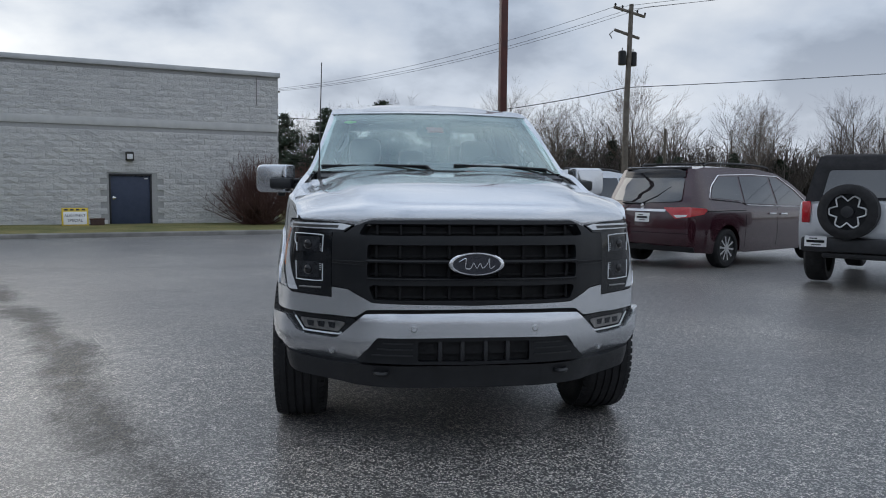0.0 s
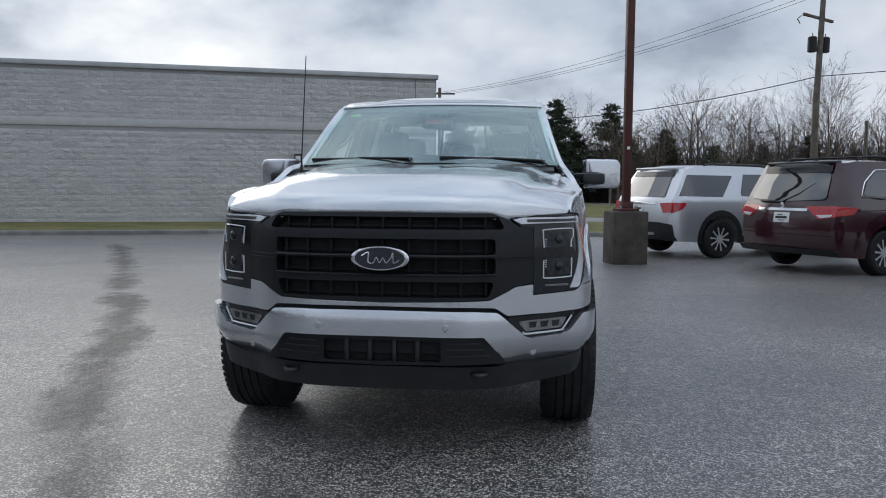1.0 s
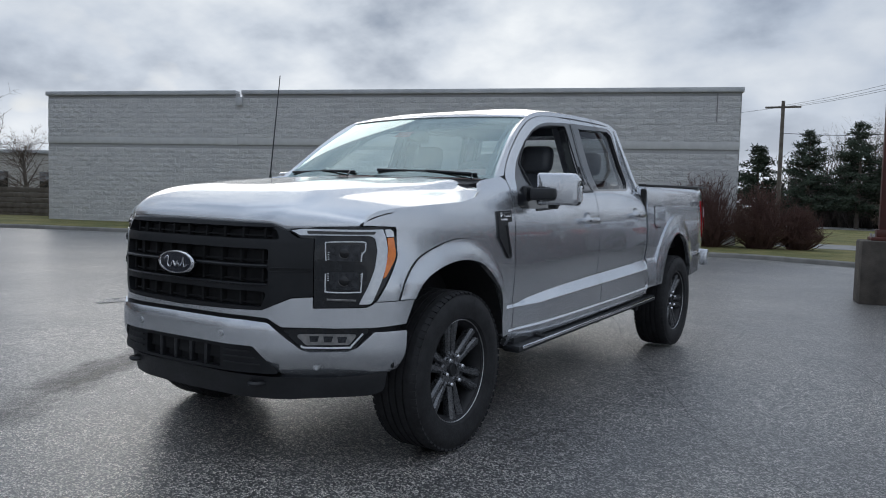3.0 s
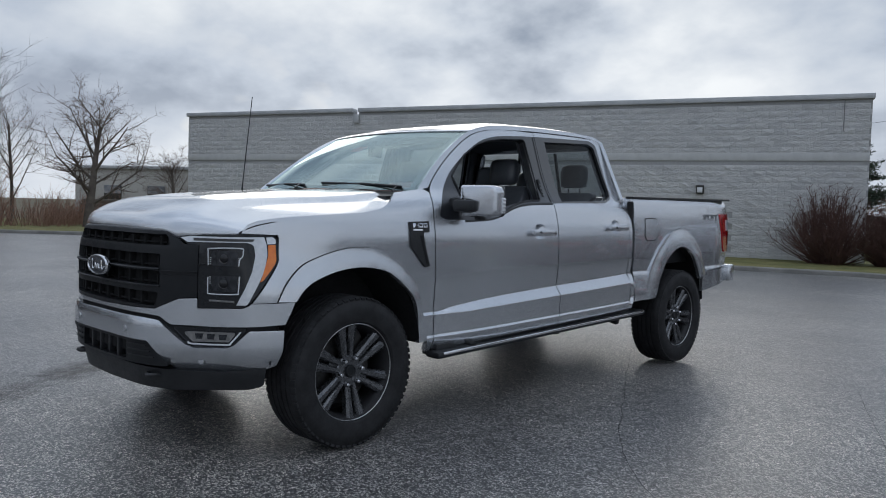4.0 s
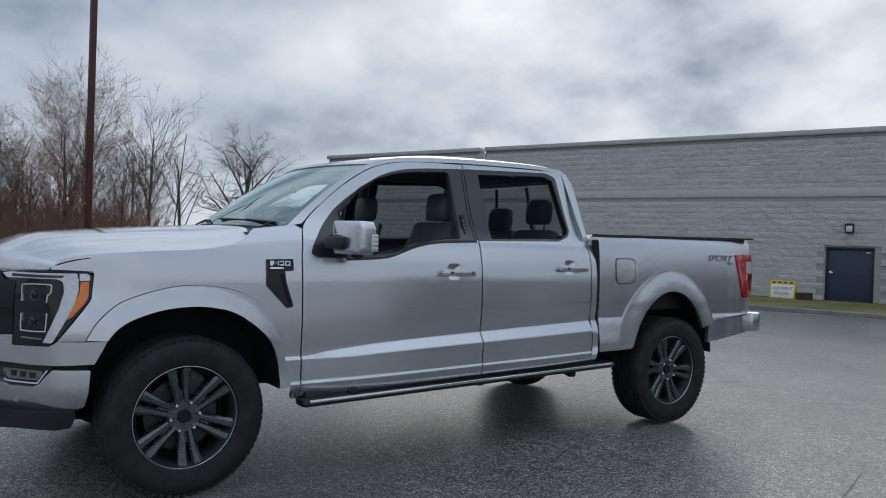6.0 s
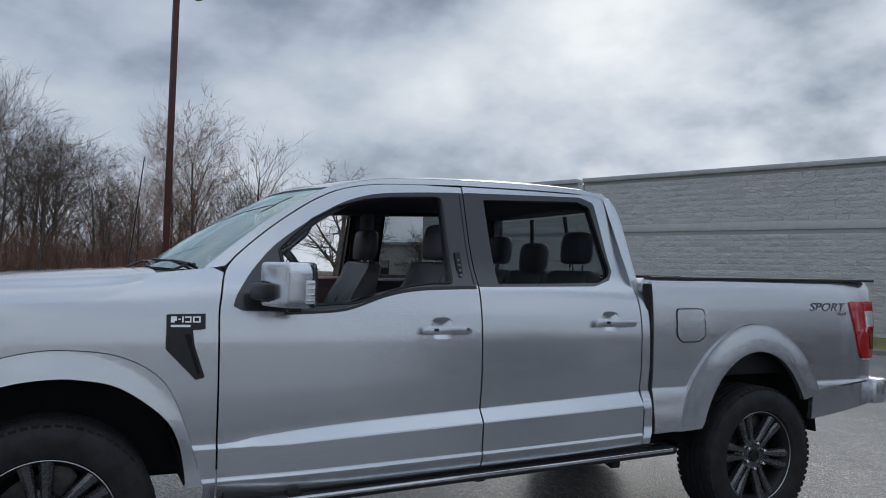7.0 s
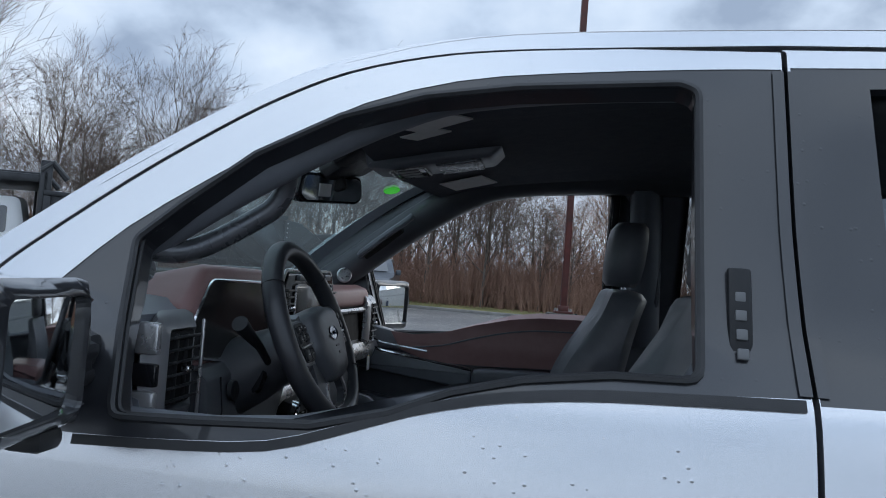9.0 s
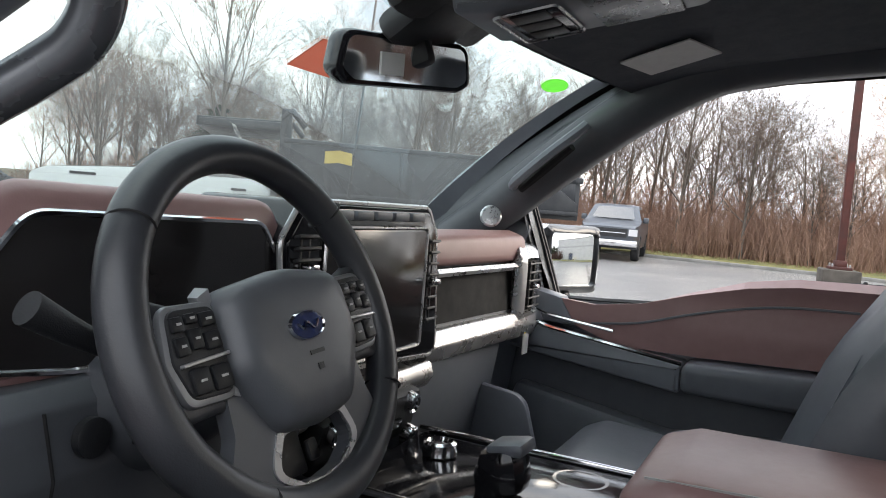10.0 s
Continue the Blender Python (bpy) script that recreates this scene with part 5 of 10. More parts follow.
for s in (1, -1):
    sheet("windshield_band", [(s * 0.955, 0.0), (s * 0.995, 0.0), (s * 0.995, 1.0), (s * 0.955, 1.0)], windshield, (0, -1, 1), SHADOWBLACK, ws, step=(0.1, 0.1), depth=0, lift=-0.003)
cowl = lambda u, v: (u * 0.77, 0.36 - 0.02 * (1 - u * u) + v * (0.21 - 0.12 * (1 - u * u)), 1.352 + 0.03 * v + 0.012 * (1 - u * u))
sheet("cowl_panel", [(-1, 0), (1, 0), (1, 1), (-1, 1)], cowl, (0, 0, 1), BLACKPLASTIC, truck, "black cowl panel", step=(0.1, 0.3), depth=0.05)
for x0, x1 in ((0.70, 0.08), (-0.08, -0.74)):
    p0, p1 = Vector(windshield(x0 / 0.8, 0.03)), Vector(windshield(x1 / 0.8, 0.055))
    up = Vector((0, -0.5, 0.85)) * 0.010
    wp = part("wiper", tube([p0 + up, p0.lerp(p1, 0.5) + up * 1.3, p1 + up], 0.0065, 6, squash=1.3), BLACKPLASTIC, truck, "black windshield wiper")
    part("arm", tube([p0 + Vector((0.02, -0.10, -0.02)), p0 + up * 1.5 + Vector((-0.02, -0.02, 0)), p0.lerp(p1, 0.5) + up * 2], 0.006, 6), BLACKPLASTIC, wp)
part("antenna", tube([(-0.76, 0.36, 1.34), (-0.76, 0.365, 1.42), (-0.745, 0.425, 2.05)], [0.012, 0.0045, 0.003], 6), BLACKPLASTIC, truck, "thin black whip antenna")

# roof
roof_e = pchip([(1.0, 1.775), (1.117, 1.800), (1.277, 1.843), (1.424, 1.866), (1.691, 1.884), (2.094, 1.899), (2.414, 1.904), (2.62, 1.900), (2.743, 1.885), (2.83, 1.85)])
roof_c = pchip([(1.0, 1.800), (1.07, 1.814), (1.132, 1.829), (1.2, 1.845), (1.3, 1.870), (1.5, 1.905), (1.78, 1.940), (2.24, 1.955), (2.6, 1.952), (2.75, 1.93), (2.83, 1.90)])


def roof(u, v):
    y = v + 0.030 * sstep(1.5, 1.1, v) - 0.106 * (1 - u * u) * sstep(1.5, 1.1, v)
    ze = roof_e(v)
    z = ze + (roof_c(v) - ze) * (1 - abs(u) ** 3.0)
    dip = 0.010 * (sstep(0.62, 0.70, abs(u)) - sstep(0.74, 0.84, abs(u))) * sstep(1.2, 1.4, v)
    return (u * (side_x(v, ze) + 0.001), y, z - dip)


sheet("roof", [(-1, 1.132), (1, 1.132), (1, 2.80), (-1, 2.80)], roof, (0, 0, 1), PAINT, truck, "silver cab roof", step=(0.06, 0.06), depth=0.02)


def cab_back(u, v):
    return (u * (0.86 - 0.20 * max(0, (v - 1.4) / 0.5)), 2.845 - 0.06 * max(0, v - 1.4) / 0.5 + 0.03 * (1 - u * u), v)


sheet("cab_back", [(-1, 0.62), (1, 0.62), (1, 1.86), (0.9, 1.90), (-0.9, 1.90), (-1, 1.86)], cab_back, (0, 1, 0), PAINT, truck, step=(0.2, 0.1), holes=[fillet([(-0.84, 1.42, 0.03), (0.84, 1.42, 0.03), (0.84, 1.80, 0.05), (-0.84, 1.80, 0.05)])], depth=0.04)
rw = sheet("rear_window", fillet([(-0.83, 1.43, 0.03), (0.83, 1.43, 0.03), (0.83, 1.79, 0.05), (-0.83, 1.79, 0.05)]), cab_back, (0, 1, 0), CLEARGLASS, truck, "sliding rear window of dark glass", step=(0.3, 0.2), depth=0)
rw.visible_shadow = False
for u in (-0.27, 0.27):
    sheet("divider", [(u - 0.014, 1.43), (u + 0.014, 1.43), (u + 0.014, 1.79), (u - 0.014, 1.79)], cab_back, (0, 1, 0), BLACKPLASTIC, rw, depth=0.015, lift=0.006)
# bed floor, front wall, tailgate, rear bumper, frame
part("bed_floor", boxes(((1.62, 1.84, 0.04), pose(0, 3.83, 0.88, 0.8, 0, 0), 0.01)), BLACKPLASTIC, truck)
part("bed_front", boxes(((1.80, 0.04, 0.54), pose(0, 2.93, 1.15), 0.01)), PAINT, truck)
part("tailgate", boxes(((1.66, 0.07, 0.56), pose(0, 4.74, 1.165), 0.025)), PAINT, truck, "silver tailgate")
rbp = prism(fillet([(-0.97, 4.70, 0.03), (-0.95, 4.86, 0.06), (-0.6, 4.89), (0.6, 4.89), (0.95, 4.86, 0.06), (0.97, 4.70, 0.03)]), "z", 0.665, 0.825, 0.02)
part("rear_bumper", rbp, PAINT, truck, "silver rear bumper")
for s in (1, -1):
    qp = [(4.13, 0.60), (4.60, 0.655), (4.78, 0.672, 0.02), (4.80, 0.812, 0.02), (4.72, 0.806), (4.142, 0.775)]
    sheet("rear_corner", fillet(qp), (lambda s_: lambda y, z: (s_ * (bed_x(min(y, 4.75), 0.78) + 0.004), y, z))(s), (s, 0, 0), PAINT, truck, "silver lower corner of the bed", step=(0.1, 0.05), depth=0.03)
    part("frame_rail", boxes(((0.09, 5.2, 0.14), pose(s * 0.42, 2.0, 0.52), 0.01)), SHADOWBLACK, truck)
    part("leaf_spring", tube([(s * 0.55, 3.0, 0.52), (s * 0.55, 3.694, 0.36), (s * 0.55, 4.4, 0.56)], 0.035, 6), SHADOWBLACK, truck)
    part("shock_absorber", tube([(s * 0.62, 3.85, 0.36), (s * 0.55, 3.95, 0.86)], 0.03, 8), STEEL, truck)
    part("tow_hook", tube(smooth_line([(s * 0.40, -0.74, 0.42), (s * 0.40, -0.86, 0.425), (s * 0.43, -0.893, 0.425), (s * 0.46, -0.86, 0.425), (s * 0.46, -0.74, 0.42)], 4), 0.012, 6), BLACKPLASTIC, truck, "black tow hook")
part("underbody", boxes(((1.5, 1.9, 0.06), pose(0, 1.8, 0.54), 0.02), ((0.9, 1.1, 0.25), pose(0, 0.1, 0.58), 0.05)), SHADOWBLACK, truck)
part("rear_axle", tube([(-0.75, YR, RH), (-0.15, YR, RH), (0, YR, RH), (0.15, YR, RH), (0.75, YR, RH)], [0.05, 0.055, 0.14, 0.055, 0.05], 10), SHADOWBLACK, truck)
part("front_axle", tube([(-0.72, 0, RH), (0.72, 0, RH)], 0.05, 8), SHADOWBLACK, truck)
part("exhaust", tube([(-0.45, 1.0, 0.42), (-0.5, 3.2, 0.46), (-0.55, 4.3, 0.50)], 0.035, 8), STEEL, truck)

# nose: grille, lamps, bumper
grille_lean = pchip([(0.6, 0.0), (0.95, 0.0), (1.05, -0.008), (1.15, -0.036)])


def top_lean(v, a):
    """The grille leans back at its top, the lamps' outer ends lean inwards."""
    out = sstep(0.86, 1.08, a)
    return grille_lean(v) * (1 - 0.6 * sstep(0.6, 0.8, a)) - 0.052 * out * max(0.0, min(1.2, (v - 0.82) / 0.26))


gr = fillet([(0.0, 1.146), (0.50, 1.140, 0.01), (0.548, 1.122, 0.01), (0.588, 1.107), (0.628, 1.082, 0.01), (0.699, 1.081), (0.699, 0.826), (0.603, 0.819, 0.02), (0.537, 0.789, 0.02), (0.48, 0.762, 0.02), (0.0, 0.752)], 3)


def slot(x, z0, z1, r=0.014, skew=0.0):
    return fillet([(x, z1, r), (x + skew, z0, r), (-x - skew, z0, r), (-x, z1, r)], 3)


slots = [slot(0.525, 1.072, 1.126, skew=0.03), slot(0.502, 0.962, 1.030), slot(0.502, 0.876, 0.946), slot(0.500, 0.773, 0.842, 0.02, -0.03)]
gf = sheet("grille_frame", gr + [(-u, v) for u, v in gr[-2:0:-1]], nose(1, 0.008, top_lean), (0, -1, 0), GRILLEGREY, truck, "dark grey grille surround with four slots", step=(0.05, 0.05), holes=slots, depth=0.05)
for s in (1, -1):
    sheet("wing_groove", [(s * 0.512, 0.948), (s * 0.698, 0.948), (s * 0.698, 0.938), (s * 0.512, 0.932)], nose(1, 0.008, top_lean), (0, -1, 0), SHADOWBLACK, gf, depth=0, lift=0.0015)
    for v0, v1 in ((0.949, 0.949), (0.931, 0.937)):
        part("wing_edge", tube([nose(1, 0.009, top_lean)(s * (0.512 + 0.186 * k / 4), v0 + (v1 - v0) * k / 4) for k in range(5)], 0.0022, 6), GRILLEGREY, gf)
sheet("grille_backing", [(-0.66, 0.755), (0.66, 0.755), (0.66, 1.13), (-0.66, 1.13)], nose(1, -0.05, top_lean), (0, -1, 0), SHADOWBLACK, gf, step=(0.1, 0.1), depth=0)
for z0, z1 in ((1.072, 1.126), (0.962, 1.030), (0.876, 0.946), (0.773, 0.842)):
    for k in range(-4, 5):
        p = nose(1, -0.036, top_lean)(k * 0.118, (z0 + z1) / 2)
        part("grille_rib", boxes(((0.012, 0.04, z1 - z0 - 0.004), pose(*p), 0.002)), SHADOWBLACK, gf)
    part("grille_slat", tube([nose(1, -0.03, top_lean)(u / 10 * 0.5, z0 + 0.014) for u in range(-10, 11)], 0.005, 4), SHADOWBLACK, gf)
for z, r_ in ((0.954, 0.007), (0.872, 0.005)):
    part("grille_bar", tube([nose(1, 0.011, top_lean)(u / 12 * 0.5, z) for u in range(-12, 13)], r_, 6), GRILLEGREY, gf)
badge = part("oval_badge", moved(lathe([(0.0, 1.0), (0.012, 1.0), (0.018, 0.93), (0.018, 0.86), (0.012, 0.84)], 40, "y"), Matrix.Translation((0, -0.952, 0.947)) @ Matrix.Diagonal((0.129, -1, 0.055, 1))), CHROME, gf, "chrome ringed dark oval emblem")
part("badge_field", moved(lathe([(0.0, 0.85), (0.014, 0.85)], 40, "y"), Matrix.Translation((0, -0.952, 0.947)) @ Matrix.Diagonal((0.129, -1, 0.055, 1))), OVALBLUE, badge)
part("badge_mark", moved(tube(smooth_line([(-0.080, 0, 0.012), (-0.05, 0, 0.026), (-0.052, 0, -0.015), (-0.03, 0, -0.02), (-0.015, 0, 0.006), (0.0, 0, -0.018), (0.015, 0, 0.004), (0.028, 0, -0.018), (0.05, 0, 0.004), (0.058, 0, 0.026), (0.062, 0, -0.018), (0.085, 0, -0.006)], 5), 0.0030, 5), pose(0, -0.969, 0.947)), CHROME, badge, "flowing chrome line on the emblem")

DRLENS = simple("grey_light_guide", (0.58, 0.60, 0.63), (0.70, 0.71, 0.73), 0.2, 0.15, scale=45, Coat_Weight=1.0)
LAMPREFLECT = simple("lamp_reflector", (0.012, 0.013, 0.016), (0.05, 0.053, 0.06), 0.30, 0.4, scale=38)


def lower_prof(v, a):
    return 0.03 - 0.014 * sstep(0.4, 0.8, a) + 0.018 * sstep(0.75, 1.13, a) - 4.0 * max(0.0, v - 0.66) ** 2 - 3.6 * max(0.0, 0.60 - v) ** 2


for s in (1, -1):
    hl = fillet([(0.590, 1.118), (0.655, 1.131, 0.01), (0.905, 1.136), (1.090, 1.134, 0.012), (1.120, 1.116, 0.012), (1.116, 1.017, 0.01), (1.103, 0.994, 0.01), (0.972, 0.812, 0.02), (0.935, 0.784, 0.02), (0.703, 0.774), (0.703, 1.080), (0.640, 1.084, 0.01)], 3)
    lamp = sheet("headlamp", hl, nose(s, 0.006, top_lean), (s * 0.5, -1, 0), LAMPDARK, truck, "smoked headlamp with a light-guide bracket", step=(0.03, 0.04), depth=0.05)
    drl = fillet([(0.600, 1.114), (0.650, 1.122), (1.040, 1.125, 0.006), (1.052, 1.09), (1.054, 1.040, 0.03), (1.036, 0.967, 0.03), (1.000, 0.890), (0.963, 0.815, 0.01), (0.945, 0.796), (0.902, 0.795), (0.938, 0.870), (0.972, 0.956, 0.03), (0.988, 1.035, 0.03), (0.980, 1.088, 0.03), (0.940, 1.098), (0.640, 1.094)], 3)
    guide = sheet("light_guide", drl, nose(s, 0.010, top_lean), (s * 0.5, -1, 0), DRLENS, lamp, "grey translucent light guide", step=(0.03, 0.04), depth=0.006)
    sheet("guide_recess", fillet([(0.668, 1.114), (0.985, 1.115, 0.004), (0.972, 1.103, 0.004), (0.672, 1.101)], 3), nose(s, 0.0102, top_lean), (s * 0.5, -1, 0), DULLSTEEL, guide, "darker middle of the light guide", step=(0.03, 0.04), depth=0.0, lift=0.0015)
    for cap_ in ([(1.053, 1.123), (1.090, 1.125, 0.01), (1.107, 1.112, 0.01), (1.104, 1.092), (1.056, 1.090)], [(0.915, 0.816), (0.966, 0.818), (0.952, 0.798, 0.008), (0.902, 0.796)]):
        sheet("guide_cap", fillet(cap_, 3), nose(s, 0.0108, top_lean), (s * 0.6, -0.8, 0), CLEARLENS, guide, "white end of the light guide", step=(0.03, 0.04), depth=0.004, lift=0.0015)
    amb = fillet([(1.062, 1.086), (1.103, 1.088), (1.101, 1.014, 0.01), (1.090, 0.990), (1.030, 0.918, 0.006), (1.012, 0.908), (1.040, 0.985), (1.058, 1.032, 0.02)], 3)
    sheet("side_marker", amb, nose(s, 0.0105, top_lean), (s, -0.3, 0), AMBER, lamp, "amber side marker", step=(0.03, 0.04), depth=0.006)
    NL = nose(s, 0.007, top_lean)
    for pts in ([(0.755, 0.985), (0.752, 1.052), (0.764, 1.066), (0.912, 1.070), (0.926, 1.056), (0.924, 1.030), (0.912, 1.016), (0.908, 0.984)], [(0.754, 0.928), (0.754, 0.862), (0.766, 0.846), (0.898, 0.848), (0.909, 0.860), (0.914, 0.935)]):
        part("lamp_bracket", tube([NL(u, v) for u, v in smooth_line(pts, 3)], 0.0032, 6), CLEARLENS, lamp, "bright outline of the lamp module")
    part("lamp_line", tube([NL(0.762, 0.813), NL(0.890, 0.811)], 0.005, 6), STEEL, lamp)
    for zc, uc, ru, rv in ((1.020, 0.836, 0.066, 0.036), (0.898, 0.836, 0.064, 0.038)):
        pl_ = sheet("projector", fillet([(uc - ru, zc + rv, 0.012), (uc + ru, zc + rv, 0.012), (uc + ru, zc - rv, 0.012), (uc - ru, zc - rv, 0.012)], 3), nose(s, 0.007, top_lean), (s * 0.5, -1, 0), LAMPREFLECT, lamp, "dark square projector housing", step=(0.05, 0.05), depth=0.006)
        p, q = Vector(NL(uc, zc)), Vector(nose(s, 0.03, top_lean)(uc, zc))
        mt = Matrix.Translation(p) @ (q - p).to_track_quat("-Y", "Z").to_matrix().to_4x4()
        part("lens", moved(lathe([(0.004, 0.022), (-0.004, 0.021), (-0.009, 0.015), (-0.011, 0.002)], 28, "y"), mt), GLOSSBLACK, pl_, "dark domed projector lens")
        part("lens_ring", moved(tube([(0.025 * math.cos(a), -0.002, 0.023 * math.sin(a)) for a in (radians(-170 + 120 * k / 10) for k in range(11))], 0.0013, 6), mt), STEEL, pl_, "faint bright arc below the lens")
        for du in (-0.074, 0.070):
            for k in range(4):
                v_ = zc - 0.012 + 0.010 * k - (0.016 if zc > 1 else -0.012)
                part("led_tick", tube([NL(uc + du, v_), NL(uc + du + 0.007, v_)], 0.0018, 5), CLEARLENS, pl_)
sheet("lamp_backing", [(-1.13, 0.70), (1.13, 0.70), (1.13, 1.11), (-1.13, 1.11)], nose(1, -0.045, top_lean), (0, -1, 0), SHADOWBLACK, truck, step=(0.08, 0.08), depth=0)
# silver panel between grille, lamps and bumper
st = fillet([(0.0, 0.749), (0.475, 0.758, 0.02), (0.537, 0.785, 0.02), (0.605, 0.815, 0.02), (0.699, 0.821, 0.004), (0.699, 0.771, 0.006), (0.935, 0.780, 0.02), (0.962, 0.794), (0.972, 0.803), (1.190, 0.803), (1.166, 0.75), (1.138, 0.697), (0.95, 0.691), (0.80, 0.686), (0.562, 0.687, 0.03), (0.503, 0.725, 0.03), (0.398, 0.730), (0.0, 0.733)], 3)
sheet("nose_panel", st + [(-u, v) for u, v in st[-2:0:-1]], nose(1, 0.008), (0, -1, 0), PAINT, truck, "silver panel under the grille and lamps", step=(0.04, 0.03), depth=0.05)
sheet("bumper_gap", [(-1.11, 0.52), (1.11, 0.52), (1.11, 0.74), (-1.11, 0.74)], nose(1, -0.014), (0, -1, 0), SHADOWBLACK, truck, step=(0.08, 0.08), depth=0)
bp = fillet([(0.0, 0.716), (0.398, 0.713), (0.508, 0.706, 0.03), (0.580, 0.644), (0.652, 0.588, 0.03), (0.690, 0.578), (0.860, 0.586, 0.02), (0.900, 0.604), (0.968, 0.674, 0.015), (1.122, 0.673, 0.008), (1.116, 0.567), (1.098, 0.492, 0.02), (1.03, 0.470, 0.02), (0.90, 0.464, 0.03), (0.72, 0.448), (0.572, 0.456, 0.02), (0.445, 0.600, 0.02), (0.0, 0.604)], 3)
bmp = sheet("front_bumper", bp + [(-u, v) for u, v in bp[-2:0:-1]], nose(1, 0.0, lower_prof), (0, -1, 0), PAINT, truck, "silver front bumper with parking sensors", step=(0.04, 0.025), depth=0.07)
for u, z in ((0.283, 0.644), (0.715, 0.508)):
    for s in (1, -1):
        p, q = Vector(nose(s, 0.0, lower_prof)(u, z)), Vector(nose(s, 0.02, lower_prof)(u, z))
        mt = Matrix.Translation(p) @ (q - p).to_track_quat("-Y", "Z").to_matrix().to_4x4()
        sn = part("parking_sensor", moved(lathe([(0.004, 0.016), (-0.003, 0.0155), (-0.004, 0.012)], 20, "y"), mt), SATIN, bmp, "round parking sensor")
        part("sensor_face", moved(lathe([(0.0, 0.0105), (-0.006, 0.010)], 16, "y"), mt), PAINT, sn)
low = fillet([(0.0, 0.602), (0.442, 0.600, 0.015), (0.562, 0.478, 0.012), (0.0, 0.472)], 3)
lg = sheet("lower_grille", low + [(-u, v) for u, v in low[-2:0:-1]], nose(1, 0.012), (0, -1, 0), GRILLEGREY, truck, "dark lower grille", step=(0.06, 0.05), holes=[fillet([(-0.262, 0.582, 0.01), (0.262, 0.582, 0.01), (0.262, 0.488, 0.01), (-0.262, 0.488, 0.01)], 3)], depth=0.05)
sheet("lower_backing", [(-0.3, 0.47), (0.3, 0.47), (0.3, 0.59), (-0.3, 0.59)], nose(1, -0.03), (0, -1, 0), SHADOWBLACK, lg, depth=0)
for x in (-0.16, -0.055, 0.055, 0.16):
    part("lower_rib", boxes(((0.02, 0.05, 0.10), pose(x, -0.90, 0.535), 0.004)), BLACKPLASTIC, lg)
for s in (1, -1):
    for z in (0.575, 0.548, 0.520):
        sheet("vane", [(s * 0.285, z), (s * (0.425 + (0.575 - z) * 0.9), z), (s * (0.428 + (0.575 - z) * 0.9), z - 0.006), (s * 0.285, z - 0.006)], nose(1, 0.012), (0, -1, 0), BLACKPLASTIC, lg, depth=0.006, lift=0.008)
    fo = fillet([(0.560, 0.676, 0.01), (0.955, 0.684, 0.01), (0.893, 0.602, 0.02), (0.860, 0.586, 0.02), (0.690, 0.578, 0.02), (0.655, 0.590, 0.02)], 3)
    fl = sheet("fog_lamp", fo, nose(s, -0.008), (s * 0.5, -1, 0), LAMPDARK, truck, "slim fog lamp with a bright lens", step=(0.04, 0.04), depth=0.03)
    sheet("lens", fillet([(0.622, 0.654, 0.01), (0.900, 0.660, 0.01), (0.862, 0.612, 0.015), (0.672, 0.606, 0.015)], 3), nose(s, -0.003), (s * 0.5, -1, 0), STEEL, fl, "clear ribbed lens", step=(0.04, 0.04), depth=0.006)
    for k in range(3):
        u = 0.685 + 0.062 * k
        sheet("led", fillet([(u, 0.648), (u + 0.044, 0.649), (u + 0.036, 0.622), (u + 0.004, 0.621)]), nose(s, -0.003), (s * 0.5, -1, 0), LAMPREFLECT, fl, depth=0.003, lift=0.002)
    part("fog_trim", tube([nose(s, 0.001)(u, v) for u, v in smooth_line(((0.650, 0.606), (0.674, 0.596), (0.852, 0.600), (0.874, 0.610), (0.922, 0.664)), 3)], 0.0045, 6), CLEARLENS, fl, "bright fog lamp edge")
va = fillet([(0.0, 0.462), (0.56, 0.458), (0.74, 0.455), (1.05, 0.485), (1.045, 0.39, 0.03), (0.95, 0.375), (0.6, 0.352), (0.0, 0.350)], 3)
sheet("valance", va + [(-u, v) for u, v in va[-2:0:-1]], nose(1, -0.015, lambda v, a: -0.25 * max(0, 0.46 - v)), (0, -1, 0), BLACKPLASTIC, truck, "black plastic front valance", step=(0.06, 0.05), depth=0.06)
part("skid_plate", boxes(((1.1, 0.6, 0.03), pose(0, -0.46, 0.37, -6, 0, 0), 0.01)), SHADOWBLACK, truck)


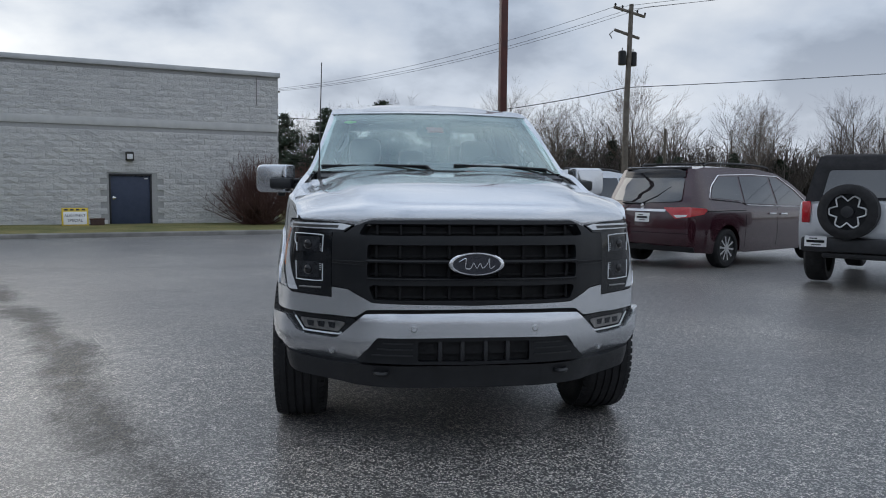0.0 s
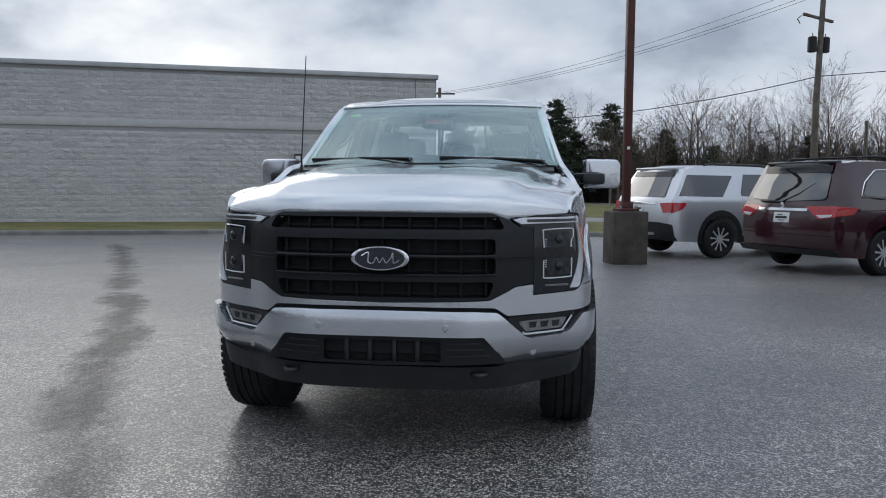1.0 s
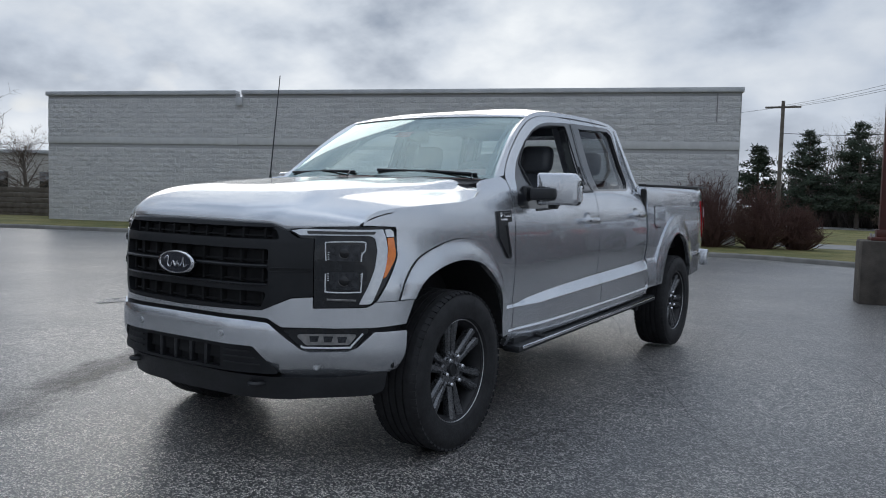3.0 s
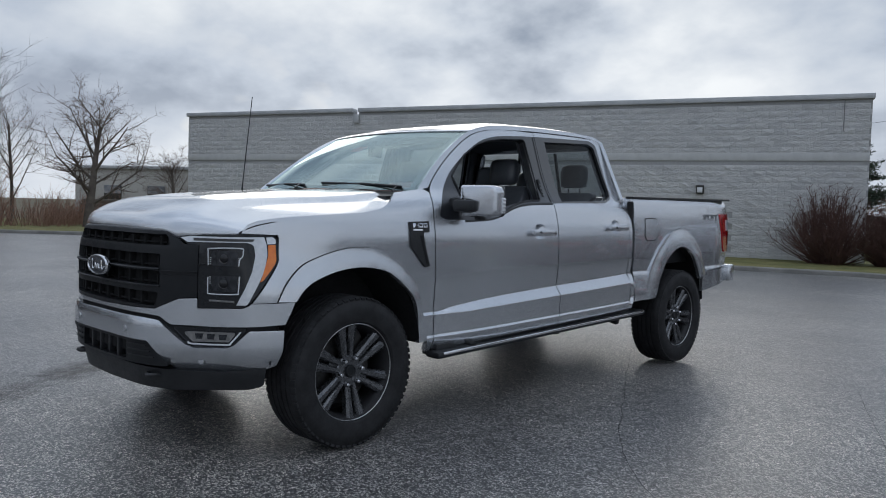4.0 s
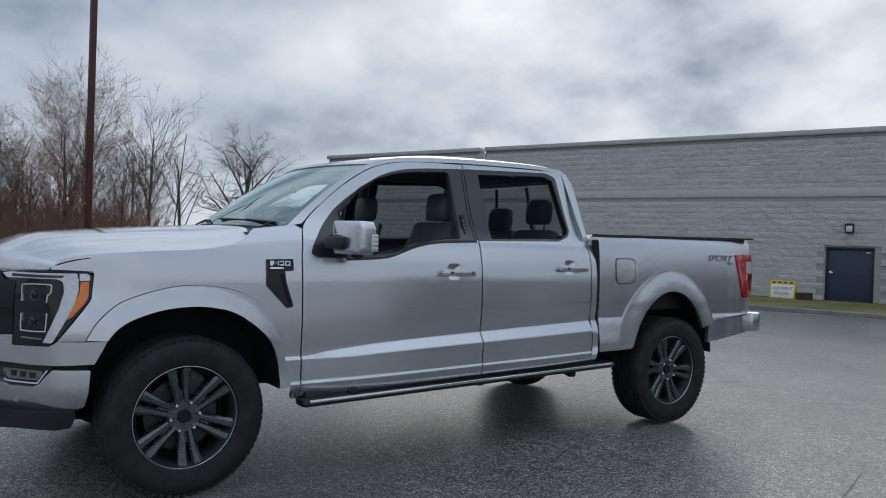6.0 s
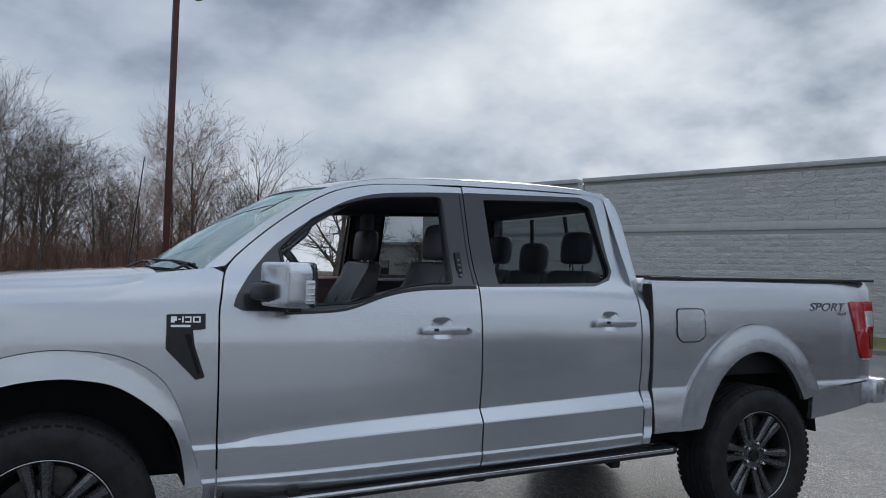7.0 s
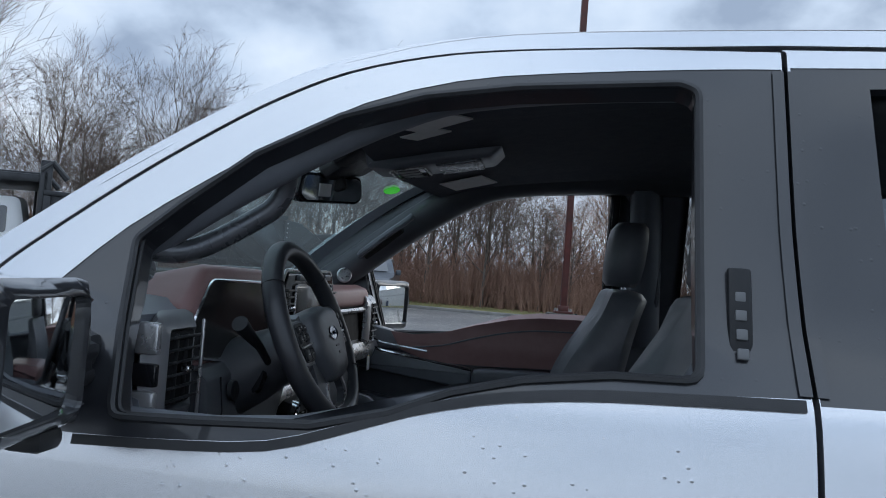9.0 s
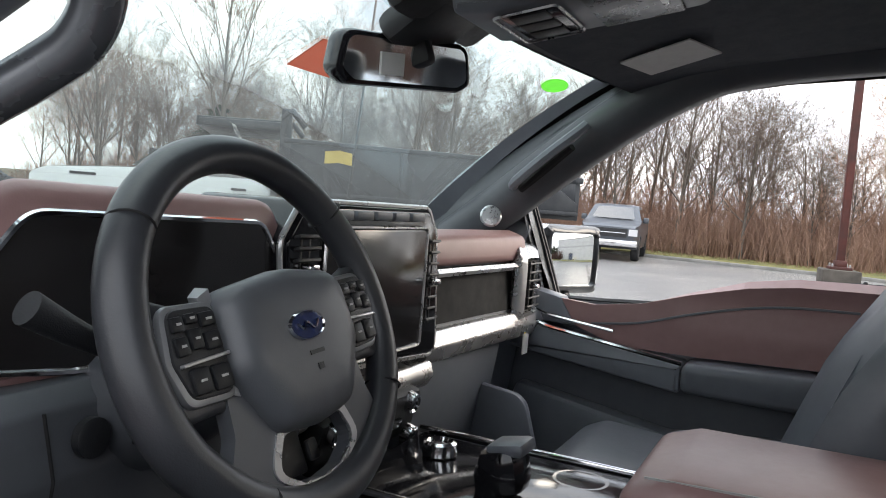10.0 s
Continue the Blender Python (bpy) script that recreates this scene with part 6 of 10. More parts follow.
# wheels
def wheel_meshes():
    tyre = [(-0.105, 0.262), (-0.128, 0.275), (-0.137, 0.31), (-0.138, 0.345), (-0.134, 0.372), (-0.130, 0.378), (-0.124, 0.398), (-0.112, 0.408), (-0.09, 0.4115)]
    for g in (-0.062, -0.02, 0.02, 0.062):
        tyre += [(g - 0.006, 0.412), (g - 0.0045, 0.403), (g + 0.0045, 0.403), (g + 0.006, 0.412)]
    tyre += [(-a, r) for a, r in tyre[8::-1]]
    tb = lathe(tyre + [(0.100, 0.255), (-0.100, 0.255)], 72, "x", closed=True)
    # tread blocks on the shoulders
    for k in range(64):
        t = 2 * math.pi * k / 64
        for sx in (-1, 1):
            rbox(tb, (0.030, 0.026, 0.012), Matrix.Rotation(t, 4, "X") @ pose(sx * 0.114, 0, 0.4025, 0, sx * 18, 0), 0)
    bmesh.ops.scale(tb, vec=(1.0, 0.983, 0.983), verts=tb.verts)
    rim = lathe([(0.108, 0.258), (0.112, 0.266), (0.106, 0.268), (0.098, 0.255), (0.075, 0.240), (-0.09, 0.232), (-0.10, 0.255), (-0.10, 0.228), (0.07, 0.232), (0.092, 0.248)], 64, "x", closed=True)
    spoke = bmesh.new()
    for sgn in (-1, 1):
        ringlist = []
        for r, x, off, w in ((0.055, 0.072, 0.0190, 0.0165), (0.12, 0.080, 0.0240, 0.0190), (0.19, 0.088, 0.0310, 0.0235), (0.252, 0.098, 0.0385, 0.0290)):
            c = sgn * off
            ringlist.append([(x - 0.040, c - w, r), (x - 0.012, c - w, r), (x, c - w * 0.62, r), (x + 0.002, c + sgn * w * 0.30, r), (x - 0.007, c + w * (0.9 if sgn > 0 else 0.62), r), (x - 0.012, c + w, r), (x - 0.040, c + w, r)] if sgn > 0 else [(x - 0.040, c - w, r), (x - 0.012, c - w, r), (x - 0.007, c - w * 0.9, r), (x + 0.002, c - w * 0.30, r), (x, c + w * 0.62, r), (x - 0.012, c + w, r), (x - 0.040, c + w, r)])
        loft(ringlist, True, spoke)
    web = [[(0.045, -0.03 - 0.1 * (r - 0.05), r), (0.06, -0.02, r), (0.06, 0.02, r), (0.045, 0.03 + 0.1 * (r - 0.05), r)] for r in (0.05, 0.14)]
    loft(web, True, spoke)
    hub = lathe([(0.03, 0.088), (0.066, 0.087), (0.074, 0.080), (0.074, 0.042)], 36, "x")
    cap = lathe([(0.07, 0.036), (0.084, 0.034), (0.088, 0.030), (0.088, 0.026), (0.085, 0.024), (0.085, 0.001)], 32, "x")
    nut = lathe([(0.07, 0.0135), (0.088, 0.0125), (0.094, 0.008), (0.095, 0.002)], 8, "x")
    disc = lathe([(0.005, 0.185), (0.005, 0.09), (-0.02, 0.09), (-0.02, 0.185)], 48, "x", closed=True)
    cal = prism(fillet([(0.10, 0.03, 0.02), (0.20, 0.05, 0.02), (0.205, 0.13, 0.03), (0.16, 0.17, 0.03), (0.09, 0.10, 0.02)]), "x", -0.05, 0.032, 0.01)
    back = lathe([(-0.05, 0.225), (-0.06, 0.05)], 36, "x")
    edge = tube([(0.111, 0.259 * math.cos(a), 0.259 * math.sin(a)) for a in (2 * math.pi * k / 64 for k in range(64))], 0.0028, 6, True)
    return tb, rim, spoke, hub, cap, nut, disc, cal, back, edge


def mesh_of(bm, name, material, sharp=38):
    me = bpy.data.meshes.new(name)
    bm.to_mesh(me)
    bm.free()
    finish(me, material, sharp)
    return me


def put(name, me, parent, m=None, label=""):
    ob = new(name, me)
    ob.parent = parent
    if m is not None:
        ob.matrix_local = m
    return tagged(ob, label)


tb, rim, spoke, hub, capm, nut, disc, cal, back, edge = wheel_meshes()
WM = {"tyre": mesh_of(tb, "tyre", RUBBER), "rim": mesh_of(rim, "rim", BARREL), "spoke": mesh_of(spoke, "spoke", RIMGREY, 30), "hub": mesh_of(hub, "hub", RIMGREY), "hub_cap": mesh_of(capm, "hub_cap", GRILLEGREY),
      "lug_nut": mesh_of(nut, "lug_nut", CHROME), "brake_disc": mesh_of(disc, "brake_disc", DULLSTEEL), "caliper": mesh_of(cal, "caliper", DULLSTEEL), "dust_shield": mesh_of(back, "dust_shield", SHADOWBLACK), "rim_edge": mesh_of(edge, "rim_edge", SATIN)}
for s in (1, -1):
    for yc, turn in ((0.0, 8.0), (YR, 21.0)):
        base = put("wheel", WM["tyre"], truck, pose(s * 0.843, yc, RH, 0, 0, 0 if s > 0 else 180), "black tyre on a six-spoke gunmetal rim")
        put("rim", WM["rim"], base, pose(0, 0, 0, turn, 0, 0))
        for k in range(6):
            put("spoke", WM["spoke"], base, pose(0, 0, 0, turn + 60 * k, 0, 0))
            m = Matrix.Rotation(radians(turn + 60 * k + 30), 4, "X") @ pose(0.008, 0, 0.0735)
            put("lug_nut", WM["lug_nut"], base, m)
        for nm in ("hub", "hub_cap", "brake_disc", "dust_shield", "rim_edge"):
            put(nm, WM[nm], base)
        put("caliper", WM["caliper"], base, pose(0, 0, 0, 40 if s > 0 else 130, 0, 0))

# ---- cab interior ----
SCREEN = simple("dark_screen_glass", (0.016, 0.015, 0.016), (0.022, 0.020, 0.020), 0.16, scale=2)
STITCH = simple("pale_stitching", (0.35, 0.34, 0.33), (0.42, 0.41, 0.4), 0.7)
PAPER = simple("pale_paper", (0.74, 0.72, 0.69), (0.80, 0.78, 0.75), 0.8, scale=40)
SATINGREY = simple("satin_grey_trim", (0.26, 0.267, 0.28), (0.31, 0.317, 0.33), 0.34, 0.6, scale=5)
VENTDARK = simple("dark_vent_trim", (0.11, 0.118, 0.130), (0.14, 0.148, 0.16), 0.28, 0.5, scale=6)
PADGREY = simple("dark_grey_airbag_skin", (0.072, 0.077, 0.086), (0.080, 0.085, 0.095), 0.40, scale=30, bump=0.0001, bscale=700, rvar=0.02)
RIMLEATHER = simple("black_wheel_leather", (0.030, 0.032, 0.037), (0.036, 0.038, 0.043), 0.36, scale=30, bump=0.00012, bscale=420, rvar=0.02)
EMBLEMBLUE = simple("blue_enamel", (0.010, 0.022, 0.085), (0.014, 0.028, 0.10), 0.15, Coat_Weight=1.0)
TRIMSILVER = simple("brushed_silver_trim", (0.50, 0.50, 0.51), (0.56, 0.56, 0.57), 0.28, 0.75, scale=5)

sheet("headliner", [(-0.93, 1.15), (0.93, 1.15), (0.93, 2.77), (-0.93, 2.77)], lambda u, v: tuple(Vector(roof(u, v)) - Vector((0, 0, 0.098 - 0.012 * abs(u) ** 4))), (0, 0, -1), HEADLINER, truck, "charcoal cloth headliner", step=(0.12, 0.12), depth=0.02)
part("cab_floor", boxes(((1.62, 2.2, 0.05), pose(0, 1.75, 0.62), 0.01)), CARPET, truck, "black carpeted floor")
part("firewall", boxes(((1.6, 0.05, 0.78), pose(0, 0.60, 0.99), 0.01)), SHADOWBLACK, truck)

# dashboard
def dash_ring(x, drop=0.0):
    bow = 0.05 * (x / 0.8) ** 2
    return [(x, y + bow * 0.6, z) for y, z in ((0.60, 1.345), (0.66, 1.385), (0.76, 1.405), (0.84, 1.400), (0.872, 1.380), (0.868, 1.345), (0.845, 1.335), (0.845, 1.262), (0.880, 1.252), (0.888, 1.215), (0.85, 1.18), (0.83, 1.02), (0.78, 0.90), (0.62, 0.88))]


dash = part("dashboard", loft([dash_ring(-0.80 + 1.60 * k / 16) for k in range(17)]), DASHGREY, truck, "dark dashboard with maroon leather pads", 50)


def bar(ring, x0, x1, n=8, bow_=0.03):
    """A rounded profile (y, z) along the dash."""
    out = []
    for k in range(n + 1):
        x = x0 + (x1 - x0) * k / n
        out.append([(x, y + bow_ * (x / 0.8) ** 2, z) for y, z in ring])
    return loft(out)


part("passenger_pad", bar(fillet([(0.78, 1.400), (0.84, 1.418, 0.02), (0.882, 1.405, 0.02), (0.892, 1.352, 0.015), (0.85, 1.342)], 3), -0.255, -0.70), BROWN, dash, "maroon leather dash pad", 60)
part("shelf_trim", bar([(0.872, 1.338), (0.895, 1.346), (0.900, 1.338), (0.895, 1.330)], -0.26, -0.66), TRIMSILVER, dash, "silver trim strip")
part("shelf", bar([(0.80, 1.330), (0.882, 1.330), (0.882, 1.326), (0.806, 1.326), (0.806, 1.268), (0.88, 1.264), (0.88, 1.256), (0.80, 1.256)], -0.25, -0.66, 6), SHADOWBLACK, dash, "open black shelf")
part("lower_trim", bar(fillet([(0.86, 1.236), (0.898, 1.230, 0.01), (0.912, 1.200, 0.012), (0.900, 1.170, 0.012), (0.86, 1.165)], 3), -0.22, -0.80), TRIMSILVER, dash, "broad satin silver trim")
part("lower_trim", bar(fillet([(0.86, 1.185), (0.905, 1.18, 0.01), (0.915, 1.155, 0.012), (0.900, 1.13, 0.012), (0.86, 1.13)], 3), 0.20, -0.24), TRIMSILVER, dash, "satin silver trim")
# solid black bar: the shelf's inner shade put in as a shape
part("shelf_shade", bar([(0.83, 1.332), (0.8765, 1.334), (0.8865, 1.238), (0.83, 1.234)], -0.25, -0.655, 6), SHADOWBLACK, dash, "black filler standing for the shade inside the shelf")
part("glovebox", boxes(((0.42, 0.05, 0.24), pose(-0.45, 0.85, 1.06, -8, 0, 0), 0.03)), DASHGREY, dash, "dark glove box lid")
part("knee_panel", prism(fillet([(0.80, 0.83, 0.02), (0.98, 0.83, 0.03), (1.02, 0.93, 0.03), (0.98, 1.06, 0.05), (0.80, 1.08, 0.02)]), "x", -0.60, -0.575, 0.008), DASHGREY, dash, "side of the centre console")


def air_vent(x0, x1, z0, z1, y, slats, parent, vertical_tab=True):
    vb = part("air_vent", boxes(((x1 - x0, 0.02, z1 - z0), pose((x0 + x1) / 2, y - 0.012, (z0 + z1) / 2), 0.004)), SHADOWBLACK, parent, "black air vent")
    for k in range(slats):
        part("slat", boxes(((x1 - x0 - 0.006, 0.02, 0.0045), pose((x0 + x1) / 2, y + 0.003, z0 + (z1 - z0) * (k + 0.5) / slats, 18, 0, 0), 0.001)), BLACKPLASTIC, vb)
    for k in (1, 2):
        part("vane", boxes(((0.004, 0.012, z1 - z0 - 0.008), pose(x0 + (x1 - x0) * k / 3, y - 0.002, (z0 + z1) / 2), 0.001)), BLACKPLASTIC, vb)
    part("tab", boxes(((0.022, 0.016, 0.010), pose((x0 + x1) / 2, y + 0.014, (z0 + z1) / 2), 0.003)), CHROME, vb)
    return vb


# outer vents with brushed surrounds
for s, y0 in ((1, 0.92), (-1, 0.92)):
    x0, x1 = (0.655, 0.755) if s > 0 else (-0.755, -0.668)
    air_vent(x0, x1, 1.232, 1.352, y0 + 0.005, 6, dash)
    outer = fillet([(x0 - 0.014, 1.385, 0.03), (x1 + 0.036, 1.385, 0.05), (x1 + 0.036, 1.172, 0.055), (x0 - 0.014, 1.172, 0.03)], 6)
    cx_, cz_ = (x0 + x1) / 2 + 0.01, 1.288
    inner = fillet([(x0 - 0.002, 1.357, 0.012), (x1 + 0.004, 1.357, 0.016), (x1 + 0.004, 1.227, 0.016), (x0 - 0.002, 1.227, 0.012)], 4)
    sr = sheet("vent_surround", outer, lambda u, v, y_=y0, c_=cx_, z_=cz_: (u, y_ + 0.014 - 0.030 * min(1.5, max(abs(u - c_) / 0.075, abs(v - z_) / 0.097)) ** 5, v), (0, 1, 0), TRIMSILVER if s < 0 else SATINGREY, dash, "brushed vent surround", step=(0.03, 0.04), holes=[inner], depth=0.09)
    if s > 0:
        part("vent_edge", boxes(((0.005, 0.006, 0.16), pose(x0 - 0.004, y0 + 0.016, 1.290, 0, 0, 0), 0.002)), TRIMSILVER, sr, "bright edge strip")
        for z_, h_ in ((1.345, 0.05), (1.235, 0.06)):
            part("vent_blade", boxes(((0.016, 0.085, h_), pose(x1 + 0.036, y0 - 0.03, z_), 0.006)), TRIMSILVER, sr, "brushed silver end piece")
        part("vent_blade", boxes(((0.014, 0.085, 0.036), pose(x1 + 0.036, y0 - 0.03, 1.289), 0.004)), GLOSSBLACK, sr)

# instrument hood and screen
hood_o = fillet([(0.185, 1.262, 0.02), (0.195, 1.40, 0.05), (0.235, 1.455, 0.04), (0.59, 1.462, 0.05), (0.655, 1.385, 0.04), (0.665, 1.272, 0.02)], 5)
hm = prism(hood_o, "y", 0.66, 0.905, 0.018, seg=3)
for v in hm.verts:
    if v.co.y < 0.75:
        v.co.z = min(v.co.z, 1.39 + 0.25 * (v.co.z - 1.39)) if v.co.z > 1.39 else v.co.z
ih = part("instrument_hood", hm, BROWN, dash, "maroon leather instrument hood", 60)
scr_o = fillet([(0.218, 1.282, 0.03), (0.228, 1.385, 0.04), (0.262, 1.428, 0.03), (0.575, 1.434, 0.04), (0.632, 1.365, 0.03), (0.640, 1.300, 0.03), (0.52, 1.285, 0.06)], 5)
part("instrument_screen", prism(scr_o, "y", 0.895, 0.909), SCREEN, ih, "black instrument screen")
part("screen_rim", tube([(x, 0.909, z) for x, z in scr_o], 0.0035, 6, True), CHROME, ih, "thin chrome rim")
sc_ = part("steering_cover", bar(fillet([(0.84, 1.284), (0.902, 1.280, 0.008), (0.920, 1.262, 0.012), (0.925, 1.20, 0.03), (0.905, 1.10, 0.05), (0.875, 0.98, 0.03), (0.82, 0.92), (0.80, 1.0)], 3), 0.165, 0.640, 10, 0.04), PADGREY, dash, "dark lower panel under the instrument screen", 60)
part("start_button", moved(lathe([(0.0, 0.019), (0.008, 0.0185), (0.010, 0.015), (0.0085, 0.002)], 28, "y"), pose(0.530, 0.945, 1.232, 4, 0, 0)), BLACKPLASTIC, sc_, "round black start button")
part("panel_seam", tube([(0.575, 0.942, 1.262), (0.565, 0.945, 1.20), (0.562, 0.926, 1.10), (0.565, 0.896, 0.99)], 0.0018, 5), SHADOWBLACK, sc_)

# centre stack
cs_o = fillet([(0.215, 1.225, 0.02), (0.238, 1.405, 0.03), (0.198, 1.459, 0.02), (-0.165, 1.459, 0.025), (-0.200, 1.415, 0.02), (-0.232, 1.195, 0.03)], 4)
stack = part("centre_fascia", moved(prism(cs_o, "y", 0.74, 0.925, 0.012, seg=3), pose(0, 0, 0)), GLOSSBLACK, dash, "gloss black centre stack with a touch screen")
part("stack_rim", tube([(x, 0.918, z) for x, z in cs_o], 0.004, 6, True), TRIMSILVER, stack, "thin silver rim")
part("touch_screen", boxes(((0.295, 0.01, 0.195), pose(0.004, 0.927, 1.325), 0.006)), SCREEN, stack, "dark touch screen")
part("screen_bezel", tube([(x, 0.930, z) for x, z in fillet([(0.152, 1.425, 0.008), (-0.146, 1.425, 0.008), (-0.146, 1.226, 0.008), (0.152, 1.226, 0.008)], 3)], 0.003, 6, True), TRIMSILVER, stack)
air_vent(0.164, 0.220, 1.325, 1.418, 0.922, 6, stack)
air_vent(-0.196, -0.156, 1.255, 1.41, 0.922, 8, stack)
for k in range(5):
    part("button", boxes(((0.046, 0.012, 0.014), pose(0.115 - 0.055 * k, 0.928, 1.442), 0.003)), DASHGREY, stack, "row of small buttons")
part("climate_panel", boxes(((0.30, 0.05, 0.085), pose(-0.02, 0.90, 1.11, -14, 0, 0), 0.01)), GRILLEGREY, stack, "climate control panel")
for x in (0.10, -0.13):
    for z in (1.13, 1.075):
        part("knob", moved(lathe([(0, 0.019), (0.016, 0.018), (0.018, 0.014), (0.014, 0.011)], 24, "y"), pose(x, 0.925, z, -14, 0, 0)), CHROME, stack, "chrome control knob")
for k in range(5):
    part("key", boxes(((0.030, 0.008, 0.014), pose(0.055 - 0.036 * k, 0.928, 1.10, -14, 0, 0), 0.002)), GLOSSBLACK, stack)
part("column_shroud", loft([[(0.43 + 0.075 * math.cos(t) * f, y + 0.0, z + 0.068 * math.sin(t) * f) for t in (2 * math.pi * k / 20 for k in range(20))] for y, z, f in ((0.80, 1.20, 1.35), (0.90, 1.235, 1.25), (0.98, 1.275, 1.05), (1.03, 1.305, 0.85))]), PADGREY, truck, "dark steering column shroud")
part("start_button", moved(lathe([(0, 0.023), (0.008, 0.022), (0.010, 0.017), (0.007, 0.015)], 24, "y"), pose(0.505, 0.985, 1.25, -20, 0, 35)), GLOSSBLACK, truck, "round start button")
part("knee_bolster", prism(fillet([(0.78, 0.92, 0.03), (0.86, 0.92, 0.03), (0.905, 1.05, 0.04), (0.905, 1.20, 0.03), (0.80, 1.22)]), "x", 0.20, 0.78, 0.02), DASHGREY, truck, "dark lower dash panel")
part("indicator_stalk", tube([(0.48, 1.00, 1.275), (0.55, 1.0, 1.32), (0.60, 0.995, 1.347), (0.632, 0.992, 1.366)], [0.007, 0.008, 0.012, 0.0145], 14), BLACKPLASTIC, truck, "black indicator stalk")

# steering wheel; local: x across, z up in the wheel's plane, y to the driver, its top leaning forward
WC = Vector((0.4217, 1.0629, 1.3401))
SWM = Matrix.Translation(WC) @ Matrix.Rotation(radians(23.9), 4, "X") @ Matrix.Rotation(radians(3.0), 4, "Y")
RIMR = 0.1775
steer = part("steering_wheel", moved(tube([(RIMR * math.cos(t), 0, RIMR * math.sin(t) * (0.985 if math.sin(t) > -0.5 else 0.96)) for t in (2 * math.pi * k / 72 for k in range(72))], 0.0185, 16, True, squash=1.12), SWM), RIMLEATHER, truck, "black leather steering wheel")
pad_line = fillet([(-0.088, 0.046, 0.03), (0.0, 0.058, 0.1), (0.088, 0.046, 0.03), (0.090, -0.028, 0.035), (0.052, -0.090, 0.03), (0.0, -0.096, 0.05), (-0.052, -0.090, 0.03), (-0.090, -0.028, 0.035)], 5)
pad = loft([[(x * f, y, z * f) for x, z in [(px_ * 1.02, pz_ * 0.98 - 0.006) for px_, pz_ in pad_line]] for y, f in ((-0.035, 0.96), (-0.004, 1.02), (0.012, 1.02), (0.024, 0.975), (0.032, 0.88), (0.036, 0.70), (0.037, 0.3))])
part("airbag_pad", moved(pad, SWM), PADGREY, steer, "dark airbag cover", 60)
for s in (1, -1):
    arm_ = prism(fillet([(s * 0.070, 0.040, 0.01), (s * 0.120, 0.034, 0.02), (s * 0.172, 0.052, 0.01), (s * 0.172, -0.062, 0.01), (s * 0.115, -0.060, 0.02), (s * 0.070, -0.062, 0.01)], 4), "y", -0.020, 0.006, 0.006)
    part("spoke", moved(arm_, SWM), RIMLEATHER, steer, "black side spoke", 60)
    fr_ = fillet([(s * 0.088, 0.034, 0.012), (s * 0.150, 0.036, 0.016), (s * 0.158, -0.012, 0.02), (s * 0.146, -0.050, 0.016), (s * 0.090, -0.052, 0.012)], 5)
    part("switch_frame", moved(prism(fr_, "y", -0.002, 0.0125, 0.004), SWM), SATINGREY, steer, "satin grey switch frame")
    pl_ = fillet([(s * 0.093, 0.029, 0.010), (s * 0.146, 0.031, 0.013), (s * 0.152, -0.012, 0.016), (s * 0.141, -0.044, 0.013), (s * 0.094, -0.046, 0.010)], 5)
    part("button_plate", moved(prism(pl_, "y", 0.004, 0.0155, 0.002), SWM), BLACKPLASTIC, steer, "black switch cluster")
    for x, z, w, h_ in ((0.106, 0.018, 0.018, 0.013), (0.124, 0.021, 0.014, 0.009), (0.140, 0.018, 0.014, 0.013), (0.106, 0.000, 0.018, 0.016), (0.124, 0.004, 0.014, 0.018), (0.141, 0.000, 0.014, 0.016), (0.107, -0.031, 0.021, 0.022), (0.131, -0.030, 0.020, 0.022)):
        part("switch", moved(boxes(((w, 0.006, h_), pose(s * x, 0.0165, z, 0, 0, 0), 0.0025)), SWM), GRILLEGREY, steer)
        part("switch_mark", moved(boxes(((w * 0.35, 0.0012, 0.002), pose(s * x, 0.0198, z), 0)), SWM), STITCH, steer)
    part("bright_line", moved(boxes(((0.054, 0.006, 0.0032), pose(s * 0.1205, 0.0175, -0.0145, 0, s * 2, 0), 0.001)), SWM), TRIMSILVER, steer)
    part("pad_facet", moved(loft([[(s * 0.080, -0.010, 0.046 * f + 0.004), (s * 0.096, -0.006, 0.040 * f + 0.002), (s * 0.098, 0.006, 0.038 * f), (s * 0.086, 0.010, 0.044 * f)] for f in (1.0, 0.2, -0.6, -1.2)]), SWM), SATINGREY, steer, "satin grey facet beside the airbag cover")


def wheel_plane(u, v):
    return tuple(SWM @ Vector((u, 0.008 - 0.10 * max(0.0, -v - 0.08), v)))


spoke_line = fillet([(-0.100, -0.045, 0.01), (0.100, -0.045, 0.01), (0.104, -0.085, 0.02), (0.122, -0.122, 0.015), (0.085, -0.156, 0.02), (0.0, -0.170, 0.05), (-0.085, -0.156, 0.02), (-0.122, -0.122, 0.015), (-0.104, -0.085, 0.02)], 4)
cut = fillet([(-0.046, -0.098, 0.010), (0.046, -0.098, 0.010), (0.062, -0.128, 0.014), (0.030, -0.147, 0.015), (0.0, -0.150), (-0.030, -0.147, 0.015), (-0.062, -0.128, 0.014)], 4)
sheet("lower_spoke", spoke_line, wheel_plane, SWM.to_3x3() @ Vector((0, 1, 0)), PADGREY, steer, "dark grey lower spoke", step=(0.02, 0.02), holes=[cut], depth=0.016)
sheet("spoke_edge", [(u * 1.16, -0.124 + (v + 0.124) * 1.22) for u, v in cut], wheel_plane, SWM.to_3x3() @ Vector((0, 1, 0)), TRIMSILVER, steer, "bright inner edge", step=(0.02, 0.02), holes=[cut], depth=0.004, lift=0.0022)
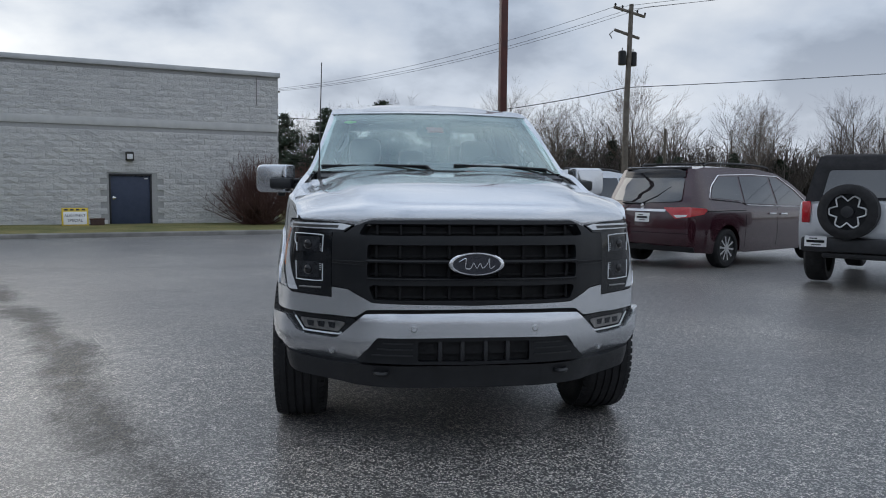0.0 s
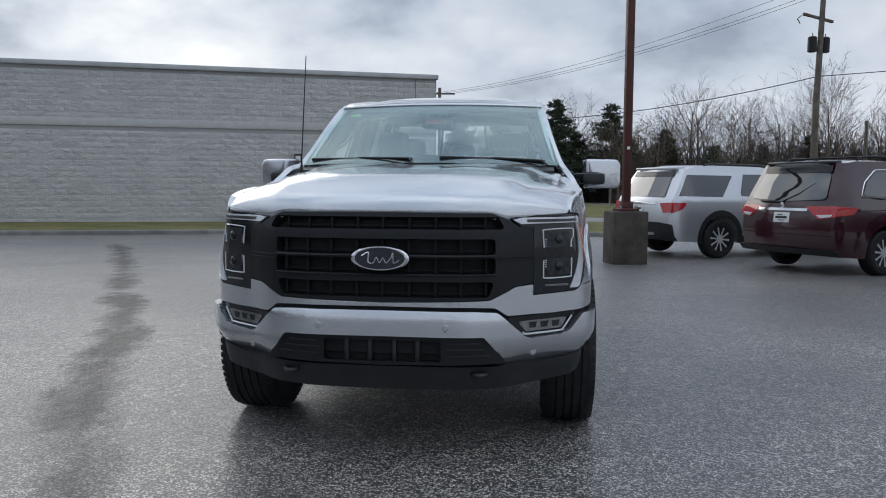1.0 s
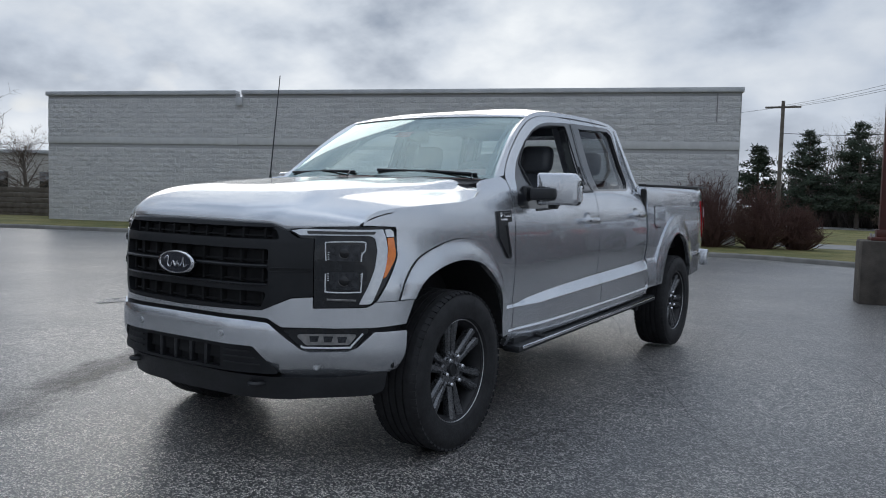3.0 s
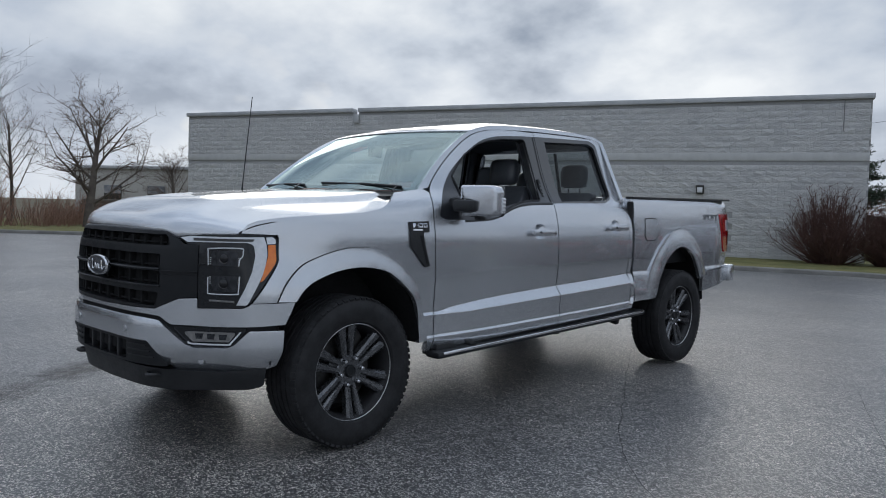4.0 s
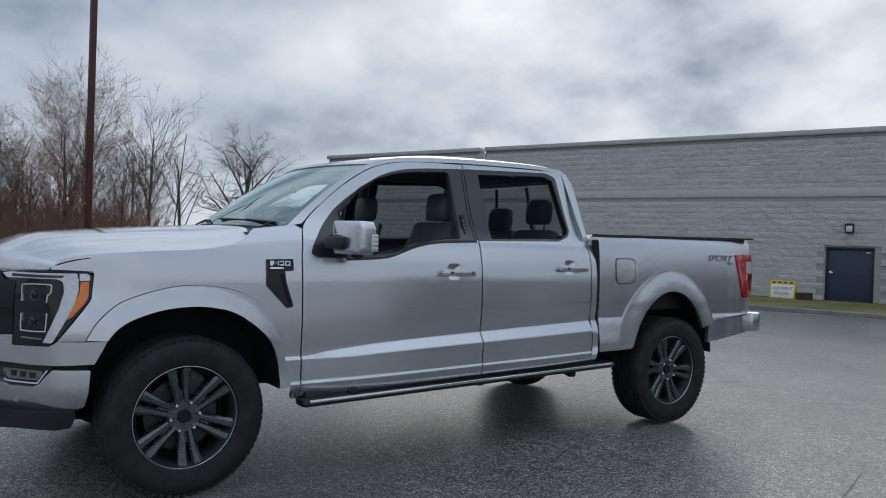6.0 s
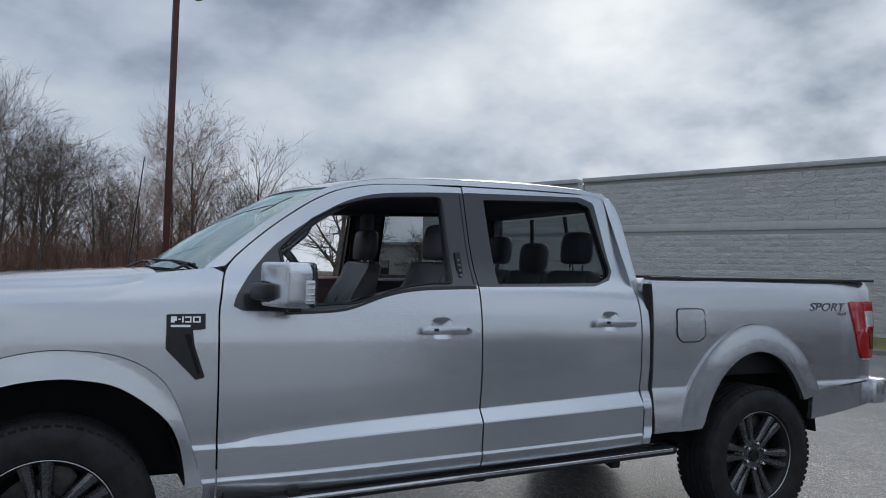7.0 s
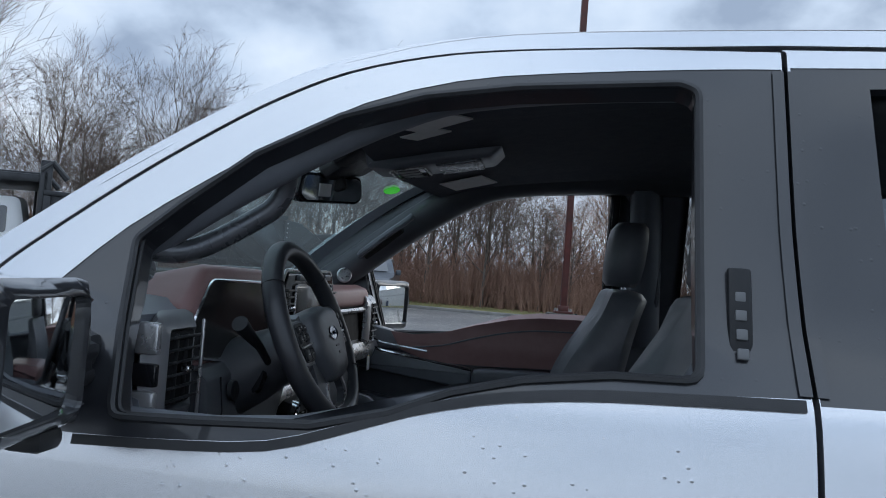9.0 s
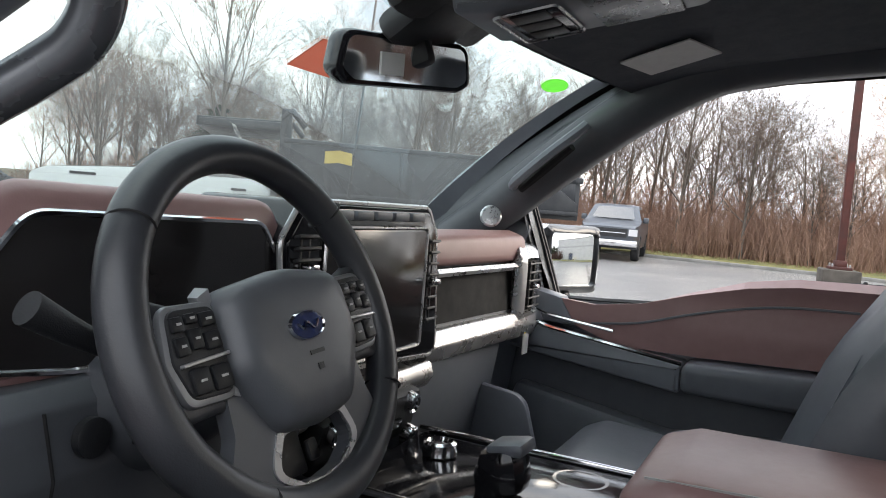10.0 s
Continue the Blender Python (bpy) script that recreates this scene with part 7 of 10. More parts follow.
part("spoke_switch", moved(boxes(((0.016, 0.008, 0.022), pose(-0.034, -0.030, -0.128), 0.004), ((0.05, 0.006, 0.05), pose(0.0, -0.036, -0.122), 0.008)), SWM), BLACKPLASTIC, steer, "dark switch behind the lower spoke")
EM = SWM @ Matrix.Translation((0.004, 0.004, -0.010))
part("emblem_ring", moved(lathe([(0.030, 1.0), (0.034, 1.0), (0.036, 0.9), (0.034, 0.84)], 32, "y"), EM @ Matrix.Diagonal((0.029, 1, 0.0145, 1))), CHROME, steer, "small oval emblem")
part("emblem_field", moved(lathe([(0.030, 0.86), (0.0345, 0.85)], 32, "y"), EM @ Matrix.Diagonal((0.029, 1, 0.0145, 1))), EMBLEMBLUE, steer)
part("emblem_mark", moved(tube(smooth_line([(-0.016, 0.036, 0.003), (-0.008, 0.036, -0.004), (0.002, 0.036, 0.003), (0.009, 0.036, -0.003), (0.016, 0.036, 0.003)], 4), 0.0012, 5), EM), CHROME, steer)
part("pad_mark", moved(boxes(((0.022, 0.001, 0.004), pose(0, 0.0375, -0.036), 0), ((0.008, 0.001, 0.006), pose(0, 0.037, -0.050), 0)), SWM), GRILLEGREY, steer, "moulded mark on the airbag cover")
for a0, a1 in ((40, 88), (92, 140), (170, 212), (304, 348)):
    st_ = bmesh.new()
    n_ = int(abs(a1 - a0) * 0.34)
    for k in range(n_):
        q0, q1 = radians(a0 + (a1 - a0) * k / n_), radians(a0 + (a1 - a0) * (k + 0.62) / n_)
        tube([(0.1605 * math.cos(q), 0.0085, 0.1605 * math.sin(q) * 0.985) for q in (q0, q1)], 0.0013, 4, bm=st_)
    part("stitching", moved(st_, SWM), STITCH, steer, "pale stitched seam")
for a in (38, 142, 214, 300):
    part("rim_seam", moved(tube([((RIMR + 0.0190 * math.cos(u)) * math.cos(radians(a)), 0.0190 * math.sin(u) * 1.12, (RIMR + 0.0190 * math.cos(u)) * math.sin(radians(a)) * (0.985 if a < 200 else 0.965)) for u in (2 * math.pi * k / 16 for k in range(16))], 0.0014, 4, True), SWM), SHADOWBLACK, steer)

# centre console
con = part("centre_console", boxes(((0.34, 0.86, 0.42), pose(-0.02, 1.38, 0.85), 0.03)), DASHGREY, truck, "centre console with shifter and padded armrest")
part("console_top", boxes(((0.29, 0.42, 0.02), pose(-0.02, 1.15, 1.063), 0.008)), GLOSSBLACK, con)
for x in (0.135, -0.175):
    part("console_trim", boxes(((0.010, 0.44, 0.014), pose(x, 1.15, 1.074), 0.004)), CHROME, con, "chrome edge strip")
arm = part("armrest", prism(fillet([(1.345, 1.09, 0.01), (1.34, 1.155, 0.03), (1.40, 1.176, 0.03), (1.86, 1.182, 0.03), (1.88, 1.09, 0.01)], 5), "x", -0.165, 0.135, 0.025, seg=3), BROWN, con, "maroon leather armrest lid", 60)
part("armrest_seam", tube([(0.118, 1.37, 1.172), (0.118, 1.60, 1.1815), (0.118, 1.85, 1.185)], 0.0018, 4), STITCH, arm)
part("armrest_base", boxes(((0.29, 0.53, 0.05), pose(-0.015, 1.61, 1.075), 0.015)), DASHGREY, con)
sh = part("shifter", boxes(((0.075, 0.065, 0.07), pose(0.025, 1.165, 1.110, 12, 0, 0), 0.022), ((0.045, 0.05, 0.08), pose(0.020, 1.150, 1.075, 10, 0, 0), 0.015)), GLOSSBLACK, con, "chunky black gear selector")
part("shifter_top", boxes(((0.060, 0.055, 0.02), pose(0.025, 1.172, 1.142, 12, 0, 0), 0.008)), LEATHER, sh)
part("drive_knob", moved(lathe([(0, 0.028), (0.018, 0.027), (0.021, 0.021), (0.016, 0.018)], 24, "z"), pose(-0.07, 1.02, 1.075)), CHROME, con, "round drive mode knob")
part("cup_holder", moved(lathe([(0.0, 0.042), (0.006, 0.042), (0.006, 0.037), (-0.02, 0.036)], 24, "z"), pose(-0.105, 1.24, 1.067)), GLOSSBLACK, con, "cup holder ring")


def seat(x, y, width, rear=False):
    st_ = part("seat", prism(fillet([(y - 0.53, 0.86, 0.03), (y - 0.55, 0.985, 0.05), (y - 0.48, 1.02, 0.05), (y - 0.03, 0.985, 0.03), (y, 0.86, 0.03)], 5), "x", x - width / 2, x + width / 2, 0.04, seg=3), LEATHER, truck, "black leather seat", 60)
    lean = 0.36
    top = 1.445 if not rear else 1.425

    def back(u, v):
        bol = sstep(0.55, 0.95, abs(u)) * 0.055 * sstep(1.50, 1.25, v)
        return (x + u * width / 2 * (1 - 0.16 * sstep(1.15, 1.5, v)), y - 0.10 + (v - 0.95) * lean - 0.0 - bol, v)

    rings = []
    for v in np.linspace(0.93, top, 10):
        f = 1 - 0.10 * sstep(1.2, top, v)
        th = 0.12 - 0.035 * sstep(1.1, top, v)
        yb = y - 0.10 + (v - 0.95) * lean
        edge = 0.045 * sstep(top + 0.02, 1.2, v)
        hw = width / 2 * f
        rings.append([(x + a * hw, yb - b, v) for a, b in ((-1, -th * 0.7), (-1.0, 0.02), (-0.93, edge + 0.015), (-0.72, edge), (-0.55, 0.0), (0, -0.008), (0.55, 0.0), (0.72, edge), (0.93, edge + 0.015), (1.0, 0.02), (1, -th * 0.7), (0.8, -th), (0, -th * 1.05), (-0.8, -th))])
    mid = rings[-1]
    cx = sum(p[0] for p in mid) / len(mid)
    cy = sum(p[1] for p in mid) / len(mid)
    rings.append([(cx + (p[0] - cx) * 0.93, cy + (p[1] - cy) * 0.8, top + 0.018) for p in mid])
    rings.append([(cx + (p[0] - cx) * 0.80, cy + (p[1] - cy) * 0.45, top + 0.026) for p in mid])
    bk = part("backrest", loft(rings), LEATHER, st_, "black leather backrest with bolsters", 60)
    for sgn in (-1, 1):
        part("seam", tube([(x + sgn * 0.60 * width / 2, y - 0.10 + (v - 0.95) * lean - 0.018 * sstep(top, 1.2, v) + 0.004, v) for v in np.linspace(1.0, top - 0.02, 8)], 0.0025, 4), DASHGREY, bk)
    hy = y - 0.10 + (top + 0.10 - 0.95) * lean
    lift_ = 0.03 if rear and abs(x) > 0.2 else -0.025 if rear else 0.0
    hw = 0.125 if not rear else 0.12
    hr = loft([[(x + a * hw * f, hy + b * 0.055 * f + (z - top - 0.12) * 0.1, z) for a, b in ((-0.9, -0.7), (-0.5, -1), (0.5, -1), (0.9, -0.7), (1, 0.3), (0.8, 0.9), (-0.8, 0.9), (-1, 0.3))] for z, f in ((top + 0.035 + lift_, 0.7), (top + 0.05 + lift_, 0.92), (top + 0.10 + lift_, 1.0), (top + 0.17 + lift_, 1.0), (top + 0.205 + lift_, 0.92), (top + 0.222 + lift_, 0.7))])
    hd = part("headrest", hr, LEATHER, st_, "padded headrest", 60)
    for sgn in (-1, 1):
        part("post", tube([(x + sgn * 0.055, hy + 0.005, top - 0.01), (x + sgn * 0.055, hy + 0.008, top + 0.06)], 0.006, 8), CHROME, hd)
    return st_


seat(0.45, 1.715, 0.52)
seat(-0.45, 1.625, 0.52)
for x in (-0.46, 0.0, 0.46):
    seat(x, 2.62, 0.46, True)

# passenger door trim
pd = lambda y, z: (-(side_x(y, z) - 0.105 - 0.03 * sstep(1.33, 1.2, z)), y, z)
dtop = [(0.98, 1.262), (1.06, 1.256), (1.17, 1.272), (1.28, 1.306), (1.40, 1.336), (1.50, 1.350), (1.62, 1.354), (1.80, 1.358), (1.80, 1.185), (1.30, 1.165), (1.12, 1.165), (1.02, 1.20)]
trim = sheet("door_trim", dtop, pd, (1, 0, 0), BROWN, truck, "maroon leather upper door panel", step=(0.06, 0.04), depth=0.03)
part("trim_seam", tube([Vector(pd(y, z - 0.045)) + Vector((0.003, 0, 0)) for y, z in smooth_line(dtop[1:7], 3)], 0.003, 5), LEATHER, trim)
part("lock_peg", lathe([(0, 0.006), (0.02, 0.006), (0.024, 0.003)], 10, "z"), BLACKPLASTIC, trim).location = (-0.845, 1.626, 1.350)
part("door_armrest", prism(fillet([(1.28, 1.09, 0.02), (1.28, 1.158, 0.025), (1.84, 1.178, 0.02), (1.84, 1.08, 0.02)], 4), "x", -0.86, -0.745, 0.015), LEATHER, truck, "black padded door armrest", 60)
part("door_pull", prism(fillet([(0.86, 1.135, 0.01), (0.90, 1.20, 0.02), (1.28, 1.150, 0.01), (1.28, 1.085, 0.01)], 3), "x", -0.86, -0.752, 0.012), DASHGREY, truck, "grey door pull")
part("pull_trim", tube([(-0.752, 0.87, 1.27), (-0.752, 0.93, 1.205), (-0.750, 0.97, 1.195), (-0.750, 1.28, 1.155)], 0.005, 6), CHROME, truck, "bright door trim line")
part("pull_trim", tube([(-0.765, 0.92, 1.235), (-0.765, 0.96, 1.222), (-0.762, 1.12, 1.205)], 0.004, 6), CHROME, truck, "bright door trim line")
part("door_pocket", prism(fillet([(0.80, 0.80), (0.88, 1.04, 0.02), (1.25, 0.98, 0.05), (1.85, 1.04, 0.03), (1.85, 0.78)], 4), "x", -0.86, -0.80, 0.012), DASHGREY, truck, "dark door pocket")
part("door_sail_trim", prism(fillet([(0.80, 1.24), (0.80, 1.30, 0.02), (0.98, 1.265), (1.02, 1.20), (0.86, 1.20)], 3), "x", -0.85, -0.79, 0.01), DASHGREY, truck, "dark corner trim")
# driver's door top, seen from above
sheet("door_cap", [(1.84, 0.0), (0.90, 0.0), (0.90, 1.0), (1.84, 1.0)], lambda y, v: (0.855 - 0.09 * v, y, pchip([(0.88, 1.236), (1.05, 1.244), (1.17, 1.262), (1.28, 1.296), (1.40, 1.334), (1.50, 1.350), (1.62, 1.357), (1.85, 1.362)])(y) - 0.020 - 0.03 * v * v), (0, 0, 1), BROWN, truck, "maroon leather door cap", step=(0.06, 0.3), depth=0.04)

# pillars inside, handles
for s in (1, -1):
    line = [(s * 0.745, 0.70, 1.38), (s * 0.725, 0.83, 1.475), (s * 0.695, 0.97, 1.580), (s * 0.655, 1.11, 1.675), (s * 0.622, 1.24, 1.748), (s * 0.605, 1.36, 1.790), (s * 0.600, 1.60, 1.818), (s * 0.60, 1.95, 1.832)]
    part("pillar_trim", tube(smooth_line(line, 3), 0.034 if s > 0 else 0.056, 12, squash=0.85), DASHGREY if s > 0 else PADGREY, truck, "dark pillar trim", 60)
    if s < 0:
        rows_p = [Vector(windshield(-0.955, 0.04 + 0.95 * k / 14)) + Vector((0.012, 0.012, -0.016)) for k in range(15)]
        pl_v, pl_f = [], []
        for p in rows_p:
            q = min((Vector(w) for w in smooth_line(line, 6)), key=lambda w: (w - p).length)
            for f_ in (0.0, 0.35, 0.7, 1.0):
                pl_v.append(p.lerp(q + Vector((0.02, 0.0, 0.02)), f_) + Vector((0.014, 0.0, -0.010)) * math.sin(math.pi * f_))
        for r in range(14):
            pl_f += [(r * 4 + c, r * 4 + c + 1, r * 4 + c + 5, r * 4 + c + 4) for c in range(3)]
        raw("pillar_panel", pl_v, pl_f, PADGREY, truck, "dark moulded pillar panel beside the glass")
    part("corner_speaker", moved(lathe([(0, 0.026), (0.006, 0.026), (0.010, 0.022), (0.011, 0.002)], 24, "x"), pose(s * 0.676, 0.825, 1.447, 0, 0, 180 if s > 0 else 0) @ pose(0, 0, 0, 0, -10, 25)), SATIN, truck, "round tweeter grille")
    part("sail_inner", prism(fillet([(0.66, 1.26), (0.84, 1.26), (0.90, 1.44, 0.02), (0.70, 1.44)]), "x", *sorted((s * 0.80, s * 0.765)), 0.008), DASHGREY, truck, "dark mirror sail trim")
# no hollow here: a black bar gives the shade behind the handle
part("handle_slot_shade", tube([(-0.662, 0.90, 1.515), (-0.632, 0.965, 1.565), (-0.605, 1.03, 1.612)], [0.009, 0.012, 0.009], 8), SHADOWBLACK, truck, "black bar standing for the shade in the grab slot")
part("pillar_handle", tube(smooth_line([(-0.662, 0.88, 1.522), (-0.632, 0.90, 1.535), (-0.600, 0.98, 1.595), (-0.588, 1.035, 1.635), (-0.600, 1.06, 1.66)], 4), 0.012, 8), DASHGREY, truck, "moulded grab handle")
part("pillar_handle", tube(smooth_line([(0.755, 0.85, 1.500), (0.715, 0.865, 1.482), (0.690, 0.90, 1.480), (0.668, 0.945, 1.500), (0.636, 1.005, 1.545), (0.628, 1.035, 1.570), (0.634, 1.055, 1.605), (0.665, 1.065, 1.650)], 4), 0.019, 10), VENTDARK, truck, "moulded grab handle", 60)
part("pillar_grip", tube(smooth_line([(-0.73, 1.86, 1.66), (-0.70, 1.865, 1.64), (-0.695, 1.87, 1.54), (-0.70, 1.87, 1.44), (-0.74, 1.865, 1.42)], 4), 0.013, 8), LEATHER, truck, "grab handle on the door pillar")
for s in (1, -1):
    part("pillar_trim", tube([(s * 0.765, 1.85, 1.30), (s * 0.69, 1.83, 1.55), (s * 0.615, 1.81, 1.80)], 0.045, 8, squash=1.3), DASHGREY, truck, "dark pillar trim", 60)
    part("sun_visor", moved(boxes(((0.36, 0.16, 0.018), pose(0, 0, 0), 0.008)), pose(s * 0.40, 1.215, 1.780, 9, s * 5, 0)), HEADLINER, truck, "charcoal sun visor")
    part("visor_label", moved(boxes(((0.072, 0.12, 0.003) if s > 0 else (0.085, 0.15, 0.003), pose(0, 0, 0), 0)), pose(0.522 if s > 0 else -0.365, 1.287 if s > 0 else 1.262, 1.750 if s > 0 else 1.752, 9, s * 5, -30)), PAPER, truck, "pale printed warning label")
part("visor_label", moved(boxes(((0.056, 0.088, 0.003), pose(0, 0, 0), 0)), pose(0.392, 1.249, 1.753, 9, 5, -30)), PAPER, truck, "pale printed warning label")
oc = part("overhead_console", prism(fillet([(1.05, 1.77), (1.06, 1.720, 0.012), (1.12, 1.720, 0.02), (1.36, 1.764, 0.03), (1.40, 1.81)], 4), "x", -0.085, 0.095, 0.012), DASHGREY, truck, "overhead console with map lamps", 60)
part("map_lamp", boxes(((0.13, 0.075, 0.006), pose(0.005, 1.155, 1.7265, 10.4, 0, 0), 0.002)), GLOSSBLACK, oc)
part("lamp_rim", tube([(x + 0.005, y, 1.7225 + (y - 1.155) * 0.183) for x, y in fillet([(-0.070, 1.112, 0.008), (0.070, 1.112, 0.008), (0.070, 1.198, 0.008), (-0.070, 1.198, 0.008)], 3)], 0.0022, 4, True), TRIMSILVER, oc)
for x in (-0.045, 0.0, 0.045):
    part("lamp_button", boxes(((0.034, 0.05, 0.004), pose(x * 0.9 + 0.005, 1.155, 1.7225, 10.4, 0, 0), 0.002)), GRILLEGREY, oc)
part("holder_lid", boxes(((0.145, 0.11, 0.008), pose(0.005, 1.28, 1.748, 10.4, 0, 0), 0.006)), VENTDARK, oc)
part("holder_latch", boxes(((0.034, 0.010, 0.006), pose(0.005, 1.318, 1.7505, 10.4, 0, 0), 0.002)), TRIMSILVER, oc)
part("ceiling_speaker", moved(lathe([(0, 0.045), (-0.006, 0.044), (-0.008, 0.035)], 28, "z"), pose(-0.454, 1.482, roof(-0.64, 1.482)[2] - 0.070)), SATIN, truck, "round ceiling microphone grille")
RVM = pose(0.01, 0.945, 1.672, -7, 5, -26)
rv = part("rear_view_mirror", moved(prism(fillet([(-0.124, -0.026, 0.02), (-0.112, 0.036, 0.025), (0.112, 0.040, 0.025), (0.124, -0.020, 0.02), (0.10, -0.038, 0.02), (-0.10, -0.038, 0.02)], 5), "y", -0.026, 0.016, 0.008), RVM), GLOSSBLACK, truck, "rear-view mirror on the windshield")
part("mirror_glass", moved(prism(fillet([(-0.112, -0.020, 0.014), (-0.102, 0.028, 0.018), (0.102, 0.031, 0.018), (0.112, -0.015, 0.014), (0.092, -0.030, 0.014), (-0.092, -0.030, 0.014)], 5), "y", 0.014, 0.018), RVM), simple("mirror_silver_inner", (0.8, 0.82, 0.83), (0.82, 0.84, 0.85), 0.02, 1.0), rv)
part("mirror_stem", boxes(((0.26, 0.17, 0.045), pose(0.0, 1.045, 1.778, 34, 0, 0), 0.02), ((0.15, 0.12, 0.05), pose(0.0, 0.985, 1.738, 36, 0, 0), 0.02), ((0.03, 0.05, 0.09), pose(0.0, 0.955, 1.708, 20, 0, 0), 0.01)), BLACKPLASTIC, rv, "black camera housing and mirror stem")
part("mirror_sticker", moved(boxes(((0.040, 0.002, 0.032), pose(0.03, 0.0195, -0.004), 0)), RVM), PAPER, rv, "small printed sticker")


def ws_point(x, y):
    """A point on the inner face of the windshield over (x, y)."""
    best = min(((u / 60, v / 60) for u in range(-60, 61) for v in range(61)), key=lambda q: (windshield(*q)[0] - x) ** 2 + (windshield(*q)[1] - y) ** 2)
    return best




def lit_through(name, color):
    """Thin card or film that daylight shines through."""
    m = Mat(name, color, 0.6)
    m.vary(color, tuple(c * 0.85 for c in color), 40)
    tl_ = m.n("ShaderNodeBsdfTranslucent")
    tl_.inputs[0].default_value = (*color, 1)
    mx = m.n("ShaderNodeMixShader", i0=0.6)
    m.l(m.p.outputs[0], mx.inputs[1])
    m.l(tl_.outputs[0], mx.inputs[2])
    m.l(mx.outputs[0], m.t.nodes["Material Output"].inputs[0])
    return m.m


GREEN = lit_through("green_sticker", (0.16, 0.80, 0.08))
REDCARD = lit_through("red_card", (0.45, 0.11, 0.07))
gu, gv = ws_point(-0.575, 0.985)
sheet("inspection_sticker", [(gu + 0.055 * math.cos(t), gv + 0.030 * math.sin(t)) for t in (2 * math.pi * k / 24 for k in range(24))], windshield, (0, 1, -1), GREEN, truck, "oval green sticker on the windshield", step=(0.1, 0.1), depth=0.001, lift=0.004)
ru, rv_ = ws_point(0.0, 0.80)
sheet("red_tag", [(ru - 0.075, rv_ - 0.05), (ru + 0.075, rv_ - 0.05), (ru + 0.075, rv_ + 0.045), (ru - 0.075, rv_ + 0.045)], windshield, (0, 1, -1), REDCARD, truck, "red paper tag on the windshield", step=(0.1, 0.1), depth=0.001, lift=0.004)
tg = part("hang_tag", boxes(((0.035, 0.003, 0.065), pose(-0.712, 0.925, 1.160), 0)), PAPER, truck, "white tag with a yellow head")
part("tag_head", boxes(((0.035, 0.004, 0.016), pose(-0.712, 0.925, 1.186), 0)), simple("yellow_card", (0.7, 0.5, 0.03), (0.75, 0.55, 0.04), 0.6), tg)

# ---- parked vehicles ----
# local axes: rear face at y = 0, nose to +y, x to the vehicle's right, z up


def car_wheel(parent, x, y, r, w, spokes, rim_mat, label):
    s = 1 if x > 0 else -1
    prof_ = [(-w / 2 + 0.02, r * 0.66), (-w / 2, r * 0.72), (-w / 2, r * 0.9), (-w / 2 + 0.03, r * 0.985), (-w / 4, r), (w / 4, r), (w / 2 - 0.03, r * 0.985), (w / 2, r * 0.9), (w / 2, r * 0.72), (w / 2 - 0.02, r * 0.66)]
    ty = part("wheel", lathe(prof_, 40, "x", closed=True), RUBBER, parent, label)
    ty.location = (x, y, r)
    ob = part("rim", lathe([(w / 2 - 0.02, r * 0.66), (w / 2 - 0.005, r * 0.68), (w / 2 - 0.012, r * 0.62), (0.0, r * 0.60), (0.0, 0.02)], 40, "x"), GRILLEGREY, ty)
    ob.scale.x = s
    for k in range(spokes):
        sp = loft([[(w / 2 - 0.05, -a, q), (w / 2 - 0.018, -a * 0.7, q), (w / 2 - 0.018, a * 0.7, q), (w / 2 - 0.05, a, q)] for q, a in ((r * 0.10, r * 0.07), (r * 0.35, r * 0.055), (r * 0.64, r * 0.085))])
        moved(sp, Matrix.Diagonal((s, 1, 1, 1)) @ Matrix.Rotation(2 * math.pi * k / spokes + 0.2, 4, "X"))
        part("spoke", sp, rim_mat, ty)
    part("hub_cap", moved(lathe([(w / 2 - 0.05, r * 0.17), (w / 2 - 0.012, r * 0.15), (w / 2 - 0.008, 0.01)], 20, "x"), Matrix.Diagonal((s, 1, 1, 1))), rim_mat, ty)
    return ty


def car_shell(t, paint, half, outline, belt, tum, ends, zmid=0.75):
    """Two pressed sides and the skin between them. Returns the side surface."""
    y0, y1 = ends

    def px(y, z):
        x = half - 0.05 * ((z - zmid) / 0.55) ** 2 if z < belt else half - 0.05 * ((belt - zmid) / 0.55) ** 2 - tum * (z - belt)
        d = max(0.0, (y0 + 0.55 - y) / 0.55, (y - (y1 - 0.9)) / 0.9)
        return x - 0.16 * min(1.2, d) ** 2.4

    for s in (1, -1):
        sheet("body_side", outline, (lambda s_: lambda y, z: (s_ * px(y, z), y, z))(s), (s, 0, 0), paint, t, step=(0.15, 0.09), depth=0.0)
    fine = []
    for a, b in zip(outline, outline[1:] + outline[:1]):
        n = max(1, int(math.dist(a, b) / 0.12))
        fine += [(a[0] + (b[0] - a[0]) * i / n, a[1] + (b[1] - a[1]) * i / n) for i in range(n)]
    cols = 11
    vs, fs = [], []
    for y, z in fine:
        x = px(y, z)
        for c in range(cols):
            f = -1 + 2 * c / (cols - 1)
            bulge = 1 - abs(f) ** 2.2
            dy = 0.10 * bulge * (-1 if y < y0 + 0.45 else 1 if y > y1 - 0.5 else 0) * (1 if z > 0.35 else 0)
            dz = 0.035 * bulge if z > belt * 0.8 else 0.0
            vs.append((f * x, y + dy, z + dz))
    n = len(fine)
    for i in range(n):
        for c in range(cols - 1):
            a, b = i * cols + c, ((i + 1) % n) * cols + c
            fs.append((a, a + 1, b + 1, b))
    raw("body_shell", vs, fs, paint, t)
    return px


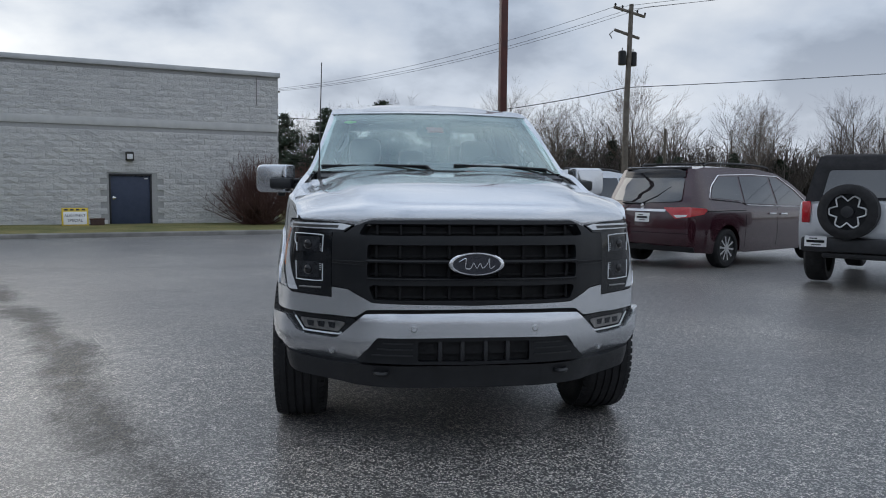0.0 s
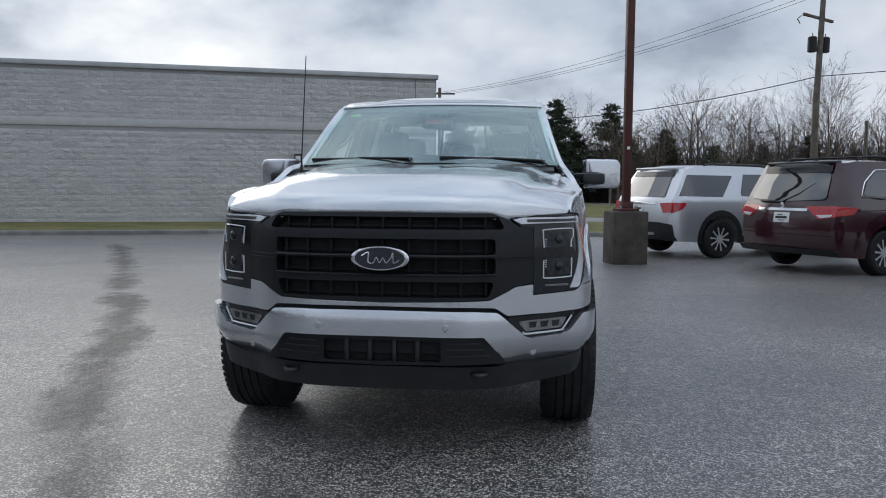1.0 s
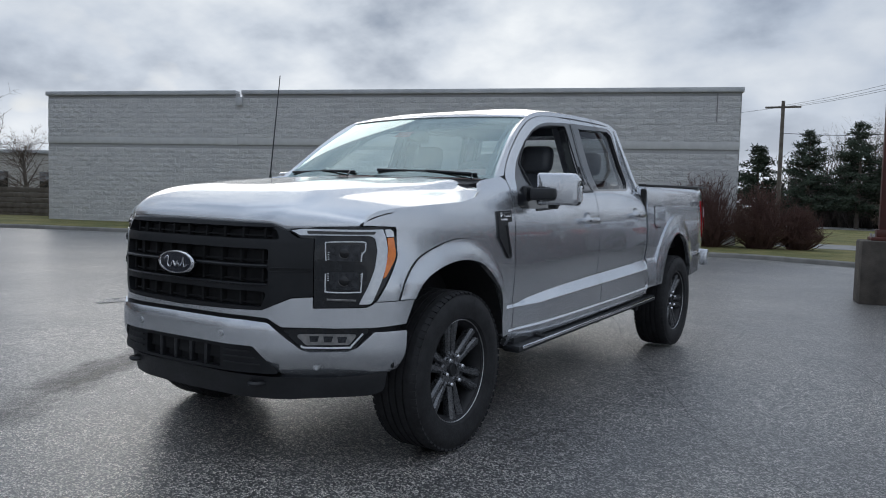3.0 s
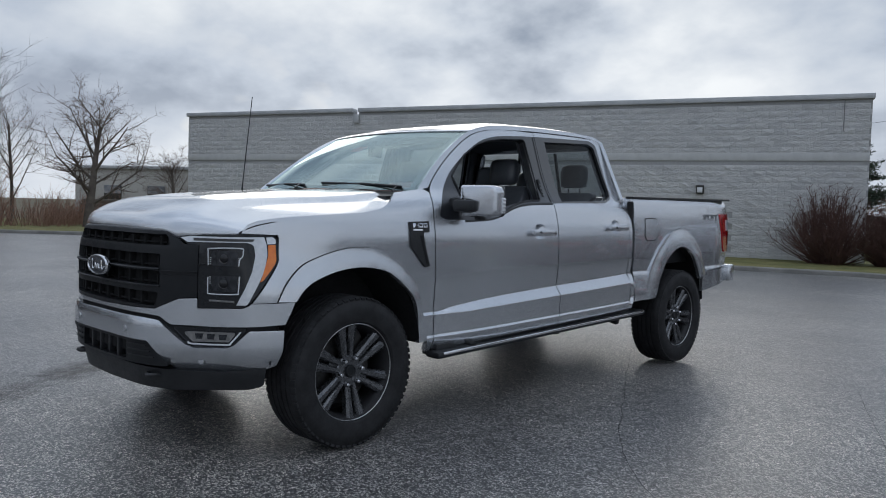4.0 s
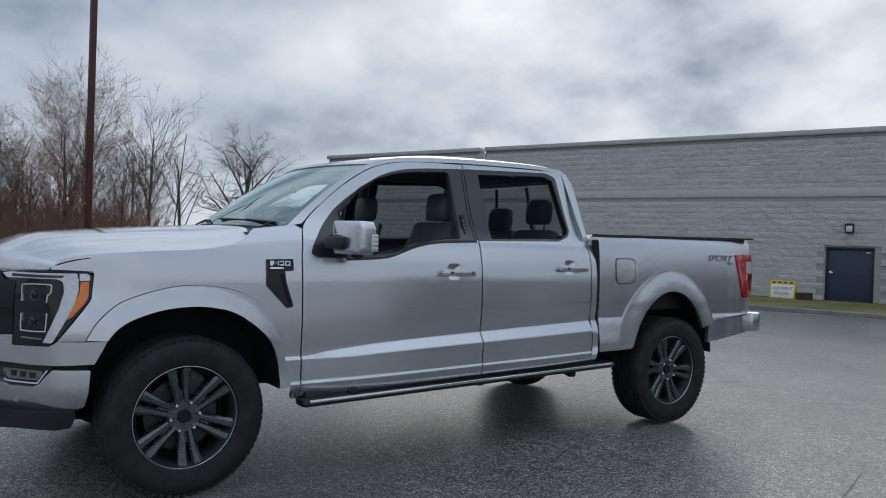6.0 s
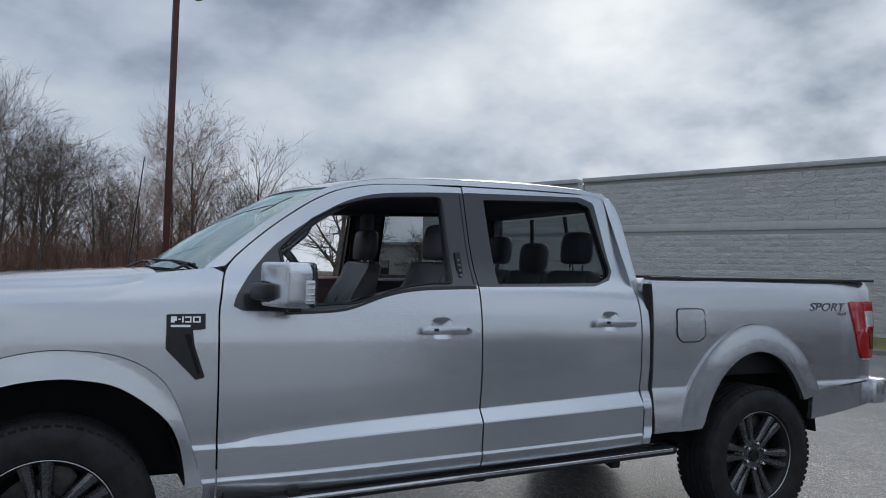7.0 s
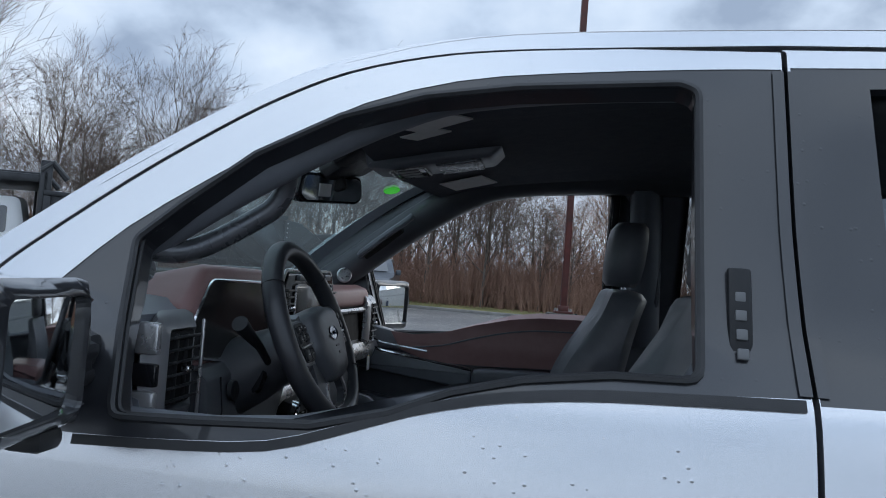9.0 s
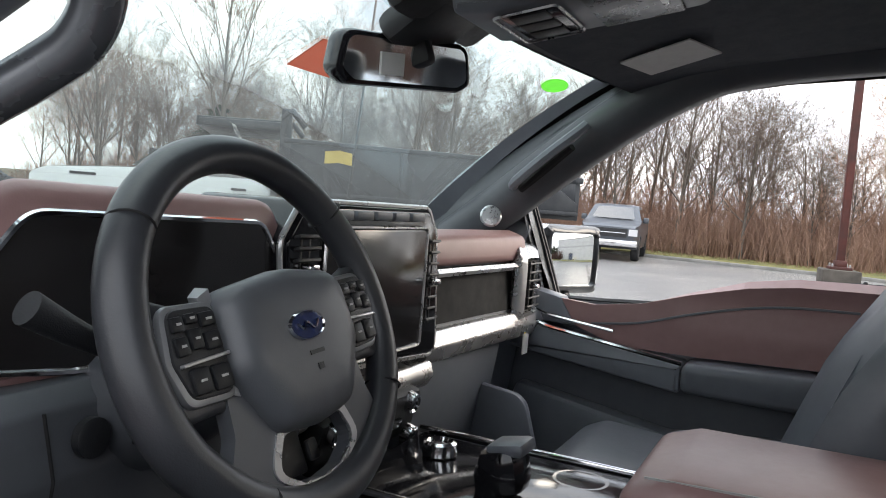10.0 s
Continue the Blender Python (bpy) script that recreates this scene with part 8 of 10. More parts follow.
def rear_face(profile_, px, back=0.0):
    """The tail of a car: u across, v up."""
    def f(u, v):
        y = profile_(v)
        return (u, y - 0.10 * (1 - min(1, abs(u) / max(px(y, v), 0.1)) ** 2.2) - back, v)
    return f


def arch(yc, r, z0=0.0):
    return [(yc + r * math.cos(radians(a)), max(z0, r * 0.93 + r * math.sin(radians(a)) * 1.02 - 0.02)) for a in range(188, -9, -14)]


def plate(t, f, u, v, w=0.30, h_=0.155):
    pl = sheet("licence_plate", [(u - w / 2, v - h_ / 2), (u + w / 2, v - h_ / 2), (u + w / 2, v + h_ / 2), (u - w / 2, v + h_ / 2)], f, (0, -1, 0), WHITEPLATE, t, "white plate with a dark mark", step=(0.3, 0.3), depth=0.006, lift=0.012)
    for du, dv, w_, hh in ((0, 0.0, 0.22, 0.035), (0.01, -0.045, 0.12, 0.012), (-0.03, 0.04, 0.10, 0.014)):
        sheet("plate_bar", [(u + du - w_ / 2, v + dv - hh / 2), (u + du + w_ / 2, v + dv - hh / 2), (u + du + w_ / 2, v + dv + hh / 2), (u + du - w_ / 2, v + dv + hh / 2)], f, (0, -1, 0), GLOSSBLACK, pl, depth=0, lift=0.015)


def minivan(m):
    t = thing("minivan", "dark maroon minivan with chrome window trim and roof rails", "minivan", m)
    rp = pchip([(0.30, 0.14), (0.45, 0.05), (0.60, 0.02), (0.80, 0.03), (1.0, 0.06), (1.10, 0.09), (1.25, 0.16), (1.60, 0.34), (1.68, 0.36), (1.72, 0.42)])
    rear = [(rp(z), z) for z in (1.70, 1.60, 1.45, 1.25, 1.10, 1.0, 0.85, 0.70, 0.55, 0.42, 0.30)]
    out = rear + [(0.62, 0.27)] + arch(1.05, 0.40, 0.26) + [(1.6, 0.25), (3.5, 0.25)] + arch(4.05, 0.40, 0.26) + [(4.6, 0.28), (4.98, 0.35), (5.12, 0.55), (5.08, 0.78), (4.90, 0.92), (4.30, 1.04), (4.05, 1.08), (3.72, 1.28), (3.30, 1.52), (2.9, 1.66), (2.3, 1.73), (1.2, 1.745), (0.6, 1.735)]
    px = car_shell(t, MAROON, 0.995, out, 1.02, 0.33, (0, 5.12))
    rf = rear_face(rp, px)
    g = sheet("rear_window", fillet([(-0.72, 1.15, 0.06), (0.0, 1.11, 0.3), (0.72, 1.15, 0.06), (0.63, 1.55, 0.08), (-0.63, 1.55, 0.08)]), rf, (0, -1, 0.4), DARKGLASS, t, "dark rear window with a wiper", step=(0.1, 0.08), depth=0, lift=0.024)
    part("wiper", tube([Vector(rf(-0.02, 1.10)) + Vector((0, -0.03, 0.01)), Vector(rf(0.25, 1.24)) + Vector((0, -0.03, 0)), Vector(rf(0.45, 1.40)) + Vector((0, -0.02, 0))], 0.012, 6), BLACKPLASTIC, g)
    part("wiper_blade", tube([Vector(rf(-0.45, 1.105)) + Vector((0, -0.03, 0.01)), Vector(rf(-0.05, 1.11)) + Vector((0, -0.03, 0))], 0.014, 6), BLACKPLASTIC, g)
    part("spoiler", boxes(((1.24, 0.22, 0.05), pose(0, 0.38, 1.725, 4, 0, 0), 0.02)), GLOSSBLACK, t, "dark roof spoiler")
    sheet("lower_bumper", fillet([(-0.95, 0.31), (0.95, 0.31), (0.97, 0.40, 0.03), (-0.97, 0.40, 0.03)]), rf, (0, -1, 0), BLACKPLASTIC, t, "black lower bumper lip", step=(0.12, 0.05), depth=0.01, lift=0.008)
    sheet("bumper_seam", [(-0.90, 0.612), (0.90, 0.612), (0.90, 0.620), (-0.90, 0.620)], rf, (0, -1, 0), SHADOWBLACK, t, step=(0.12, 0.05), depth=0.0, lift=0.006)
    sheet("spoiler_shade", fillet([(-0.64, 1.55, 0.02), (0.64, 1.55, 0.02), (0.62, 1.69, 0.03), (-0.62, 1.69, 0.03)]), rf, (0, -1, 0.4), GLOSSBLACK, t, "black strip under the spoiler", step=(0.1, 0.08), depth=0.0, lift=0.030)
    sheet("chrome_bar", fillet([(-0.47, 0.975), (0.47, 0.975), (0.47, 1.015), (-0.47, 1.015)]), rf, (0, -1, 0), CHROME, t, "chrome bar over the plate", step=(0.1, 0.1), depth=0.02, lift=0.02)
    plate(t, rf, 0.02, 0.87)
    part("emblem", moved(lathe([(0, 0.05), (-0.012, 0.048), (-0.014, 0.035)], 20, "y"), pose(*(Vector(rf(0.0, 1.06)) + Vector((0, -0.01, 0))))), CHROME, t, "small chrome emblem")
    for s in (1, -1):
        tl = sheet("tail_lamp", fillet([(s * 0.42, 1.045, 0.01), (s * 0.90, 1.06, 0.02), (s * 0.92, 0.90, 0.02), (s * 0.66, 0.865, 0.02)]), rf, (0, -1, 0), REDLENS, t, "red tail lamp", step=(0.08, 0.06), depth=0.03, lift=0.012)
        sheet("clear_lens", fillet([(s * 0.62, 0.925), (s * 0.86, 0.935), (s * 0.84, 0.90), (s * 0.68, 0.88)]), rf, (0, -1, 0), CLEARLENS, tl, depth=0.004, lift=0.016)
        sf = (lambda s_: lambda y, z: (s_ * px(y, z), y, z))(s)
        sheet("tail_lamp", fillet([(0.06, 1.06), (0.44, 1.03, 0.03), (0.34, 0.94, 0.04), (0.06, 0.90)]), sf, (s, 0, 0), REDLENS, t, "red tail lamp", step=(0.06, 0.06), depth=0.0, lift=0.010)
        for win in ([(0.60, 1.22, 0.03), (1.55, 1.16), (1.55, 1.58), (0.98, 1.575, 0.12), (0.74, 1.42, 0.1)], [(1.61, 1.12), (2.62, 1.09), (2.54, 1.60), (1.61, 1.588)], [(2.69, 1.085), (3.78, 1.07, 0.05), (3.30, 1.38, 0.1), (2.85, 1.57, 0.05), (2.62, 1.595)]):
            sheet("side_window", fillet(win, 4), sf, (s, 0, 0), DARKGLASS, t, "dark side window", step=(0.2, 0.12), depth=0, lift=0.006)
        trim_line = fillet([(0.53, 1.195, 0.04), (1.52, 1.135, 0.05), (1.62, 1.095, 0.05), (2.6, 1.062), (3.85, 1.04, 0.04), (3.42, 1.36, 0.2), (2.9, 1.61, 0.2), (2.0, 1.635), (0.98, 1.61, 0.15), (0.70, 1.43, 0.15)], 5)
        part("window_trim", tube([Vector(sf(y, z)) + Vector((s * 0.006, 0, 0)) for y, z in trim_line], 0.009, 5, True), CHROME, t, "chrome window trim")
        part("door_track", tube([Vector(sf(0.45, 0.99)) + Vector((s * 0.004, 0, 0)), Vector(sf(1.6, 1.0)) + Vector((s * 0.004, 0, 0))], 0.008, 4), SHADOWBLACK, t)
        for yy, zz in ((2.45, 0.93), (2.85, 0.92)):
            part("door_handle", boxes(((0.03, 0.22, 0.035), pose(s * (px(yy, zz) + 0.02), yy, zz), 0.012)), CHROME, t)
        for yy in (1.60, 2.66, 3.75):
            part("door_seam", tube([Vector(sf(yy, z)) + Vector((s * 0.001, 0, 0)) for z in (0.35, 0.6, 0.85, 1.05)], 0.004, 4), SHADOWBLACK, t)
        part("roof_rail", tube(smooth_line([(s * 0.66, 0.75, 1.765), (s * 0.665, 0.95, 1.81), (s * 0.66, 2.1, 1.815), (s * 0.65, 2.75, 1.775), (s * 0.645, 2.85, 1.73)], 4), 0.02, 6), GRILLEGREY, t, "grey roof rail")
        for yy in (1.05, 4.05):
            car_wheel(t, s * 0.87, yy, 0.345, 0.235, 10, MACHINED, "tyre on a silver alloy rim")
    part("cross_bar", tube([(-0.66, 1.2, 1.82), (0.66, 1.2, 1.82)], 0.016, 6), GRILLEGREY, t)
    return t


def suv(m, paint, label):
    t = thing("suv", label, "SUV", m)
    rp = pchip([(0.32, 0.20), (0.45, 0.08), (0.62, 0.03), (0.75, 0.0), (0.95, 0.03), (1.08, 0.05), (1.16, 0.10), (1.60, 0.36), (1.70, 0.42), (1.74, 0.46)])
    rear = [(rp(z), z) for z in (1.70, 1.60, 1.45, 1.30, 1.16, 1.08, 0.95, 0.80, 0.66, 0.50, 0.34)]
    out = rear + [(0.64, 0.32)] + arch(1.12, 0.44, 0.30) + [(1.7, 0.28), (3.5, 0.28)] + arch(4.12, 0.44, 0.30) + [(4.68, 0.32), (4.95, 0.42), (5.05, 0.70), (5.0, 0.95), (4.80, 1.06), (3.95, 1.16), (3.60, 1.36), (3.20, 1.58), (2.85, 1.70), (2.3, 1.765), (1.3, 1.775), (0.7, 1.76)]
    px = car_shell(t, paint, 1.0, out, 1.10, 0.36, (0, 5.05))
    rf = rear_face(rp, px)
    sheet("rear_window", fillet([(-0.66, 1.17, 0.03), (0.66, 1.17, 0.03), (0.58, 1.58, 0.05), (-0.58, 1.58, 0.05)]), rf, (0, -1, 0.4), DARKGLASS, t, "dark rear window", step=(0.1, 0.08), depth=0, lift=0.024)
    part("spoiler", boxes(((1.24, 0.26, 0.05), pose(0, 0.42, 1.735, 4, 0, 0), 0.02)), paint, t, "roof spoiler")
    sheet("spoiler_shade", fillet([(-0.62, 1.56, 0.02), (0.62, 1.56, 0.02), (0.60, 1.66, 0.03), (-0.60, 1.66, 0.03)]), rf, (0, -1, 0.4), GLOSSBLACK, t, "black strip under the spoiler", step=(0.1, 0.08), depth=0.0, lift=0.030)
    sheet("chrome_bar", fillet([(-0.52, 1.035), (0.52, 1.035), (0.50, 1.075), (-0.50, 1.075)]), rf, (0, -1, 0), CHROME, t, "chrome bar over the plate", step=(0.1, 0.1), depth=0.02, lift=0.02)
    plate(t, rf, 0.0, 0.95)
    sheet("rear_cladding", fillet([(-0.93, 0.36), (0.93, 0.36), (0.95, 0.66, 0.05), (0.6, 0.70), (-0.6, 0.70), (-0.95, 0.66, 0.05)]), rf, (0, -1, 0), BLACKPLASTIC, t, "black lower bumper", step=(0.12, 0.08), depth=0.02, lift=0.012)
    sheet("skid_strip", fillet([(-0.45, 0.45), (0.45, 0.45), (0.45, 0.50), (-0.45, 0.50)]), rf, (0, -1, 0), SATIN, t, "silver skid strip", step=(0.2, 0.2), depth=0.01, lift=0.02)
    for s in (1, -1):
        sf = (lambda s_: lambda y, z: (s_ * px(y, z), y, z))(s)
        sheet("tail_lamp", fillet([(s * 0.60, 1.06, 0.02), (s * 0.92, 1.08, 0.02), (s * 0.93, 0.90, 0.02), (s * 0.72, 0.88, 0.03)]), rf, (0, -1, 0), REDLENS, t, "red tail lamp", step=(0.08, 0.06), depth=0.03, lift=0.012)
        sheet("tail_lamp", fillet([(0.05, 1.07), (0.34, 1.075, 0.02), (0.24, 0.95, 0.05), (0.05, 0.87)]), sf, (s, 0, 0), REDLENS, t, "red tail lamp", step=(0.06, 0.06), depth=0.0, lift=0.010)
        for win in ([(0.20, 1.20), (1.18, 1.18), (1.52, 1.59, 0.02), (0.44, 1.60, 0.05)], [(1.62, 1.20, 0.05), (2.50, 1.17), (2.45, 1.62), (1.80, 1.62, 0.05)], [(2.56, 1.17), (3.66, 1.16, 0.05), (3.20, 1.46, 0.1), (2.85, 1.60, 0.05), (2.51, 1.62)]):
            sheet("side_window", fillet(win, 4), sf, (s, 0, 0), DARKGLASS, t, "dark side window", step=(0.2, 0.12), depth=0, lift=0.006)
        for yc in (1.12, 4.12):
            o = [(yc + 0.53 * math.cos(radians(a)), 0.40 + 0.53 * math.sin(radians(a))) for a in range(-12, 193, 12)]
            i_ = [(yc + 0.44 * math.cos(radians(a)), 0.39 + 0.44 * math.sin(radians(a))) for a in range(192, -13, -12)]
            sheet("arch_cladding", o + i_, sf, (s, 0, 0), BLACKPLASTIC, t, "black arch cladding", step=(0.1, 0.1), depth=0.01, lift=0.012)
            car_wheel(t, s * 0.875, yc, 0.375, 0.25, 10, MACHINED, "tyre on a bright alloy rim")
        sheet("sill_cladding", [(1.62, 0.30), (3.62, 0.30), (3.62, 0.44), (1.62, 0.44)], sf, (s, 0, 0), BLACKPLASTIC, t, "black sill cladding", step=(0.3, 0.1), depth=0.01, lift=0.012)
        for yy, zz in ((2.30, 1.06), (3.30, 1.05)):
            part("door_handle", boxes(((0.03, 0.2, 0.035), pose(s * (px(yy, zz) + 0.02), yy, zz), 0.012)), paint, t)
        for yy in (1.66, 2.53, 3.62):
            part("door_seam", tube([Vector(sf(yy, z)) + Vector((s * 0.001, 0, 0)) for z in (0.45, 0.7, 0.95, 1.14)], 0.004, 4), SHADOWBLACK, t)
        part("roof_rail", tube(smooth_line([(s * 0.66, 0.95, 1.77), (s * 0.665, 1.1, 1.81), (s * 0.66, 2.3, 1.805), (s * 0.65, 2.7, 1.755)], 4), 0.02, 6), BLACKPLASTIC, t, "black roof rail")
        part("side_mirror", boxes(((0.2, 0.12, 0.15), pose(s * 1.06, 3.55, 1.14), 0.04)), paint, t)
    return t


def offroader(m):
    t = thing("off_roader", "silver-grey boxy off-roader with a black soft top and rear spare wheel", "off-roader", m)
    low = [(0.02, 1.12), (0.0, 0.95), (0.0, 0.62), (0.08, 0.50), (0.42, 0.48)] + [(0.95 + 0.50 * math.cos(radians(a)), 0.46 + 0.50 * math.sin(radians(a))) for a in range(176, 3, -14)] + [(1.5, 0.45), (3.2, 0.45)] + [(3.72 + 0.50 * math.cos(radians(a)), 0.46 + 0.50 * math.sin(radians(a))) for a in range(176, 3, -14)] + [(4.3, 0.55), (4.45, 0.62), (4.45, 1.0), (4.38, 1.14), (3.1, 1.20), (3.0, 1.19), (0.1, 1.15)]
    px = car_shell(t, SUVSILVER, 0.95, low, 1.2, 0.1, (-0.3, 4.9), 0.85)
    top = loft([[(x * f, y, z) for x, y in ((-0.88, 0.05 + o), (-0.88, 2.6 + o2), (0.88, 2.6 + o2), (0.88, 0.05 + o))] for z, f, o, o2 in ((1.13, 1.0, 0, 0.5), (1.60, 0.90, 0.14, 0.15), (1.76, 0.86, 0.22, -0.1), (1.80, 0.78, 0.30, -0.2))])
    st = part("soft_top", top, simple("black_canvas", (0.012, 0.012, 0.014), (0.022, 0.022, 0.025), 0.9, bump=0.001, bscale=200), t, "black canvas soft top")
    rf = lambda u, v: (u, 0.045 + (v - 1.13) * 0.30, v)
    sheet("rear_window", fillet([(-0.66, 1.22, 0.04), (0.66, 1.22, 0.04), (0.60, 1.58, 0.05), (-0.60, 1.58, 0.05)]), rf, (0, -1, 0), DARKGLASS, st, "dark rear window", depth=0.0, lift=0.01)
    for s in (1, -1):
        part("tail_lamp", boxes(((0.11, 0.05, 0.29), pose(s * 0.83, -0.035, 1.02), 0.02)), REDLENS, t, "upright red tail lamp")
        sf = (lambda s_: lambda y, z: (s_ * (0.88 - 0.18 * max(0, z - 1.13)), y, z))(s)
        sheet("side_window", fillet([(0.32, 1.24, 0.04), (1.35, 1.24, 0.04), (1.35, 1.62, 0.04), (0.46, 1.62, 0.06)]), sf, (s, 0, 0), DARKGLASS, st, "dark side window", depth=0, lift=0.012)
        sheet("side_window", fillet([(1.45, 1.24, 0.04), (2.62, 1.24, 0.04), (2.48, 1.64, 0.04), (1.45, 1.64, 0.04)]), sf, (s, 0, 0), DARKGLASS, st, "dark side window", depth=0, lift=0.012)
        for yy in (0.95, 3.72):
            car_wheel(t, s * 0.84, yy, 0.405, 0.28, 6, MACHINED, "chunky tyre on a dark and bright rim")
            lip = [[(s * x, yy + (0.50 + o) * math.cos(radians(a)), 0.46 + (0.50 + o) * math.sin(radians(a))) for x, o in ((0.86, 0.0), (1.0, 0.0), (1.0, 0.05), (0.86, 0.07))] for a in range(176, 3, -14)]
            part("fender_flare", loft(lip), BLACKPLASTIC, t, "black fender flare")
    part("rear_bumper", boxes(((1.7, 0.20, 0.20), pose(0, -0.10, 0.60), 0.04), ((1.2, 0.14, 0.08), pose(0, -0.06, 0.46), 0.03)), BLACKPLASTIC, t, "black rear bumper")
    pf = lambda u, v: (u, -0.205, v)
    plate(t, pf, -0.66, 0.64, 0.27, 0.14)
    part("axle", tube([(-0.7, 0.95, 0.40), (0.7, 0.95, 0.40)], 0.06, 8), SHADOWBLACK, t)
    part("exhaust", tube([(0.45, 0.2, 0.42), (0.5, -0.02, 0.42)], 0.05, 8), STEEL, t)
    # the spare
    SPM = pose(-0.285, -0.20, 1.04)
    sp = part("spare_wheel", moved(lathe([(-0.12, 0.235), (-0.13, 0.30), (-0.10, 0.355), (0.10, 0.355), (0.13, 0.30), (0.12, 0.235)], 48, "y", closed=True), SPM), RUBBER, t, "spare tyre with a bright star rim")
    part("spare_disc", moved(lathe([(0.02, 0.245), (-0.04, 0.235), (-0.04, 0.02)], 36, "y"), SPM), GRILLEGREY, sp)
    star_ = []
    for k in range(6):
        a = radians(60 * k + 30)
        star_ += [(0.140, a - radians(30)), (0.205, a - 0.22), (0.218, a - 0.14), (0.218, a + 0.14), (0.205, a + 0.22)]
    part("star_rim", moved(tube([(r_ * math.sin(q_), -0.085, r_ * math.cos(q_)) for r_, q_ in star_], 0.012, 6, True), SPM), MACHINED, sp, "bright star outline on the rim")
    part("spare_hub", moved(lathe([(-0.04, 0.08), (-0.10, 0.075), (-0.11, 0.03)], 24, "y"), SPM), BLACKPLASTIC, sp)
    return t


def on_lot(x, y, heading, back=0.0):
    """A pose on the lot whose +y axis points along the heading in degrees from +x."""
    a = radians(heading)
    x, y = x - back * math.cos(a), y - back * math.sin(a)
    return pose(x, y, gz(x, y), 0, 0, heading - 90)


minivan(on_lot(4.535, 8.48, 30.7))
suv(on_lot(2.72, 11.42, 28.5), SUVSILVER, "pale silver SUV with black cladding and roof rails")
offroader(on_lot(6.85, 5.42, 45, 0.95))


def pickup_far(m):
    t = thing("pickup", "dark grey pickup truck parked by the woods", "pickup truck", m)
    out = [(0.02, 1.30), (0.0, 0.60), (0.5, 0.50)] + arch(1.25, 0.47, 0.4) + [(1.9, 0.42), (4.2, 0.42)] + arch(4.85, 0.47, 0.4) + [(5.45, 0.5), (5.75, 0.55), (5.82, 0.80), (5.78, 1.10), (5.65, 1.18), (4.55, 1.32), (4.40, 1.36), (3.95, 1.72), (3.7, 1.86), (3.2, 1.90), (2.3, 1.88), (2.05, 1.80), (1.92, 1.32)]
    px = car_shell(t, GREYPAINT, 1.0, out, 1.3, 0.35, (0, 5.8), 0.9)
    wf = lambda u, v: (u * (1.0 - 0.32 * (v - 1.36)), 4.47 - (v - 1.36) * 1.22 + 0.03, v)
    sheet("windshield", fillet([(-0.74, 1.38, 0.05), (0.74, 1.38, 0.05), (0.68, 1.78, 0.06), (-0.68, 1.78, 0.06)]), wf, (0, 1, 1), DARKGLASS, t, "dark windshield", depth=0.0, lift=0.05)
    ff = lambda u, v: (u, 5.92 - 0.10 * abs(u) ** 2.2, v)
    gr_ = sheet("grille", fillet([(-0.60, 0.80, 0.03), (0.60, 0.80, 0.03), (0.62, 1.08, 0.03), (-0.62, 1.08, 0.03)]), ff, (0, 1, 0), BLACKPLASTIC, t, "black grille", depth=0.03, lift=0.01)
    part("grille_bar", boxes(((1.1, 0.03, 0.03), pose(0, 5.93, 0.94), 0.01)), CHROME, gr_)
    part("front_bumper", boxes(((1.94, 0.20, 0.22), pose(0, 5.86, 0.60), 0.05)), CHROME, t, "bright front bumper")
    for s in (1, -1):
        sheet("headlamp", fillet([(s * 0.66, 0.86, 0.02), (s * 0.94, 0.86, 0.02), (s * 0.94, 1.08, 0.02), (s * 0.66, 1.08, 0.02)]), ff, (0, 1, 0), CLEARLENS, t, "clear headlamp", depth=0.03, lift=0.01)
        sf = (lambda s_: lambda y, z: (s_ * px(y, z), y, z))(s)
        sheet("side_window", fillet([(2.2, 1.40, 0.04), (3.15, 1.40, 0.04), (3.15, 1.78, 0.04), (2.3, 1.78, 0.04)]), sf, (s, 0, 0), DARKGLASS, t, depth=0, lift=0.008)
        sheet("side_window", fillet([(3.22, 1.40, 0.04), (4.3, 1.40, 0.04), (3.75, 1.78, 0.05), (3.22, 1.80, 0.04)]), sf, (s, 0, 0), DARKGLASS, t, depth=0, lift=0.008)
        part("side_mirror", boxes(((0.2, 0.12, 0.2), pose(s * 1.08, 4.05, 1.40), 0.04)), GREYPAINT, t)
        for yy in (1.25, 4.85):
            car_wheel(t, s * 0.86, yy, 0.40, 0.27, 6, GRILLEGREY, "tyre on a dark rim")
    return t


pickup_far(on_lot(-25.3, -4.8, 8, 5.0))

# dump truck ahead of the pickup
TAILP, FRONTP = Vector((-10.8, -1.9)), Vector((-8.06, -5.54))
HD = (FRONTP - TAILP).normalized()
RT = Vector((HD.y, -HD.x))
c0 = TAILP + RT * 1.15
DUMPBLACK = simple("black_dump_body_paint", (0.020, 0.023, 0.027), (0.04, 0.043, 0.047), 0.45, scale=3, bump=0.001, bscale=40)
dump = thing("dump_truck", "white dump truck with a long black steel dump bed", "dump truck", pose(c0.x, c0.y, 0, 0, 0, math.degrees(math.atan2(HD.y, HD.x)) - 90))
BL = (FRONTP - TAILP).length
bed_poly = [(0.0, 1.42), (BL, 1.42), (BL, 2.18), (1.05, 2.18), (0.75, 2.12), (0.0, 1.62)]
